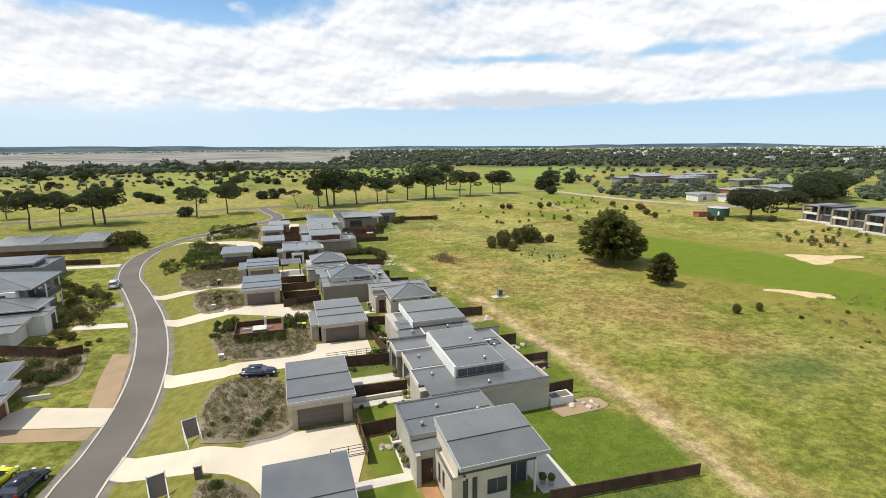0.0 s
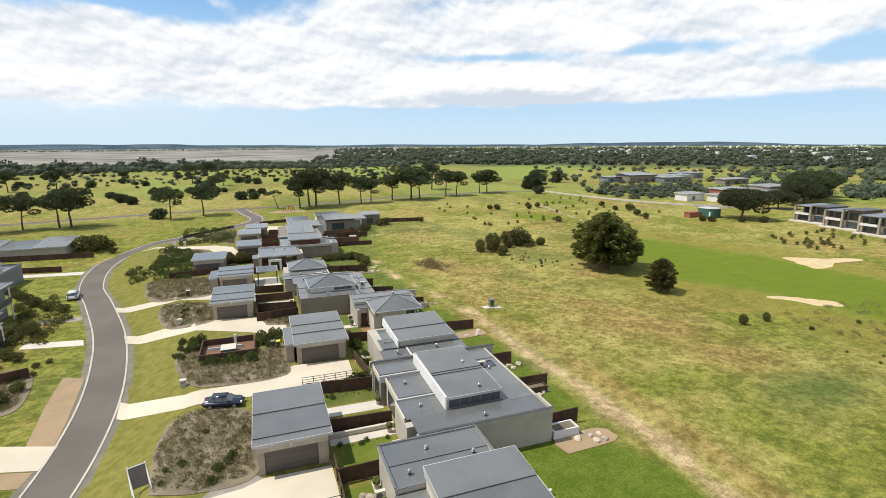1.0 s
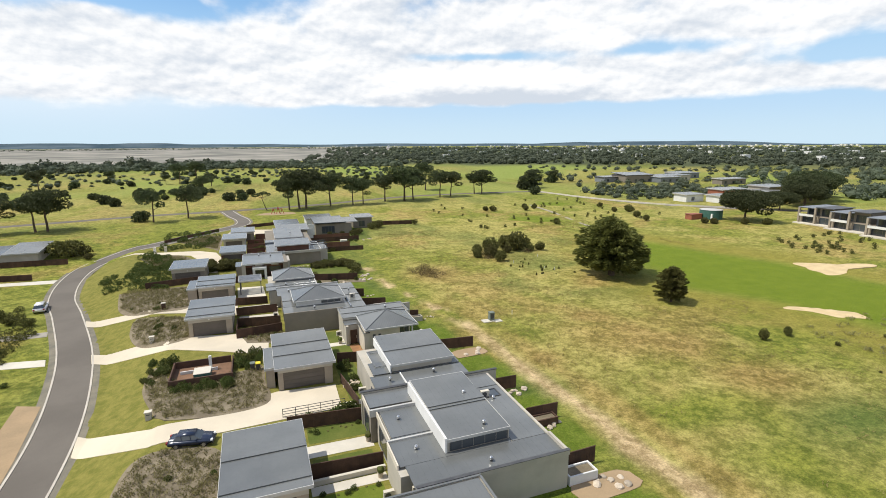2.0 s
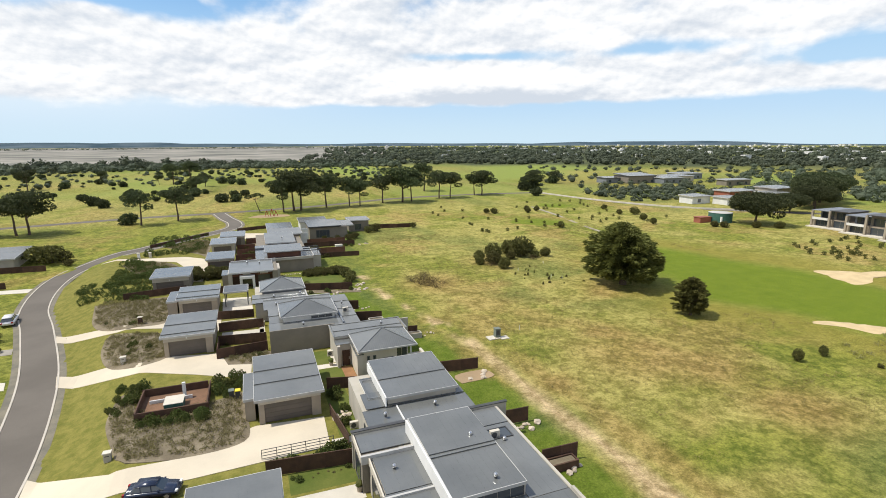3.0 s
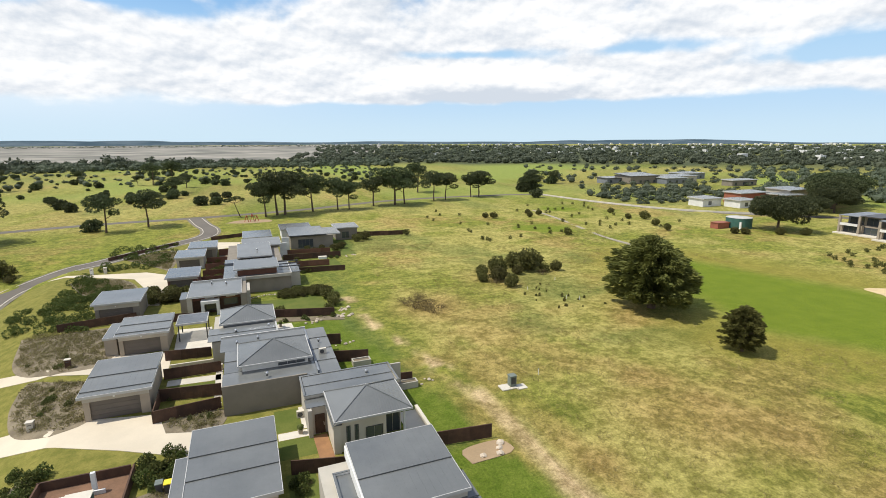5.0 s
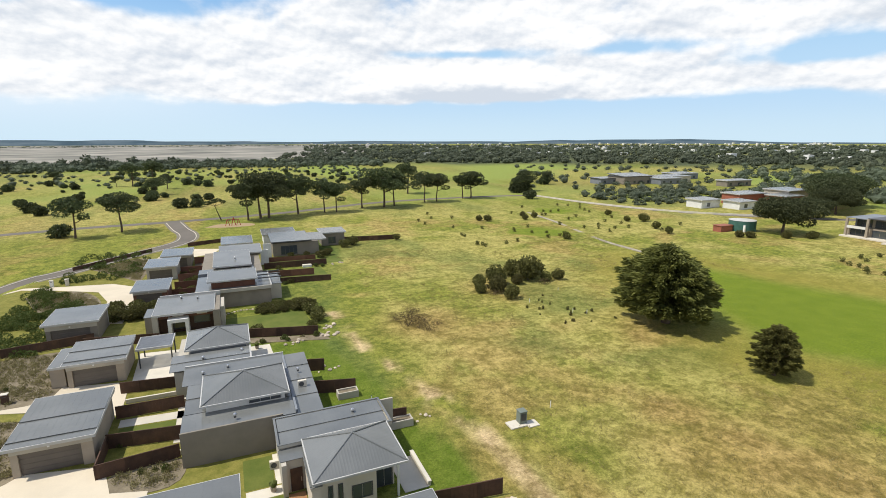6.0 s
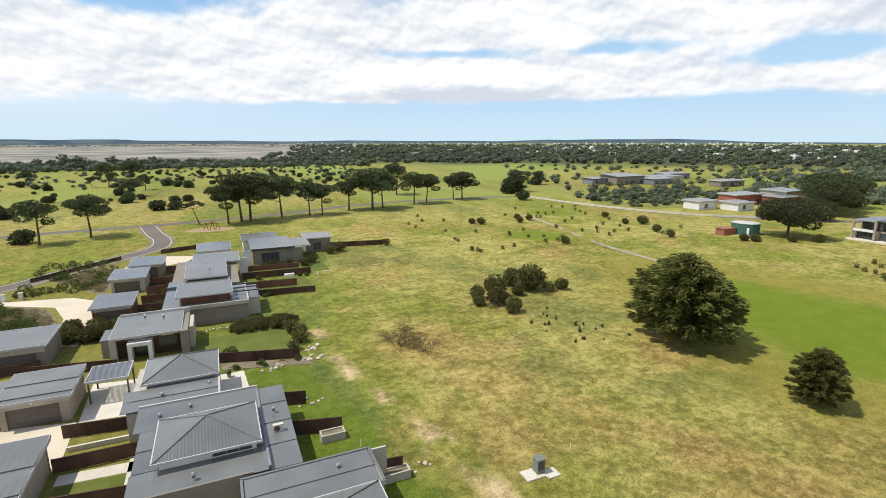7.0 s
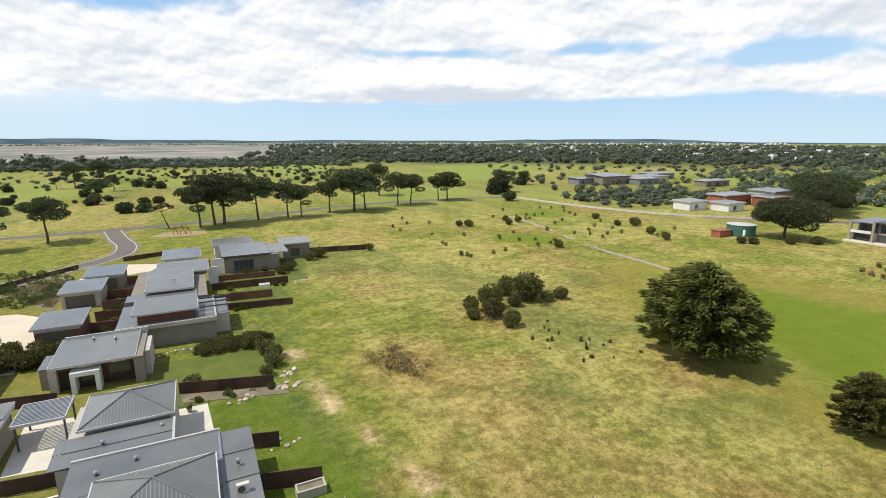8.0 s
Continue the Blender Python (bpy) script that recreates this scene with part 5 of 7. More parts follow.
simple_house(318, 340, 318, 332, 4.2, M_BLUEGREY, "grey house among trees")
simple_house(300, 322, 262, 270, 3.6, M_TAUPE, "low grey house among trees")


# ---- fences ----
def fence(x0, y0, x1, y1, h=1.7, label="dark stained timber fence", group="fences", material=M_TIMBER):
    a, b = Vector((x0, y0)), Vector((x1, y1))
    length = (b - a).length
    n = max(1, round(length / 2.3))
    f = thing("fence", x0, y0, 0, label, "fence", group)
    turn = math.degrees(math.atan2(y1 - y0, x1 - x0))
    m = pose(x0, y0, 0, 0, 0, turn)
    for k in range(n):
        s, e2 = length * k / n, length * (k + 1) / n
        mid = a.lerp(b, (k + 0.5) / n)
        step = Matrix.Translation((0, 0, float(fall(*settle(x0, y0))) - float(fall(*settle(*mid)))))
        bm = bmesh.new()
        c = int((e2 - s) / 0.3)
        prof = []
        for j in range(c):
            u, u2 = s + (e2 - s) * j / c, s + (e2 - s) * (j + 1) / c
            prof += [(u + 0.008, -0.006), (u + 0.009, -0.02), (u2 - 0.009, -0.02), (u2 - 0.008, -0.006)]
        prof += [(e2, 0.012), (s, 0.012)]
        ends = [[bm.verts.new((x, y, z)) for x, y in prof] for z in (0.06, h - 0.05)]
        for i in range(len(prof)):
            bm.faces.new((ends[0][i - 1], ends[0][i], ends[1][i], ends[1][i - 1]))
        bm.faces.new(ends[0][::-1])
        bm.faces.new(ends[1])
        bmesh.ops.recalc_face_normals(bm, faces=bm.faces[:])
        bm.transform(step @ m)
        part("panel", bm, material, f)
        bm = boxed((s - 0.05, s + 0.05, 0.012, 0.11, -0.3, h - 0.02))
        bm.transform(step @ m)
        part("post", bm, material, f)
        bm = boxed((s, e2, -0.05, 0.05, h - 0.05, h))
        bm.transform(step @ m)
        part("capping", bm, material, f)


for row in ((19.4, 32.0, 33.6, 30.9, 1.2), (6.3, 46.5, 12.8, 46.7, 1.6), (6.2, 54.9, 13.0, 54.5, 1.6), (5.2, 63.9, 12.8, 63.1, 1.6), (12.3, 73.2, 13.2, 66.4, 1.3), (13.0, 79.4, 18.6, 78.0, 1.5),
            (28.4, 63.9, 31.7, 63.8, 1.7), (29.0, 56.4, 32.7, 56.3, 1.7), (28.3, 48.0, 31.5, 48.1, 1.7), (25.4, 78.8, 32.3, 78.0, 1.6), (26.2, 92.5, 28.6, 92.2, 1.7), (20.3, 102.0, 25.2, 100.7, 1.7), (19.6, 108.9, 23.0, 108.0, 1.7),
            (0.2, 97.9, 6.8, 97.0, 1.6), (0.2, 93.0, 6.8, 93.8, 1.5), (0.0, 103.8, 6.6, 103.8, 1.5), (-0.4, 110.0, 5.4, 109.3, 1.5), (6.3, 42.0, 6.3, 49.6, 1.3), (0.2, 93, 0.2, 97.9, 1.5),
            (15.1, 123.9, 25.2, 121.2, 1.5), (-18.5, 124.2, -8.0, 126.4, 1.4), (-8.0, 126.4, 2.0, 124.4, 1.5), (20.4, 164.8, 34.6, 164.2, 1.5), (43.4, 189, 58, 186.6, 1.5), (21, 152, 33, 150.4, 1.3),
            (-72, 158.6, -39.8, 156.8, 1.5), (-41.5, 82.4, -30.6, 77.8, 1.7), (-30.6, 77.8, -27.9, 79.0, 1.4), (-56, 143.2, -43, 141.6, 1.4), (-40, 57.5, -29.6, 58.4, 1.3), (-20, 178.0, -6, 194.8, 0.9), (3.0, 197.8, 17.6, 203.0, 1.2)):
    fence(*row)

for row in ((3.0, 149.6, 7.6, 149.2, 1.7), (3.0, 155.0, 7.6, 154.6, 1.7), (3.2, 161.0, 7.8, 160.6, 1.7), (3.2, 167.4, 7.8, 167.0, 1.7), (5.5, 176.4, 11.0, 176.0, 1.7), (2.6, 141.4, 7.8, 141.0, 1.6), (20.6, 157.2, 30.4, 156.4, 1.5), (20.6, 171.4, 33.0, 170.6, 1.2)):
    fence(*row, label="red-brown timber courtyard fence", material=M_BARKRED)


def railing(x0, x1, y, h=1.1):
    r = thing("railing", x0, y, 0, "dark steel railing along a planted strip", "railing", "railings")
    n = int((x1 - x0) / 1.2)
    for k in range(n + 1):
        x = x0 + (x1 - x0) * k / n
        part("post", boxed((x - 0.03, x + 0.03, y - 0.03, y + 0.03, 0, h)), M_DARK, r)
    for z in (0.15, 0.45, 0.75, h - 0.05):
        part("rail", boxed((x0, x1, y - 0.02, y + 0.02, z, z + 0.05)), M_DARK, r)


railing(4.9, 11.6, 66.7)
railing(3.0, 6.3, 43.7)


def enclosure():
    f = thing("garden_enclosure", -3.8, 81, 0, "sunken red-bark yard inside dark timber boards", "garden enclosure")
    for s in ((-7.4, -0.2, 78.3, 78.45), (-7.6, -0.6, 84.0, 84.15), (-7.5, -7.35, 78.4, 84.1), (-0.45, -0.3, 78.4, 84.1)):
        part("board", boxed((*s, 0, 1.0)), M_TIMBER, f, "dark timber board wall")
    part("bark_bed", boxed((-7.4, -0.4, 78.4, 84.05, 0, 0.12)), M_BARK, f, "red bark mulch")
    part("hatch", boxed((-4.8, -2.9, 79.4, 81.4, 0.12, 0.95)), M_TANK, f, "pale green cabinet")
    part("hatch_lid", boxed((-4.85, -2.85, 79.35, 81.45, 0.95, 1.0)), M_PALE, f, "pale lid")
    part("flue", boxed((-3.2, -2.85, 82.2, 82.5, 0.12, 2.0)), M_WHITE, f, "white flue")
    part("step", boxed((-6.6, -2.2, 81.9, 82.05, 0.12, 0.5)), M_WHITE, f, "white kerb")


enclosure()


def canopy():
    p = thing("canopy", 3.0, 119.6, 0, "grey slatted pergola over a paved yard", "canopy")
    for k in range(15):
        part("slat", boxed((1.02, 5.08, 117.26 + k * 0.29, 117.44 + k * 0.29, 2.68, 2.80)), M_BLUEGREY, p, "grey slat")
    for x0, x1, y0, y1 in ((0.95, 5.15, 117.08, 117.2), (0.95, 5.15, 121.6, 121.72), (0.9, 1.0, 117.1, 121.7), (5.1, 5.2, 117.1, 121.7)):
        part("fascia", boxed((x0, x1, y0, y1, 2.55, 2.84)), M_TRIM, p)
    for x, y in ((5.0, 117.4), (5.0, 121.4), (1.2, 121.4), (1.2, 117.4)):
        part("post", boxed((x - 0.08, x + 0.08, y - 0.08, y + 0.08, 0, 2.7)), M_DARK, p)


canopy()


def planter(x0, x1, y0, y1, h, material, label):
    p = thing("planter", x0, y0, 0, label, "planter")
    for s in ((x0, x1, y0, y0 + 0.15), (x0, x1, y1 - 0.15, y1), (x0, x0 + 0.15, y0 + 0.15, y1 - 0.15), (x1 - 0.15, x1, y0 + 0.15, y1 - 0.15)):
        part("side", boxed((*s, 0, h)), material, p)
    part("soil", boxed((x0 + 0.15, x1 - 0.15, y0 + 0.15, y1 - 0.15, 0, h - 0.15)), M_MULCH, p, "brown soil")


planter(27.3, 30.2, 45.9, 47.4, 0.9, M_WHITE, "white rendered planter box beside the lawn")
planter(26.4, 29.0, 91.2, 92.3, 0.8, M_GREY, "grey rendered planter box beside the lawn")
planter(22.8, 25.2, 99.4, 100.6, 0.8, M_GREY, "grey rendered planter box beside the lawn")
planter(29.2, 32.0, 55.0, 56.2, 0.8, M_TIMBER, "dark timber planter box beside the lawn")


# ---- small fixtures ----
def sign_board(x, y, turn):
    s = thing("sign_board", 0, 0, 0, "grey sign board on white raking posts, seen from behind", "sign", "estate signs")
    bm = boxed((-0.75, 0.75, -0.03, 0.03, 0.5, 2.4))
    bm.transform(pose(0, 0, 0, -24, 0, 0))
    part("board", bm, M_DOOR, s, "dark grey-brown sheet board")
    for px_ in (-0.8, 0.8):
        bm = bmesh.new()
        tube(bm, (px_, 0.02, 0), (px_, 1.05, 2.35), 0.06, 0.06, 6)
        tube(bm, (px_, -1.15, 0), (px_, 0.75, 1.7), 0.06, 0.06, 6)
        part("post", bm, M_PAINTW, s, "white painted post")
    bm = boxed((-0.8, 0.8, -0.05, 0.05, 2.40, 2.48))
    bm.transform(pose(0, 0, 0, -24, 0, 0))
    part("rail", bm, M_PAINTW, s)
    bx, by = settle(x, y)
    s.matrix_basis = pose(bx, by, -float(fall(bx, by)), 0, 0, turn) @ Matrix.Diagonal((0.86, 0.95, 0.95, 1))


sign_board(-9.9, 50.9, 22)
sign_board(-11.2, 42.3, 18)


def letter_box(x, y, material, label, h=1.0):
    b = thing("letter_box", x, y, 0, label, "letter box", "letter boxes")
    part("pillar", boxed((x - 0.3, x + 0.3, y - 0.25, y + 0.25, 0, h)), material, b)
    part("cap", boxed((x - 0.36, x + 0.36, y - 0.31, y + 0.31, h, h + 0.08)), M_PALE, b, "pale cap stone")
    part("slot", boxed((x - 0.18, x + 0.18, y - 0.27, y - 0.25, h - 0.3, h - 0.22)), M_DARK, b)


letter_box(-8.6, 44.6, M_DOOR, "brown rendered letter box pillar", 1.2)
letter_box(-9.0, 70.6, M_GREY, "grey rendered letter box pillar", 0.9)
letter_box(-12.3, 93.2, M_PALE, "pale stone letter box pillar")
letter_box(-13.0, 109.6, M_TIMBER, "dark timber letter box pillar", 1.2)
letter_box(-21.6, 164.4, M_WHITE, "white rendered letter box pillar", 1.3)
letter_box(-19.0, 164.6, M_PALE, "pale stone letter box pillar", 1.3)


def bin_(x, y, lid, label):
    b = thing("wheelie_bin", x, y, 0, label, "bin", "wheelie bins")
    bm = bmesh.new()
    v = box(bm, x - 0.28, x + 0.28, y - 0.33, y + 0.33, 0.06, 0.98)
    for q in v[:4]:
        q.co.x, q.co.y = x + (q.co.x - x) * 0.75, y + (q.co.y - y) * 0.75
    part("body", bm, M_DARK, b)
    part("lid", boxed((x - 0.31, x + 0.31, y - 0.37, y + 0.37, 0.98, 1.06)), lid, b, "hinged lid")
    bm = bmesh.new()
    tube(bm, (x - 0.3, y + 0.26, 0.1), (x + 0.3, y + 0.26, 0.1), 0.1, 0.1, 10)
    part("wheel", bm, M_RUBBER, b)


bin_(2.9, 80.6, M_YELLOW, "dark wheelie bin with yellow lid")
bin_(2.2, 80.8, M_PIT, "dark wheelie bin with grey-green lid")


def pit(x, y):
    p = thing("utility_cabinet", x, y, 0, "grey-green utility cabinet on a concrete slab in the field", "utility box")
    part("slab", boxed((x - 1.7, x + 0.2, y - 0.9, y + 0.5, 0, 0.12)), M_PALE, p, "pale concrete slab")
    part("slab", boxed((x + 0.2, x + 1.5, y - 1.3, y - 0.1, 0, 0.10)), M_PALE, p, "pale concrete slab")
    part("cabinet", boxed((x - 0.45, x + 0.35, y - 0.5, y + 0.3, 0.12, 1.4)), M_PIT, p)
    part("hood", boxed((x - 0.5, x + 0.4, y - 0.55, y + 0.35, 1.4, 1.48)), M_PIT, p)
    part("vent_panel", boxed((x - 0.35, x + 0.25, y - 0.52, y - 0.5, 0.45, 1.25)), M_DARK, p)


pit(39.7, 87.4)


def stake(x, y, h=0.8):
    s = thing("stake", x, y, 0, "white marker stake standing in the grass", "stake", "marker stakes")
    part("shaft", boxed((x - 0.03, x + 0.03, y - 0.03, y + 0.03, 0, h)), M_PAINTW, s)
    part("tip", boxed((x - 0.035, x + 0.035, y - 0.035, y + 0.035, h, h + 0.08)), M_PIT, s)


for x, y in ((44.3, 88.8), (66.3, 114.2), (68.0, 112.6), (71.5, 125.6), (62.5, 121.8), (26.2, 97.6)):
    stake(x, y)


def tank(x, y, r, h):
    t = thing("water_tank", x, y, 0, "dark green steel water tank with shallow cone roof", "tank")
    bm = bmesh.new()
    tube(bm, (x, y, 0), (x, y, h), r, r, 28)
    part("wall", bm, M_TANK, t)
    bm = bmesh.new()
    tube(bm, (x, y, h), (x, y, h + 0.5), r + 0.1, 0.1, 28)
    part("roof", bm, M_TRIM, t, "grey cone roof")
    part("door", boxed((x - r * 0.75, x - r * 0.62, y - r * 0.8, y - r * 0.66, 0, 2.4)), M_PAINTW, t, "white pipe riser")
    s = thing("shed", x - 6.4, y + 1.6, 0, "low rust-red shed beside the tank", "shed")
    part("wall", boxed((x - 9.4, x - 4.2, y, y + 3, 0, 2.0)), M_RUST, s)
    part("roof", boxed((x - 9.6, x - 4.0, y - 0.2, y + 3.2, 2.0, 2.15)), M_RUST, s)


tank(166.6, 157.6, 4.0, 3.6)


def play_set(x, y):
    p = thing("play_equipment", x, y, 0, "red tubular play equipment on bark", "play equipment")
    for k, (dx, h) in enumerate(((-2, 2.4), (0, 3.0), (1.6, 2.2))):
        bm = bmesh.new()
        tube(bm, (x + dx - 0.7, y, 0), (x + dx, y, h), 0.12, 0.12, 6)
        tube(bm, (x + dx + 0.7, y, 0), (x + dx, y, h), 0.12, 0.12, 6)
        part("post", bm, M_RED, p)
    part("bar", boxed((x - 2, x + 1.6, y - 0.06, y + 0.06, 2.1, 2.25)), M_RED, p)
    sheet("bark_pad", curved([(x - 9, y - 1), (x - 2, y - 3.4), (x + 6, y - 2), (x + 5, y + 3), (x - 4, y + 4)]), M_TANBARE, "tan bark pad under play equipment", "ground cover", 0.02)


play_set(15.8, 228.6)
bm = bmesh.new()
strip(bm, smooth_line([(165.5, 272), (170, 240), (177.5, 214), (187.5, 194), (205.5, 175)], 3.0), 3.4, 3.65, 0, 0.7)
setting("low_wall", bm, M_PALE, "long pale low wall beside the road", "wall")


# ---- courtyard and roof fittings ----
def air_unit(x, y, z):
    a_ = thing("air_conditioner", x, y, z, "pale steel air conditioner box outside a house", "air conditioner", "air conditioners")
    part("casing", boxed((x - 0.45, x + 0.45, y - 0.18, y + 0.18, z, z + 0.75)), M_PALE, a_)
    bm = bmesh.new()
    tube(bm, (x - 0.1, y - 0.2, z + 0.38), (x - 0.1, y - 0.18, z + 0.38), 0.27, 0.27, 14)
    part("fan_grille", bm, M_DARK, a_, "dark round fan grille")


for x, y, z in ((9.3, 43.6, 0.03), (12.4, 50.2, 0.03), (14.2, 69.4, 0.03), (15.0, 89.4, 0.03), (6.4, 104.8, 0.03), (24.6, 57.6, 3.22), (18.8, 98.2, 3.15)):
    air_unit(x, y, z)


def pot(x, y, r=0.28):
    p = thing("plant_pot", x, y, 0.03, "round pot with a small clipped plant", "plant pot", "pots in the courtyards")
    bm = bmesh.new()
    tube(bm, (x, y, 0.03), (x, y, 0.55), r * 0.75, r, 12)
    part("bowl", bm, M_STONE, p)
    bm = bmesh.new()
    bmesh.ops.create_icosphere(bm, subdivisions=2, radius=r * 1.2, matrix=Matrix.Translation((x, y, 0.75)))
    rr = random.Random(int(x * 10))
    for v in bm.verts:
        v.co += Vector((rr.uniform(-0.06, 0.06), rr.uniform(-0.06, 0.06), rr.uniform(-0.06, 0.06)))
    part("plant", bm, M_HEDGE, p)


for x, y in ((9.35, 40.6), (9.35, 42.2), (9.3, 45.0), (12.6, 47.6), (12.4, 53.2), (12.6, 59.2), (14.6, 86.2), (16.0, 119.2), (20.0, 34.4), (20.6, 34.0)):
    pot(x, y)


def low_wall(x0, x1, y0, y1, h, material, label):
    w = thing("garden_wall", x0, y0, 0, label, "wall", "garden walls")
    part("wall", boxed((x0, x1, y0, y1, 0, h)), material, w)
    part("cap", boxed((x0 - 0.03, x1 + 0.03, y0 - 0.03, y1 + 0.03, h, h + 0.06)), M_PALE, w, "pale coping")


for row in ((6.4, 13.0, 53.9, 54.15), (6.4, 9.4, 46.9, 47.1), (0.4, 6.8, 94.2, 94.4), (0.4, 6.2, 107.2, 107.4)):
    low_wall(*row, 0.45, M_CREAM, "low cream rendered garden wall")
low_wall(19.4, 22.8, 38.9, 39.1, 0.5, M_CREAM, "low cream rendered patio wall")
low_wall(25.4, 25.7, 64.2, 71.4, 0.6, M_WHITE, "low white rendered patio wall")
low_wall(26.9, 27.2, 81.6, 86.4, 0.4, M_CREAM, "low cream rendered patio wall")
low_wall(-29.9, -27.3, 65.9, 66.15, 0.5, M_WHITE, "low white rendered garden wall")
low_wall(28.6, 30.6, 163.4, 165.0, 0.5, M_WHITE, "low white rendered garden wall")


# ---- cars ----
def car(colour_name, colour, label, m, estate=True):
    paint = surface(colour_name, colour, tuple(min(1, c * 1.15) for c in colour), 0.25, 1.0, 9.0, 0.0, 0.0, 0.7, 0.0, 0.05)
    c = thing("car", 0, 0, 0, label, "car", "parked cars")
    L, Wd = 4.6, 1.78
    side = [(-2.3, 0.45), (-2.24, 0.72), (-1.80, 0.88), (-1.0, 0.98), (1.9, 1.0), (2.24, 0.86), (2.3, 0.45), (1.9, 0.25), (-1.9, 0.25)]
    bm = bmesh.new()
    for y0, y1 in ((-Wd / 2, Wd / 2),):
        a = [bm.verts.new((x, y0, z)) for x, z in side]
        b = [bm.verts.new((x, y1, z)) for x, z in side]
        bm.faces.new(a)
        bm.faces.new(b[::-1])
        for i in range(len(side)):
            bm.faces.new((a[i - 1], a[i], b[i], b[i - 1]))
    bmesh.ops.recalc_face_normals(bm, faces=bm.faces[:])
    bmesh.ops.bevel(bm, geom=bm.edges[:], offset=0.13, segments=3, affect="EDGES")
    for f in bm.faces:
        f.smooth = True
    part("body", bm, paint, c)
    back = 2.12 if estate else 1.65
    low, high = ((-1.15, back), (-0.45, back - 0.45))
    bm = bmesh.new()
    q = [bm.verts.new(p) for p in ((low[0], -0.80, 0.96), (low[1], -0.80, 0.98), (low[1], 0.80, 0.98), (low[0], 0.80, 0.96), (high[0], -0.62, 1.42), (high[1], -0.62, 1.42), (high[1], 0.62, 1.42), (high[0], 0.62, 1.42))]
    for f in ((0, 1, 5, 4), (1, 2, 6, 5), (2, 3, 7, 6), (3, 0, 4, 7)):
        bm.faces.new([q[i] for i in f])
    part("glasshouse", bm, M_GLASS, c, "dark tinted windows")
    bm = boxed((high[0] - 0.10, high[1] + 0.10, -0.66, 0.66, 1.37, 1.50))
    bmesh.ops.bevel(bm, geom=bm.edges[:], offset=0.06, segments=3, affect="EDGES")
    for f in bm.faces:
        f.smooth = True
    part("roof", bm, paint, c)
    for x in (-0.15, 0.75):
        for s in (-1, 1):
            bm = bmesh.new()
            tube(bm, (x, s * 0.81, 0.96), (x + 0.08, s * 0.635, 1.43), 0.035, 0.035, 5)
            part("pillar", bm, paint, c)
    for x in (-1.42, 1.36):
        for s in (-1, 1):
            bm = bmesh.new()
            tube(bm, (x, s * 0.70, 0.32), (x, s * 0.91, 0.32), 0.32, 0.32, 18)
            w = part("wheel", bm, M_RUBBER, c, "black tyre")
            bm = bmesh.new()
            tube(bm, (x, s * 0.80, 0.32), (x, s * 0.925, 0.32), 0.21, 0.20, 12)
            part("rim", bm, M_CHROME, w, "alloy rim")
    for s in (-1, 1):
        part("headlight", boxed((-2.31, -2.1, s * 0.66 - 0.17, s * 0.66 + 0.17, 0.62, 0.78)), M_LAMP, c)
        part("tail_light", boxed((2.15, 2.32, s * 0.7 - 0.13, s * 0.7 + 0.13, 0.64, 0.86)), M_RED, c)
        part("mirror", boxed((-0.85, -0.7, s * 0.95 - 0.08, s * 0.95 + 0.08, 0.95, 1.07)), paint, c)
    part("bumper", boxed((-2.34, -2.24, -0.8, 0.8, 0.3, 0.5)), M_DARK, c)
    cx, cy = sunk(*m.translation.xy)
    low = float(fall(cx, cy))
    c.matrix_basis = Matrix.Translation((cx, cy, m.translation.z - low)) @ m.to_3x3().to_4x4() @ Matrix.Scale(1 + low / 29.16, 4)
    return c


car("navy_paint", (0.012, 0.02, 0.045), "dark navy saloon car parked on the driveway", pose(-4.2, 64.0, 0.035, 0, 0, 170) @ Matrix.Diagonal((0.92, 0.94, 0.86, 1)), False)
car("black_blue_paint", (0.012, 0.016, 0.03), "dark blue hatchback parked on the verge", pose(-22.1, 48.3, 0.02, 0, 0, 254) @ Matrix.Diagonal((0.84, 0.95, 1.0, 1)))
car("yellow_paint", (0.75, 0.72, 0.03), "bright yellow car with red rear parked on the verge", pose(-25.0, 49.5, 0.02, 0, 0, 250) @ Matrix.Diagonal((0.86, 0.95, 1.0, 1)), False)
car("white_paint_car", (0.70, 0.70, 0.70), "white car parked beside the road", pose(-33.8, 118.6, 0.02, 0, 0, 280))


# ---- plants ----
def leaf_cloud(rng, centres, outward, length, width, droop=0.25, spread=0.8):
    """Arrays of small bent leaves, one at each centre, pointing outward with some disorder."""
    n = len(centres)
    d = outward + rng.normal(0, spread, (n, 3)) * 0.6
    d[:, 2] -= droop
    d /= np.linalg.norm(d, axis=1)[:, None] + 1e-9
    side = np.cross(d, rng.normal(0, 1, (n, 3)))
    side /= np.linalg.norm(side, axis=1)[:, None] + 1e-9
    l = length * rng.uniform(0.6, 1.3, n)[:, None]
    w = width * rng.uniform(0.6, 1.3, n)[:, None]
    up_ = np.cross(side, d)
    a = centres - d * l * 0.4
    b = centres + side * w * 0.5 + up_ * w * 0.15
    c = centres + d * l * 0.6 - np.array([0, 0, 1.0]) * l * 0.12
    e_ = centres - side * w * 0.5 + up_ * w * 0.15
    verts = np.stack([a, b, c, e_], 1).reshape(-1, 3)
    faces = np.arange(4 * n).reshape(n, 4)
    return verts, faces


def blob_points(rng, n, centre, radii, shell_from=0.75):
    v = rng.normal(0, 1, (n, 3))
    v /= np.linalg.norm(v, axis=1)[:, None]
    r = rng.uniform(shell_from, 1.0, n)[:, None]
    return centre + v * r * np.array(radii), v


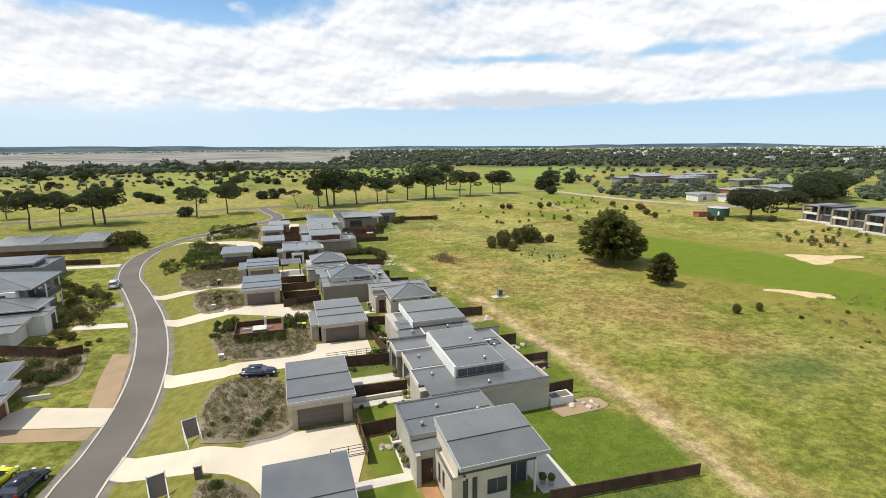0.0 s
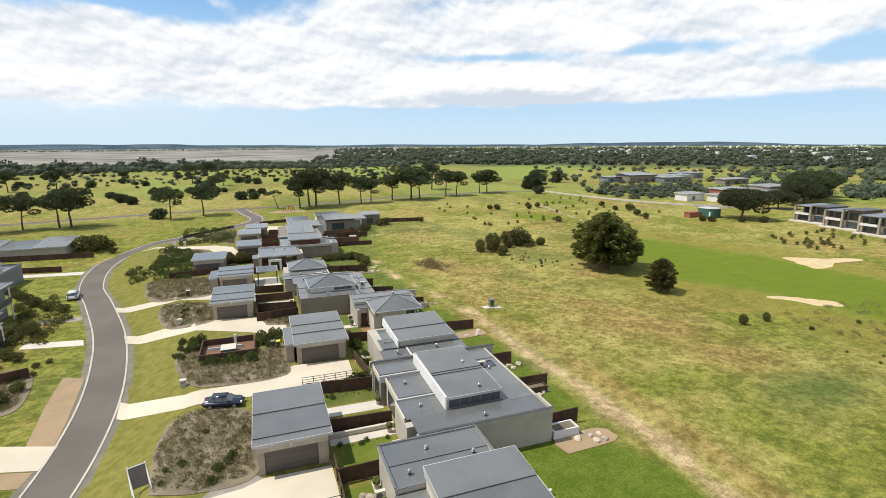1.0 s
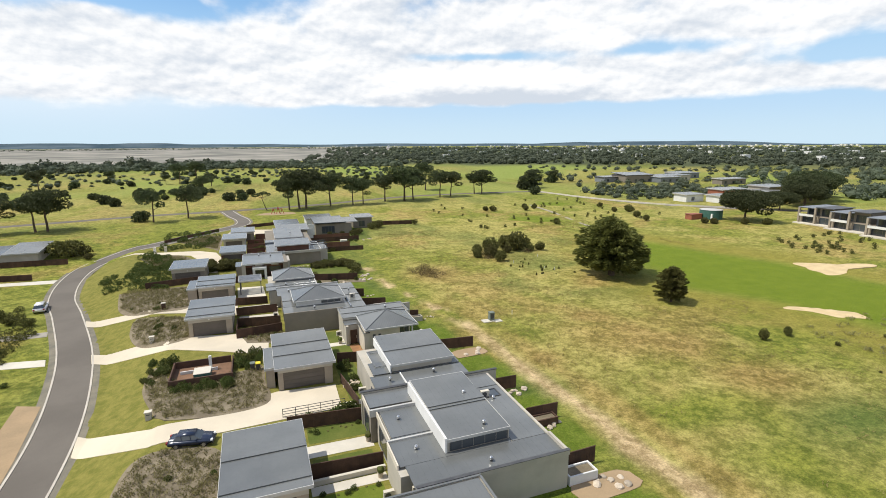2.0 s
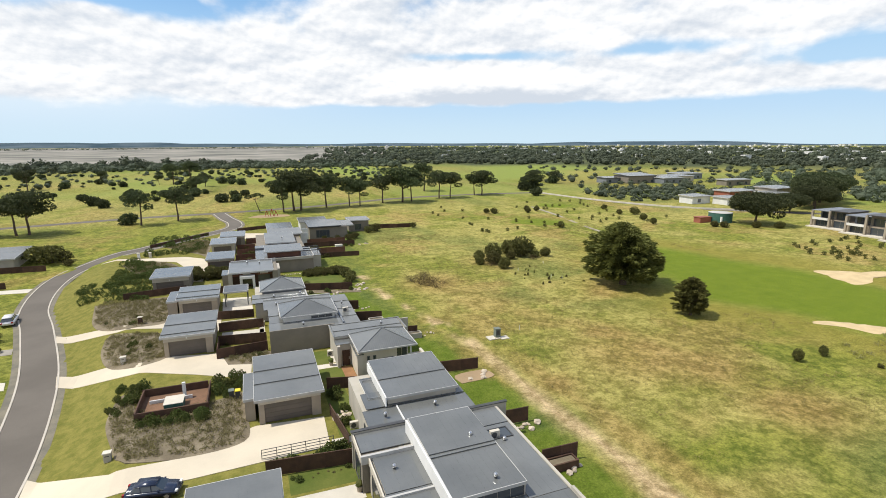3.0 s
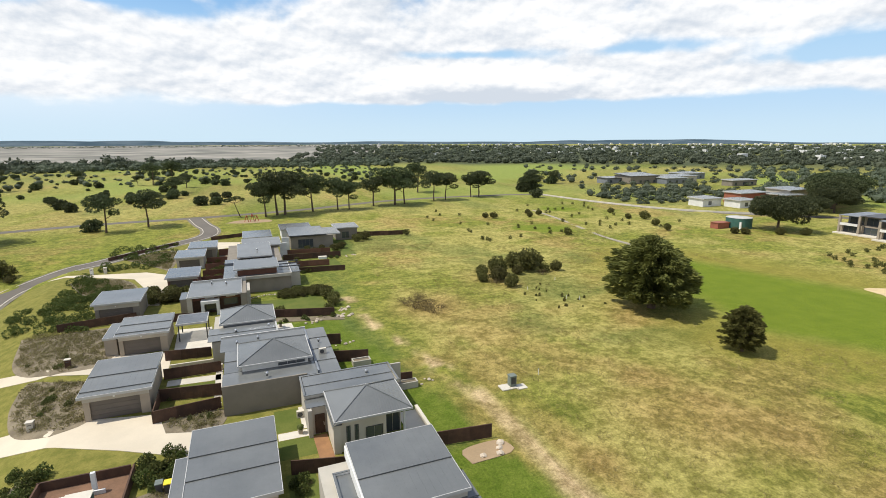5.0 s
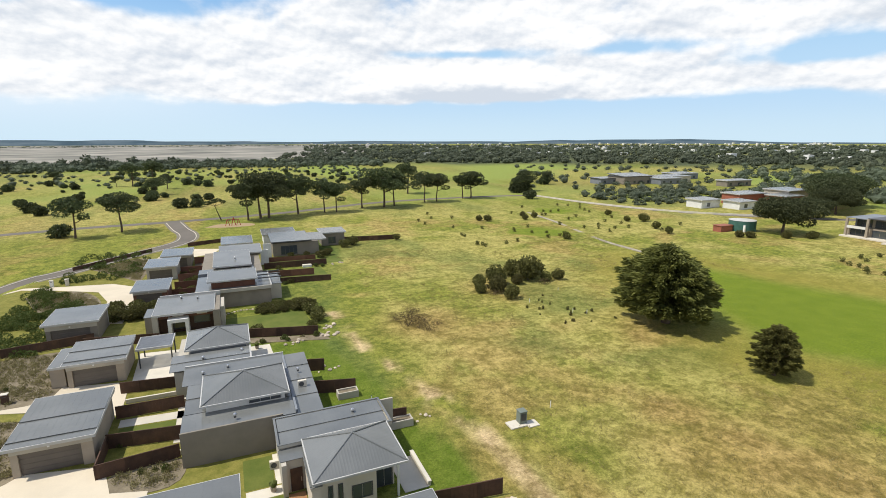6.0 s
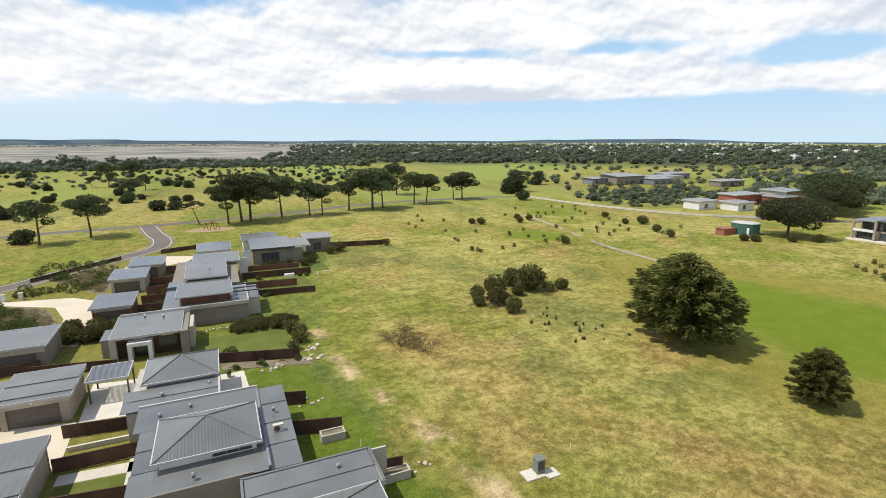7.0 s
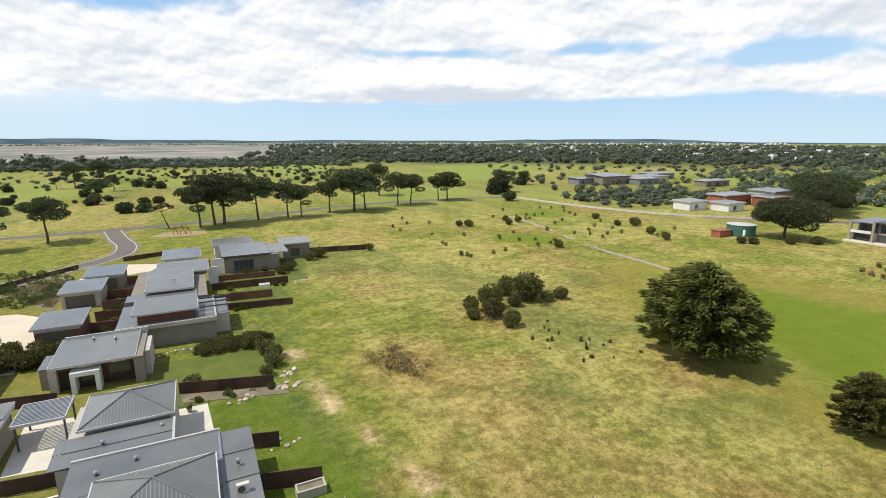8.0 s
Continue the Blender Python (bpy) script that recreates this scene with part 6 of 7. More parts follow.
def cloud_mesh(name, clumps, per_area, leaf, material, seed, droop=0.25, spread=0.8, floor=0.0, radial=0.0):
    """One crown mesh out of clumps (centre, radii)."""
    rng = np.random.RandomState(seed)
    V, F, off = [], [], 0
    for centre, radii in clumps:
        area = 4 * math.pi * ((radii[0] * radii[1]) ** 1.6 / 3 + 2 * (radii[0] * radii[2]) ** 1.6 / 3) ** (1 / 1.6)
        n = max(8, int(area * per_area))
        p, o = blob_points(rng, n, np.array(centre), radii)
        keep = p[:, 2] > floor
        if radial:
            away = p * np.array([1, 1, 0.12])
            o = o * 0.5 + radial * away / (np.linalg.norm(away, axis=1)[:, None] + 0.5)
        v, f = leaf_cloud(rng, p[keep], o[keep], leaf[0], leaf[1], droop, spread)
        V.append(v)
        F.append(f + off)
        off += len(v)
    return mesh_of(name, np.concatenate(V).tolist(), np.concatenate(F).tolist(), material)


def limbs(bm, rng, base, height, radius, tips, lean=0.0):
    """A tapered, slightly bent trunk with limbs to the given tips."""
    p, last = Vector(base), radius
    joints = [p.copy()]
    for k in range(4):
        q = p + Vector((rng.normal(0, 0.06) * height / 4 + lean * height / 4, rng.normal(0, 0.06) * height / 4, height / 4))
        tube(bm, p, q, last, last * 0.82, 8)
        p, last = q, last * 0.82
        joints.append(p.copy())
    for t in tips:
        t = Vector(t)
        s = min(joints[2:], key=lambda j: (j - t).length + (2 if j.z > t.z else 0))
        mid = s.lerp(t, 0.55) + Vector((0, 0, -0.15))
        tube(bm, s, mid, radius * 0.42, radius * 0.26, 6)
        tube(bm, mid, t, radius * 0.26, radius * 0.08, 5)


def tree(name, height, clumps, per_area, leaf, material, seed, label, category, group="", trunk_r=0.35, trunk_h=0.6, droop=0.25, spread=0.8, radial=0.0):
    rng = np.random.RandomState(seed)
    t = thing(name, 0, 0, 0, label, category, group)
    bm = bmesh.new()
    limbs(bm, rng, (0, 0, -0.1), height * trunk_h, trunk_r, [c for c, r in clumps][:16])
    part("trunk", bm, M_TRUNK, t, "grey-brown bark")
    ob = new("crown", cloud_mesh("crown", clumps, per_area, leaf, material, seed, droop, spread, 0.0, radial))
    ob.parent = t
    BASE[ob] = BASE[t]
    return t


# the cypresses: tiers of flat, tapering boughs that end in pointed sprays
def bough_tree(r, h, low, boughs, per, leaf, seed, label, trunk_r, lean, shoulder):
    rng = np.random.RandomState(seed)
    t = thing("cypress_tree", 0, 0, 0, label, "tree")
    V, F, off, tips = [], [], 0, []
    for k in range(boughs):
        inner = 0.62 if k % 4 == 3 else 1.0
        ang = k * 2.39996 + rng.uniform(-0.25, 0.25)
        away = max(0.0, math.cos(ang - lean))
        z = low + (h - low) * ((k + 0.5) / boughs) ** 0.92
        rel = (z - low) / (h * (1 - shoulder * away ** 1.5) - low)
        if rel >= 1:
            continue
        swell = 0.90 + 0.07 * math.sin(3 * ang + 1.1) + 0.06 * math.sin(5 * ang + z)
        reach = max(0.10 * r, r * math.sqrt(1 - rel ** 2.8) * (0.84 + 0.16 * min(1, rel * 5))) * swell * rng.uniform(0.84, 1.10) * inner
        n = int(per * (0.25 + 0.75 * reach / r))
        s = 1 - (1 - 0.30) * rng.rand(n) ** 1.25
        out = np.array([math.cos(ang), math.sin(ang), 0.0])
        across = np.array([-math.sin(ang), math.cos(ang), 0.0])
        wide = r * (0.03 + 0.30 * (1 - s) ** 0.8)
        root = z - 0.12 * reach - 0.02 * r
        off_side = rng.uniform(-1, 1, n) * wide
        height = root + (z - root) * s + 0.06 * r * np.sin(s * 3.0) + rng.normal(0, 0.028 * r, n) - 0.35 * np.abs(off_side)
        p = out * (reach * s)[:, None] + across * off_side[:, None]
        p[:, 2] = np.maximum(height, 0.25)
        o = out + across * (off_side / (wide + 1e-6) * 0.55)[:, None] + np.array([0, 0, 0.26])
        v, f = leaf_cloud(rng, p, o, leaf[0], leaf[1], 0.0, 0.30)
        V.append(v)
        F.append(f + off)
        off += len(v)
        if k % 6 == 0 and inner == 1.0:
            tips.append(tuple(out * reach * 0.75 + np.array([0, 0, root + (z - root) * 0.7])))
    bm = bmesh.new()
    limbs(bm, rng, (0, 0, -0.1), h * 0.8, trunk_r, tips[:26])
    part("trunk", bm, M_TRUNK, t, "grey-brown bark")
    ob = new("crown", mesh_of("crown", np.concatenate(V).tolist(), np.concatenate(F).tolist(), M_CYPRESS))
    ob.parent = t
    return t


big_tree = bough_tree(8.4, 12.6, 2.1, 300, 130, (1.15, 0.34), 3, "great dark green cypress with drooping layered boughs", 0.75, -0.64, 0.13)
big_tree.matrix_basis = pose(76.6, 101.6, 0)
small_tree = bough_tree(3.2, 6.5, 0.8, 190, 80, (0.55, 0.17), 9, "young rounded dark green cypress on the fairway edge", 0.25, 0.0, 0.0)
small_tree.matrix_basis = pose(74.3, 81.9, 0)


# old pines along the cross road: tall bare trunks under wide dark crowns
def pine_clumps(seed, h, r, n=11):
    rng = np.random.RandomState(seed)
    out = []
    for k in range(n):
        ang, rr = k * 2.4 + rng.uniform(-0.4, 0.4), r * math.sqrt((k + 0.3) / n) * rng.uniform(0.75, 1.0)
        low = 0.36 if k % 3 == 1 else 0.55
        z = h * (low + (0.93 - low) * rng.rand() ** 0.6) - 0.12 * h * (rr / r) ** 2
        s = r * rng.uniform(0.24, 0.40)
        out.append(((rr * math.cos(ang), rr * math.sin(ang), z), (s * 1.3, s * 1.3, s * 0.60)))
    return out


PINES = []
for k, (h, r) in enumerate(((13, 5.2), (14, 5.6), (13, 4.6), (12, 5.8), (12, 4.4))):
    t = tree("pine_tree", h, pine_clumps(20 + k, h, r, 20), 5.5, (0.70, 0.32), M_PINE, 20 + k, "old dark pine with bare trunk and spreading crown", "tree", "pines along the road", 0.34, 0.72, 0.0, 0.9)
    PINES.append(t)
ROADSIDE = [(-85.2, 214, 14.3), (-77.3, 218, 13), (-66.5, 218, 14), (-63.4, 219, 15), (-33, 228, 13), (-21.8, 235, 12.2), (17.6, 244.4, 16.6), (22.2, 247.4, 15.4), (25.2, 248, 15), (37, 253.5, 14.8), (47.8, 254.6, 12.8), (52.6, 254, 13.6), (65.4, 261.6, 13.4), (75.4, 261, 14.8), (80.8, 263, 14), (98.4, 270.4, 13.6), (104.8, 270.8, 15.6), (122, 277.4, 11.6), (126.8, 277.7, 11.6), (104, 312, 16)]
COURSE = [(-106, 248, 9), (-148, 396, 15), (-127, 411, 13), (-118, 240, 12), (-47, 429, 14), (-39, 466, 14), (-56, 429, 8), (-24, 400, 9), (-26, 362, 8), (-136, 300, 11), (-160, 330, 13), (-100, 470, 10), (209, 331, 9), (172, 298, 10), (162, 291, 8)]
rng = random.Random(4)
for k, (x, y, h) in enumerate(ROADSIDE + COURSE):
    t = PINES[k % 5]
    s = h / (13, 14, 13, 12, 12)[k % 5]
    m = pose(x, y, 0, 0, 0, rng.uniform(0, 360)) @ Matrix.Diagonal((s * rng.uniform(0.95, 1.12), s * rng.uniform(0.95, 1.12), s, 1))
    if k < 5:
        t.matrix_basis = m
    else:
        copy_thing(t, m)


# a stunted pine that leans over the play ground
def leaning_pine(x, y):
    t = thing("pine_tree", 0, 0, 0, "small stunted pine leaning to one side", "tree", "pines along the road")
    rr = np.random.RandomState(77)
    bm = bmesh.new()
    limbs(bm, rr, (0, 0, -0.1), 5.6, 0.24, [(-4.2, 0.3, 6.6), (-2.4, -0.8, 7.2), (-0.8, 0.4, 7.6), (1.2, 0.6, 6.8)], -0.32)
    part("trunk", bm, M_TRUNK, t, "grey-brown bark")
    clumps = [((-4.4, 0.3, 6.7), (1.7, 1.4, 0.6)), ((-2.6, -0.8, 7.3), (1.6, 1.4, 0.6)), ((-0.8, 0.4, 7.7), (1.5, 1.3, 0.6)), ((1.1, 0.6, 6.9), (1.0, 1.0, 0.5))]
    ob = new("crown", cloud_mesh("crown", clumps, 14, (0.6, 0.28), M_PINE, 77, 0.0, 0.9))
    ob.parent = t
    t.matrix_basis = pose(x, y, 0)


leaning_pine(8.2, 248.4)

# the spreading pine group behind the tank
spread_pine = tree("pine_tree", 11, pine_clumps(41, 11.5, 9.4, 40), 4.2, (0.75, 0.40), M_PINE, 41, "very wide spreading dark pine", "tree", "pines beyond the fairway", 0.6, 0.62, 0.0, 0.9)
spread_pine.matrix_basis = pose(173, 146.5, 0) @ Matrix.Diagonal((0.86, 0.86, 0.95, 1))
for x, y, s in ((214, 163, 0.7), (234, 166, 0.9), (246, 174, 1.2), (262, 182, 1.25), (280, 194, 1.2)):
    copy_thing(spread_pine, pose(x, y, 0, 0, 0, x * 7) @ Matrix.Diagonal((s, s, s, 1)))


# shrubs
def shrub_clumps(seed, r, h, n=6):
    rng = np.random.RandomState(seed)
    out = [((0, 0, h * 0.5), (r * 0.75, r * 0.75, h * 0.5))]
    for k in range(n):
        ang = k * 2.4
        out.append(((r * 0.5 * math.cos(ang), r * 0.5 * math.sin(ang), h * rng.uniform(0.3, 0.65)), (r * rng.uniform(0.4, 0.6), r * rng.uniform(0.4, 0.6), h * rng.uniform(0.25, 0.4))))
    return out


def shrub(name, r, h, material, seed, label, group, per_area=16, leaf=(0.34, 0.2)):
    rng_ = np.random.RandomState(seed)
    t = thing(name, 0, 0, 0, label, "shrub", group)
    bm = bmesh.new()
    for k in range(4):
        a = k * 1.7
        tube(bm, (0.05 * math.cos(a), 0.05 * math.sin(a), -0.05), (r * 0.4 * math.cos(a), r * 0.4 * math.sin(a), h * 0.6), 0.05, 0.02, 5)
    part("stem", bm, M_TRUNK, t)
    ob = new("foliage", cloud_mesh("foliage", shrub_clumps(seed, r, h), per_area, leaf, material, seed, 0.0, 0.9, 0.02))
    ob.parent = t
    return t


SHRUBS = {
    "field": shrub("bush", 1.9, 2.6, M_BUSH, 51, "dense olive-green native bush in the field", "bushes in the field", 14, (0.42, 0.22)),
    "far": shrub("bush", 2.3, 2.8, M_PINE, 52, "dark round bush on the golf course", "bushes on the golf course", 5, (0.8, 0.5)),
    "dry": shrub("bush", 1.6, 1.7, M_DRYBUSH, 53, "thin brown dry bush in the grass", "dry bushes in the field", 5, (0.5, 0.06)),
    "small": shrub("bush", 0.5, 0.9, M_BUSH, 54, "small dark bush in the grass", "small bushes in the field", 40, (0.22, 0.1)),
    "low": shrub("garden_shrub", 0.7, 0.7, M_SCRUB, 57, "low grey-green native garden shrub", "garden shrubs", 40, (0.22, 0.08)),
    "hedge": shrub("garden_shrub", 0.8, 1.1, M_HEDGE, 55, "leafy green garden shrub", "garden shrubs", 34, (0.22, 0.13)),
    "dark": shrub("garden_shrub", 1.2, 1.6, M_BUSH, 56, "dark green garden shrub", "garden shrubs", 24, (0.28, 0.16)),
}
USED = set()


def plant(kind, x, y, s=1.0, sz=None):
    x, y = settle(x, y)
    low = float(fall(x, y))
    m = pose(x, y, -low, 0, 0, (x * 37 + y * 53) % 360) @ Matrix.Diagonal((s, s, sz or s, 1)) @ Matrix.Scale(1 + low / 29.16, 4)
    if kind in USED:
        return copy_thing(SHRUBS[kind], m)
    USED.add(kind)
    SHRUBS[kind].matrix_basis = m


for x, y, s in ((60.2, 130.0, 1.5), (58.4, 134.0, 1.0), (62.4, 134.4, 1.55), (70.6, 135.0, 1.9), (74.2, 138.0, 1.35), (69.0, 139.4, 1.3), (60.6, 125.0, 1.0), (76.4, 132.6, 0.9), (73.4, 132.4, 0.8), (57.0, 130.4, 0.75), (66.6, 133.0, 0.8)):
    plant("field", x, y, s * 0.76, s * 0.86)
for x, y, s in ((40.6, 116.4, 1.0), (38.6, 119.6, 1.2), (40.0, 122.4, 1.1), (43.0, 118.0, 0.6), (39.8, 118.0, 0.9), (41.6, 120.4, 0.9), (37.6, 122.6, 0.9), (41.0, 124.6, 0.8), (58.8, 128.4, 0.8), (71.4, 130.6, 0.9), (64.0, 129, 0.5)):
    plant("dry", x, y, s * 1.05, s * 0.95)
rng = random.Random(7)
for x, y, s in ((73.3, 63.5, 0.9), (78.2, 63.3, 0.75), (105.5, 168, 1.6), (99.5, 205, 2.6), (97, 207, 1.6), (117.5, 210, 2.0), (120, 206, 1.6), (114, 203, 1.6), (155, 150, 2.4), (157, 147.8, 2.4), (166, 143, 2.6), (172.5, 139.5, 2.6), (141, 163, 1.6), (144, 171, 2.6), (151.5, 183.5, 3.2), (146, 186, 1.5), (150, 200, 1.6)):
    plant("field", x, y, s * 0.42 if s < 2 else s * 0.30, s * 0.62 if s < 1 else None)
for _ in range(18):
    plant("small", rng.uniform(60, 71), rng.uniform(108, 125), rng.uniform(0.4, 0.9), rng.uniform(0.6, 1.5))
for _ in range(40):
    x = rng.uniform(76, 118)
    plant("small", x, rng.uniform(40, 62) - (x - 76) * 0.15, rng.uniform(0.5, 1.2))
# bushes scattered over the golf course
for x, y, s in ((-74, 321, 1.2), (-63, 295, 1.35), (-56, 283, 1.2), (-21, 324, 1.2), (-6, 287, 1.25), (0.4, 287, 1.1), (-55, 338, 1.0), (-106, 409, 1.3), (-73, 410, 1.1), (1.7, 398, 1.3), (-4.6, 407, 1.2), (-11, 417, 1.3), (-23, 338, 1.1), (-22.7, 321, 0.8), (-17, 337, 0.8), (-33.6, 226, 1.2), (151.6, 257, 1.3), (170, 292, 1.6), (160, 285, 1.6), (206, 325, 1.6)):
    plant("far", x, y, s)
for _ in range(120):
    x, y = rng.uniform(-200, 110), rng.uniform(300, 560)
    if abs(y - (239 + max(0, x) * 0.33)) > 12:
        plant("far", x, y, rng.uniform(0.4, 1.15))
# gardens
for _ in range(24):
    plant("hedge", rng.uniform(-8.2, -0.4), rng.uniform(76.2, 78.0), rng.uniform(0.55, 1.0))
for x, y, s in ((-8.6, 82, 1.2), (-9.0, 84, 1.3), (-8.2, 85.6, 1.1), (0.8, 82.6, 1.2), (1.6, 84.0, 1.1), (0.6, 85.4, 1.2), (2.6, 84.8, 0.9), (13.6, 76.4, 0.9), (14.0, 73.6, 0.8), (-29.5, 70.5, 1.3), (-28.2, 72.2, 1.2), (-31.5, 71.4, 1.2), (-30.8, 60.6, 1.0), (-32.4, 76.0, 1.2)):
    plant("hedge", x, y, s)
mass = []
for n, x0, x1, y0, y1, r0, r1 in ((210, -24, -9, 137, 162, 0.4, 1.05), (70, -20, -5, 166, 194, 0.4, 1.0), (90, -28, -14.5, 123.5, 139, 0.35, 0.95)):
    for _ in range(n):
        x, y = rng.uniform(x0, x1), rng.uniform(y0, y1)
        if y1 == 162 and (x + 0.62 * (y - 137) > -7 or x < -22 - (y - 150) * 0.5 and y > 150):
            continue
        r = rng.uniform(r0, r1)
        x, y = settle(x, y)
        mass.append(((x, y, r * 0.55 - float(fall(x, y))), (r, r * rng.uniform(0.8, 1.2), r * rng.uniform(0.6, 0.9))))
shrubbery = cloud_mesh("shrubbery", mass, 26, (0.3, 0.16), M_HEDGE, 61, 0.0, 0.9, -4.0)
tagged(new("shrubbery", shrubbery), "massed olive and dark green garden shrubs", "shrubs", "", "stuff")
for _ in range(26):
    plant("dark", rng.uniform(-8, 1.4), rng.uniform(137.6, 144.6), rng.uniform(0.8, 1.5))
for k in range(12):
    plant("dark", 18.5 + k * 0.75, 137.2 + math.sin(k) * 0.6, rng.uniform(0.5, 0.9))
for x, y, s in ((26.2, 129.4, 1.15), (25.4, 131.6, 1.2), (24.2, 134.2, 1.2), (16.5, 125.4, 0.9), (24.6, 124.6, 0.8), (25.8, 127, 1.1), (34, 172, 1.2), (36, 174, 1.2), (44.6, 184, 1.6), (42, 182, 1.4), (58.3, 186.8, 1.1), (-33, 95, 0.9), (-34.5, 97, 1.0), (-32.6, 107, 0.9), (-36, 109, 0.9), (-39, 112.5, 1.1), (-41, 116, 1.0), (-43, 118.5, 1.1), (-45, 121, 1.1), (-31.4, 85.0, 0.8), (-33.0, 86.2, 0.9), (-33.6, 83.4, 0.8), (-34.2, 80.8, 0.8), (-41, 166.5, 2.8), (-44, 168, 2.6), (-38.4, 167, 1.7), (-36.4, 161, 1.0)):
    plant("dark", x, y, s)
mass = []
for _ in range(110):
    r = rng.uniform(0.35, 0.95)
    y = rng.uniform(93, 120)
    x, y = sunk(rng.uniform(-37, -30) - max(0, y - 104) * 0.45, y)
    mass.append(((x, y, r * 0.5 - float(fall(x, y))), (r, r, r * 0.7)))
tagged(new("shrubbery", cloud_mesh("shrubbery", mass, 22, (0.3, 0.16), M_BUSH, 62, 0.0, 0.9, -4.0)), "low dark shrubs in a roadside garden", "shrubs", "", "stuff")

# shrubs round the sunken courtyard and in the mulched beds
for _ in range(12):
    plant("hedge", rng.uniform(-11.2, -9.2), rng.uniform(78.5, 86), rng.uniform(0.5, 0.9))
for _ in range(14):
    plant("hedge", rng.uniform(0.4, 4.0), rng.uniform(81.2, 87), rng.uniform(0.45, 0.9))
for pts, _m in BEDS[:5]:
    bx, by = [q[0] for q in pts], [q[1] for q in pts]
    for _ in range(34):
        x, y = rng.uniform(min(bx), max(bx)), rng.uniform(min(by), max(by))
        if inside(np.array([x]), np.array([y]), pts)[0] > 0.7:
            plant("low" if rng.random() < 0.7 else "hedge", x, y, rng.uniform(0.35, 0.75))
for _ in range(22):
    plant("dark" if rng.random() < 0.4 else "hedge", rng.uniform(-37.7, -27.1), rng.uniform(70.7, 83.9), rng.uniform(0.35, 0.8))
# planter strip behind the railing and hedges along the courtyard fences
for x0, x1, y, n, s in ((5.7, 12.5, 64.9, 18, 1.1), (7.2, 12.3, 52.1, 9, 0.35), (7.2, 12.3, 47.2, 7, 0.35), (7.2, 12.5, 62.6, 8, 0.4), (12.6, 14.8, 70.5, 5, 0.8), (12.7, 14.6, 77.6, 5, 0.9), (1.0, 6.0, 98.2, 7, 0.5), (1.8, 6.8, 92.6, 7, 0.5)):
    for k in range(n):
        plant("low" if rng.random() < 0.5 else "hedge", x0 + (x1 - x0) * (k + rng.random()) / n, y + rng.uniform(-0.35, 0.35), s * rng.uniform(0.7, 1.3))
# courtyards of the far houses
for _ in range(34):
    plant("hedge" if rng.random() < 0.6 else "dark", rng.uniform(3.6, 7.4), rng.uniform(138.8, 171), rng.uniform(0.45, 0.95))
for _ in range(16):
    plant("dark" if rng.random() < 0.5 else "hedge", rng.uniform(22.5, 33), rng.choice((151.4, 158.2, 163.4, 172.4, 175.2)) + rng.uniform(-0.5, 0.5), rng.uniform(0.4, 0.9))
for _ in range(14):
    plant("hedge" if rng.random() < 0.5 else "low", rng.uniform(15.6, 25.0), 122.0 - rng.uniform(0, 1.4), rng.uniform(0.4, 0.8))
# the hedge between the two back lawns, seen end on
for k in range(16):
    plant("dark" if k % 3 else "hedge", 17.0 + k * 0.55, 134.8 + math.sin(k * 2.1) * 0.8, rng.uniform(0.5, 0.9))


# ---- ground cover ----
def scatter(name, spots, leaf, count, material, label, category, seed, height=0.3):
    """Many low tufts as one piece of ground cover."""
    r_ = np.random.RandomState(seed)
    pts = np.repeat(np.array([(x, y, 0.08 - float(fall(x, y))) for x, y in spots]), count, 0)
    pts = pts + np.stack([r_.normal(0, leaf[0] * 0.6, len(pts)), r_.normal(0, leaf[0] * 0.6, len(pts)), r_.uniform(0, height, len(pts))], 1)
    o = r_.normal(0, 0.5, pts.shape)
    o[:, 2] = 0.8
    v, f = leaf_cloud(r_, pts, o, leaf[0], leaf[1], 0.0, 0.5)
    return tagged(new(name, mesh_of(name, v.tolist(), f.tolist(), material)), label, category, "", "stuff")


r_ = np.random.RandomState(88)
spots = []
for pts in [settled(p) for p, _m in BEDS]:
    q = np.array(pts)
    lo, hi = q.min(0), q.max(0)
    n = int((hi[0] - lo[0]) * (hi[1] - lo[1]) * 5.6)
    xs, ys = r_.uniform(lo[0], hi[0], n), r_.uniform(lo[1], hi[1], n)
    ok = inside(xs, ys, pts) > 0.3
    spots += list(zip(xs[ok], ys[ok]))
scatter("garden_scrub", spots, (0.26, 0.08), 15, M_SCRUB, "low grey-green and brown native ground cover", "ground cover", 5, 0.35)
xs, ys = r_.uniform(36, 120, 9000), r_.uniform(24, 170, 9000)
ok = (inside(xs, ys, FAIRWAY) < -1.5) & (line_distance(xs, ys, TRACK) > 1.6) & (rough_noise(xs, ys, 9.0, 91) > 0.45)
spots = [(rng.uniform(70, 160), rng.uniform(165, 235)) for _ in range(60)] + [(rng.uniform(140, 176), rng.uniform(96, 118)) for _ in range(42)]
scatter("low_bushes", spots, (0.45, 0.24), 70, M_BUSH, "low dark bushes dotted over the far rough", "bushes", 15, 1.0)
spots = [(rng.uniform(80, 132), rng.uniform(44, 64)) for _ in range(120)]
scatter("reed_tufts", spots, (0.5, 0.09), 30, M_SCRUB, "dark tufts of reedy grass by the fairway", "grass", 16, 0.4)
scatter("grass_tufts", list(zip(xs[ok], ys[ok])), (0.42, 0.05), 9, M_STRAW, "tussocks of dry straw-coloured grass", "grass", 6, 0.2)


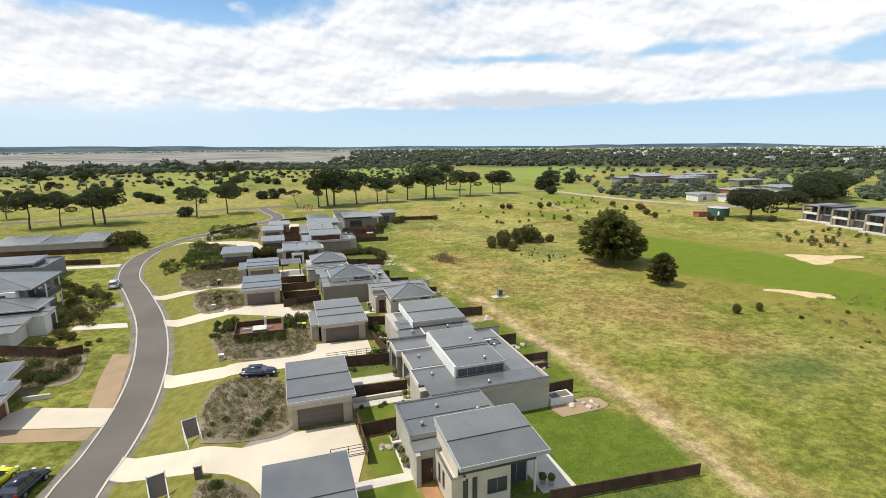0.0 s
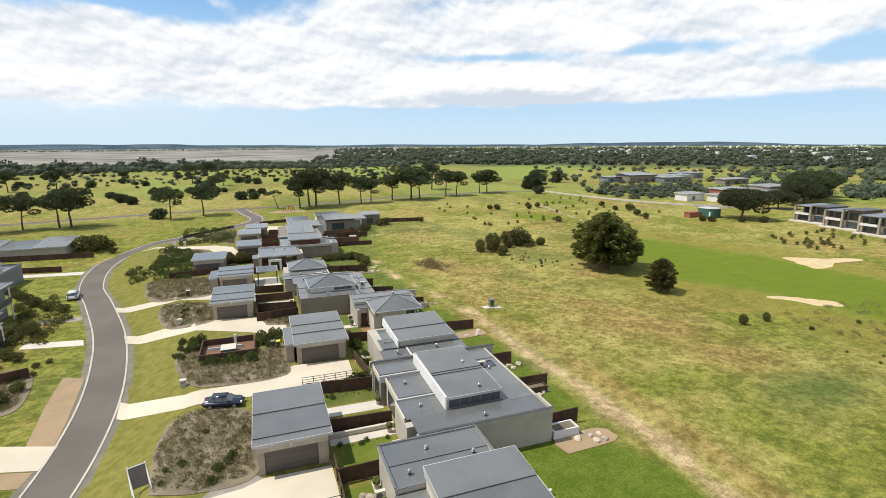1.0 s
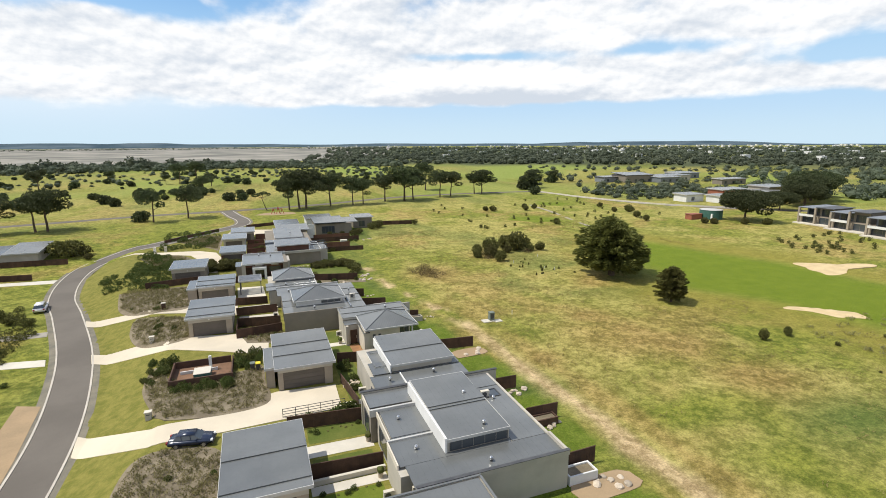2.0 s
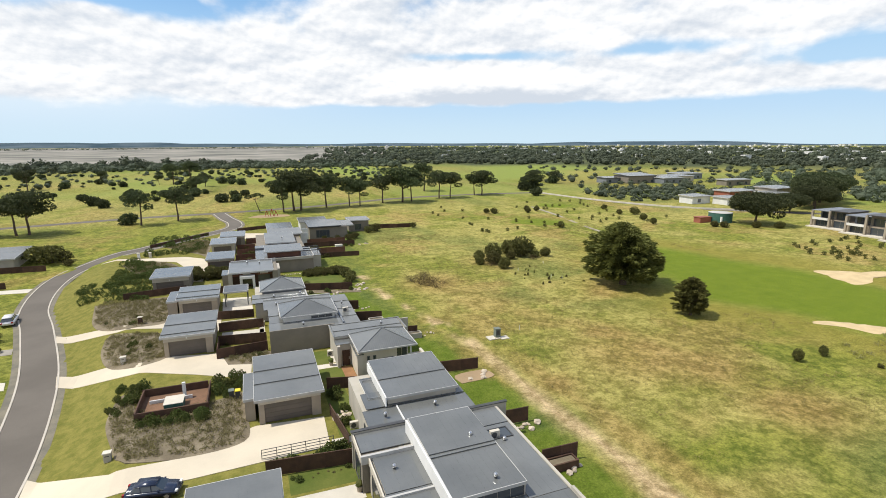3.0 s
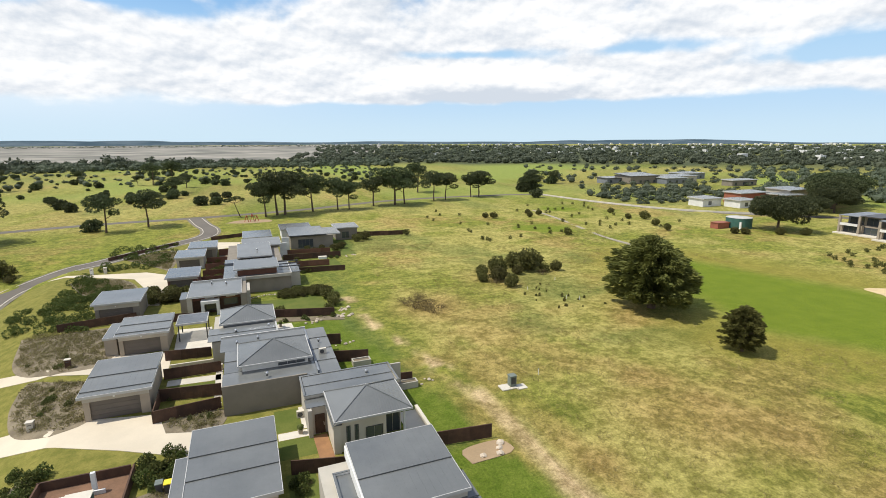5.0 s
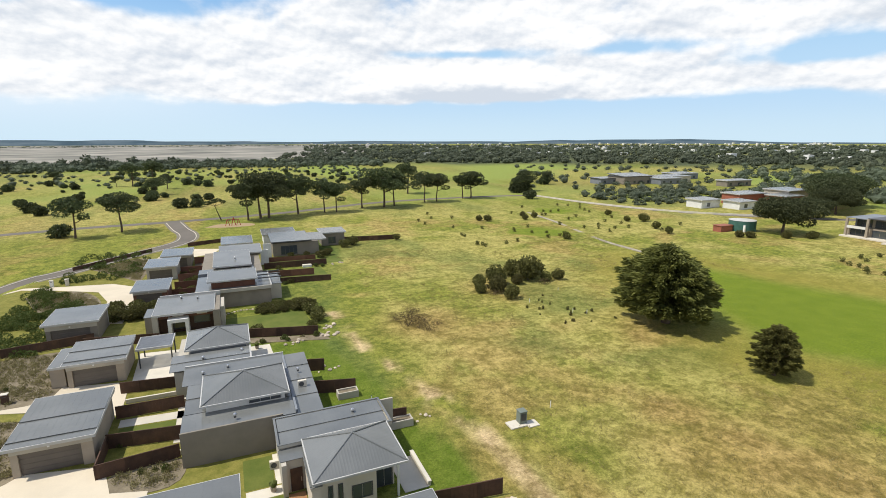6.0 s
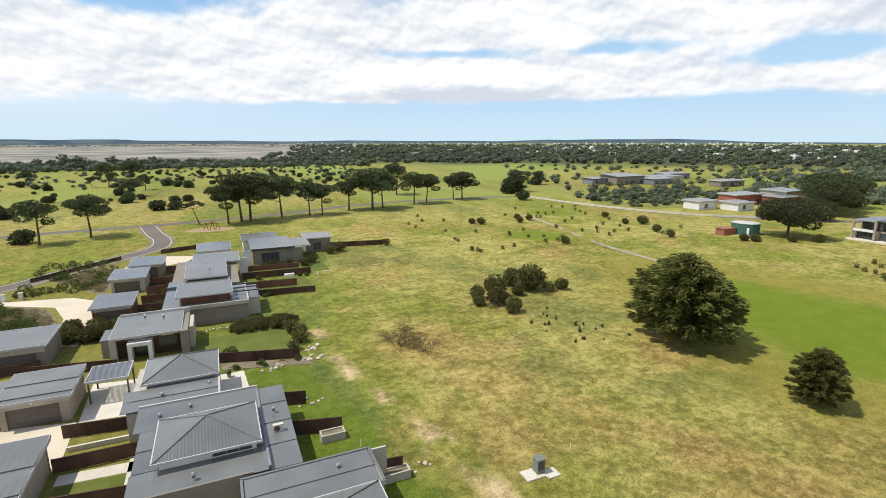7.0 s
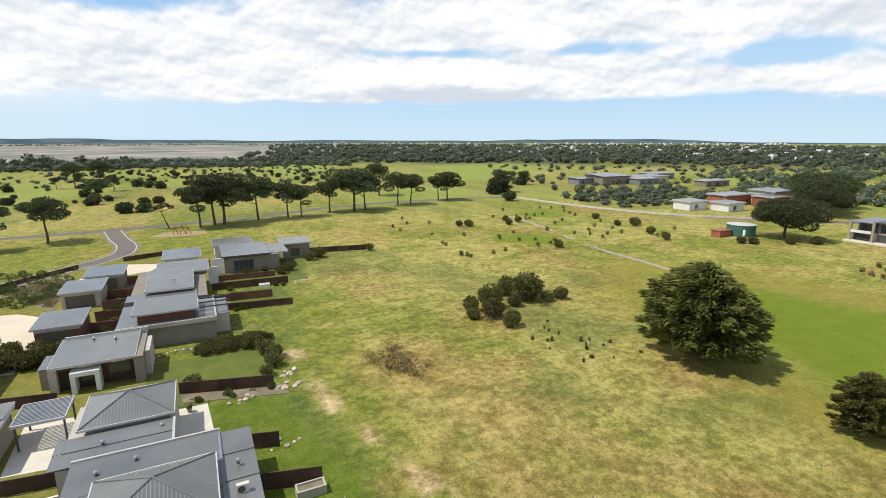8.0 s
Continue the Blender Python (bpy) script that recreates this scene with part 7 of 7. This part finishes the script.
def boulder(x, y, s, seed):
    bm = bmesh.new()
    bmesh.ops.create_icosphere(bm, subdivisions=2, radius=s)
    rr = random.Random(seed)
    for v in bm.verts:
        v.co *= rr.uniform(0.8, 1.15)
        v.co.z = max(-s * 0.3, v.co.z * 0.6)
    bm.transform(pose(x, y, s * 0.25, 0, 0, seed * 40))
    tagged(part("boulder", bm, M_STONE, None), "pale sandstone garden boulder", "rock", "garden boulders")


rng = random.Random(12)
for cx, cy, n in ((31.2, 45.0, 8), (31.2, 63.0, 9), (32.2, 55.4, 7), (29.6, 92.2, 8), (23.6, 108.6, 5), (26.6, 124.0, 9), (26.2, 121.0, 12), (21.0, 119.6, 6), (13.2, 72.6, 7), (31.6, 76.0, 10), (25.0, 136.4, 4), (19.5, 137.8, 6), (36.4, 164.4, 6), (9.2, 44.2, 3)):
    for k in range(n):
        boulder(*settle(cx + rng.uniform(-1.6, 1.6), cy + rng.uniform(-0.9, 0.9)), rng.uniform(0.15, 0.42), rng.randrange(99))
for x0, x1, y0, y1 in ((27.4, 33.6, 43.4, 46.3), (28.6, 33.4, 74.6, 77.4)):
    sheet("rubble_bed", curved([(x0, y0), (x1 - 0.6, y0 + 0.3), (x1, (y0 + y1) / 2), (x1 - 1, y1), (x0, y1 - 0.4)]), M_TANBARE, "rough bed of soil and stone", "garden bed", 0.06)


# soil bed with stones along the fence between two back lawns
BED = settled([(15.1, 123.8), (25.8, 120.9), (26.2, 118.7), (15.4, 121.6)])
bed_mesh = bmesh.new()
prism(bed_mesh, BED, 0.0, 0.06)
setting("garden_bed", bed_mesh, M_MULCH, "brown soil bed along a fence", "garden bed")
for k in range(11):
    boulder(9.8 + k * 0.5, 134.0 + math.sin(k * 0.25) * 1.4, 0.2 + 0.06 * math.sin(k * 3.0), 30 + k)


# ---- far woods, open flats, settlement and hills ----
def woods(name, count, region, seed, size, label, leaves=30, blade=0.5):
    """A belt of far tree crowns as one mass of leafy clumps."""
    r2 = np.random.RandomState(seed)
    spots2 = np.array([region(r2) for _ in range(count)])
    s2 = size * r2.uniform(0.55, 1.45, count)
    flat2 = r2.uniform(0.55, 1.15, count)
    o = r2.normal(0, 1, (count, leaves, 3))
    o /= np.linalg.norm(o, axis=2)[:, :, None]
    o[:, :, 2] = np.abs(o[:, :, 2]) * 1.2 - 0.3
    p = o * r2.uniform(0.7, 1.05, (count, leaves, 1)) * np.stack([s2 * 1.2, s2 * 1.2, s2 * flat2], 1)[:, None, :]
    p[:, :, 0] += spots2[:, None, 0]
    p[:, :, 1] += spots2[:, None, 1]
    p[:, :, 2] += (s2 * flat2 * 0.6)[:, None]
    v, f = leaf_cloud(r2, p.reshape(-1, 3), o.reshape(-1, 3), size * blade, size * blade * 0.8, 0.0, 0.6)
    ball = bmesh.new()
    bmesh.ops.create_icosphere(ball, subdivisions=1, radius=0.78)
    bv = np.array([q.co[:] for q in ball.verts])
    bf = [[q.index for q in t.verts] for t in ball.faces]
    ball.free()
    cores = bv[None] * r2.uniform(0.75, 1.1, (count, len(bv), 1)) * np.stack([s2 * 1.2, s2 * 1.2, s2 * flat2], 1)[:, None, :]
    cores[:, :, :2] += spots2[:, None, :]
    cores[:, :, 2] += (s2 * flat2 * 0.6)[:, None]
    start = len(v)
    v = np.concatenate([v, cores.reshape(-1, 3)])
    f = f.tolist() + (np.array(bf)[None] + (start + np.arange(count) * len(bv))[:, None, None]).reshape(-1, 3).tolist()
    tagged(new(name, mesh_of(name, v.tolist(), f, M_WOODS)), label, "trees", "", "stuff")


def polar(lo, hi, near, far, power=1.0):
    """Places between two bearings (degrees from +y towards +x) and two distances."""
    def pick(r2):
        b = radians(r2.uniform(lo, hi))
        d = near + (far - near) * r2.rand() ** power
        return d * math.sin(b), d * math.cos(b)
    return pick


woods("woodland", 1500, polar(-48, 16, 640, 790), 1, 3.6, "dark belt of low coastal woodland", 40, 0.42)
woods("woodland", 90, polar(-48, 12, 650, 760), 11, 6.4, "taller dark trees in the coastal woodland", 60)
woods("woodland", 900, polar(6, 64, 700, 1150), 2, 4.6, "dark belt of woodland behind the golf course")
woods("woodland", 2000, polar(8, 76, 1100, 2700), 3, 6.2, "far dark woodland among houses", 22)
woods("woodland", 900, polar(-46, 14, 2700, 3400), 8, 3.2, "thin line of far trees beyond the flats", 10)
woods("woodland", 330, polar(50, 78, 330, 700), 4, 3.4, "dark trees round the far houses", 64, 0.32)
woods("woodland", 170, lambda r2: (182 + 90 * r2.rand(), 262 - 50 * r2.rand() + 10 * r2.rand()), 7, 1.9, "dark shrubs along the far road", 64, 0.32)
woods("woodland", 190, polar(30, 60, 340, 640), 5, 2.3, "clumps of scrub on the golf course", 64, 0.32)
woods("woodland", 380, polar(-40, 16, 420, 640), 6, 1.7, "scattered low scrub before the woodland", 64, 0.32)

r2 = np.random.RandomState(9)
bm = bmesh.new()
for k in range(270):
    x, y = polar(20, 72, 900, 2700, 1.0)(r2) if k < 190 else polar(4, 60, 2800, 3900, 1.0)(r2)
    w, d, hh = r2.uniform(7, 16), r2.uniform(8, 14), r2.uniform(4, 7) if k < 190 else r2.uniform(5, 10)
    box(bm, x, x + w, y, y + d, 0, hh)
setting("far_settlement", bm, M_WHITE, "pale houses of a far town among trees", "houses", "stuff")
M_FLATS = surface("pale_mud_flats", (0.115, 0.115, 0.095), (0.31, 0.285, 0.24), 0.9, 0.006, 0.03, 0.0, 0.0, 0.2, 0.0, 0.7)
bm = bmesh.new()
prism(bm, [(math.sin(radians(b)) * d, math.cos(radians(b)) * d) for b, d in ((-46, 700), (-20, 690), (6, 900), (14, 1300), (15, 3600), (-10, 3900), (-46, 3800))], -0.3, 0.3)
setting("mud_flats", bm, M_FLATS, "pale brown tidal flats beyond the woodland", "ground")
# the blue of the distance haze is put into the hills' own colour
M_HILL = surface("hazed_far_hills", (0.050, 0.078, 0.098), (0.100, 0.130, 0.150), 1.0, 0.004, 0.02, 0.0, 0.0, 0.0, 0.0, 0.5)
hv, hf = [], []
for k in range(241):
    b = radians(-60 + k * 0.6)
    d = 4300
    hgt = 8 + 16 * float(lattice(np.array([k * 1.0]), np.array([0.0]), 22.0, 3)[0]) + 6 * float(lattice(np.array([k * 1.0]), np.array([5.0]), 4.0, 8)[0])
    hgt = 1.35 * hgt * (1 - 0.72 * float(ease(-60 + k * 0.6, 48, 58)))
    x, y = d * math.sin(b), d * math.cos(b)
    hv += [(x * 0.92, y * 0.92, -2), (x, y, hgt), (x * 1.1, y * 1.1, -2)]
    if k:
        i = 3 * k
        hf += [(i - 3, i, i + 1, i - 2), (i - 2, i + 1, i + 2, i - 1)]
tagged(new("backdrop", mesh_of("backdrop", hv, hf, M_HILL)), "low far hills along the horizon, blue-grey distance haze in their colour", "hills", "", "structure")
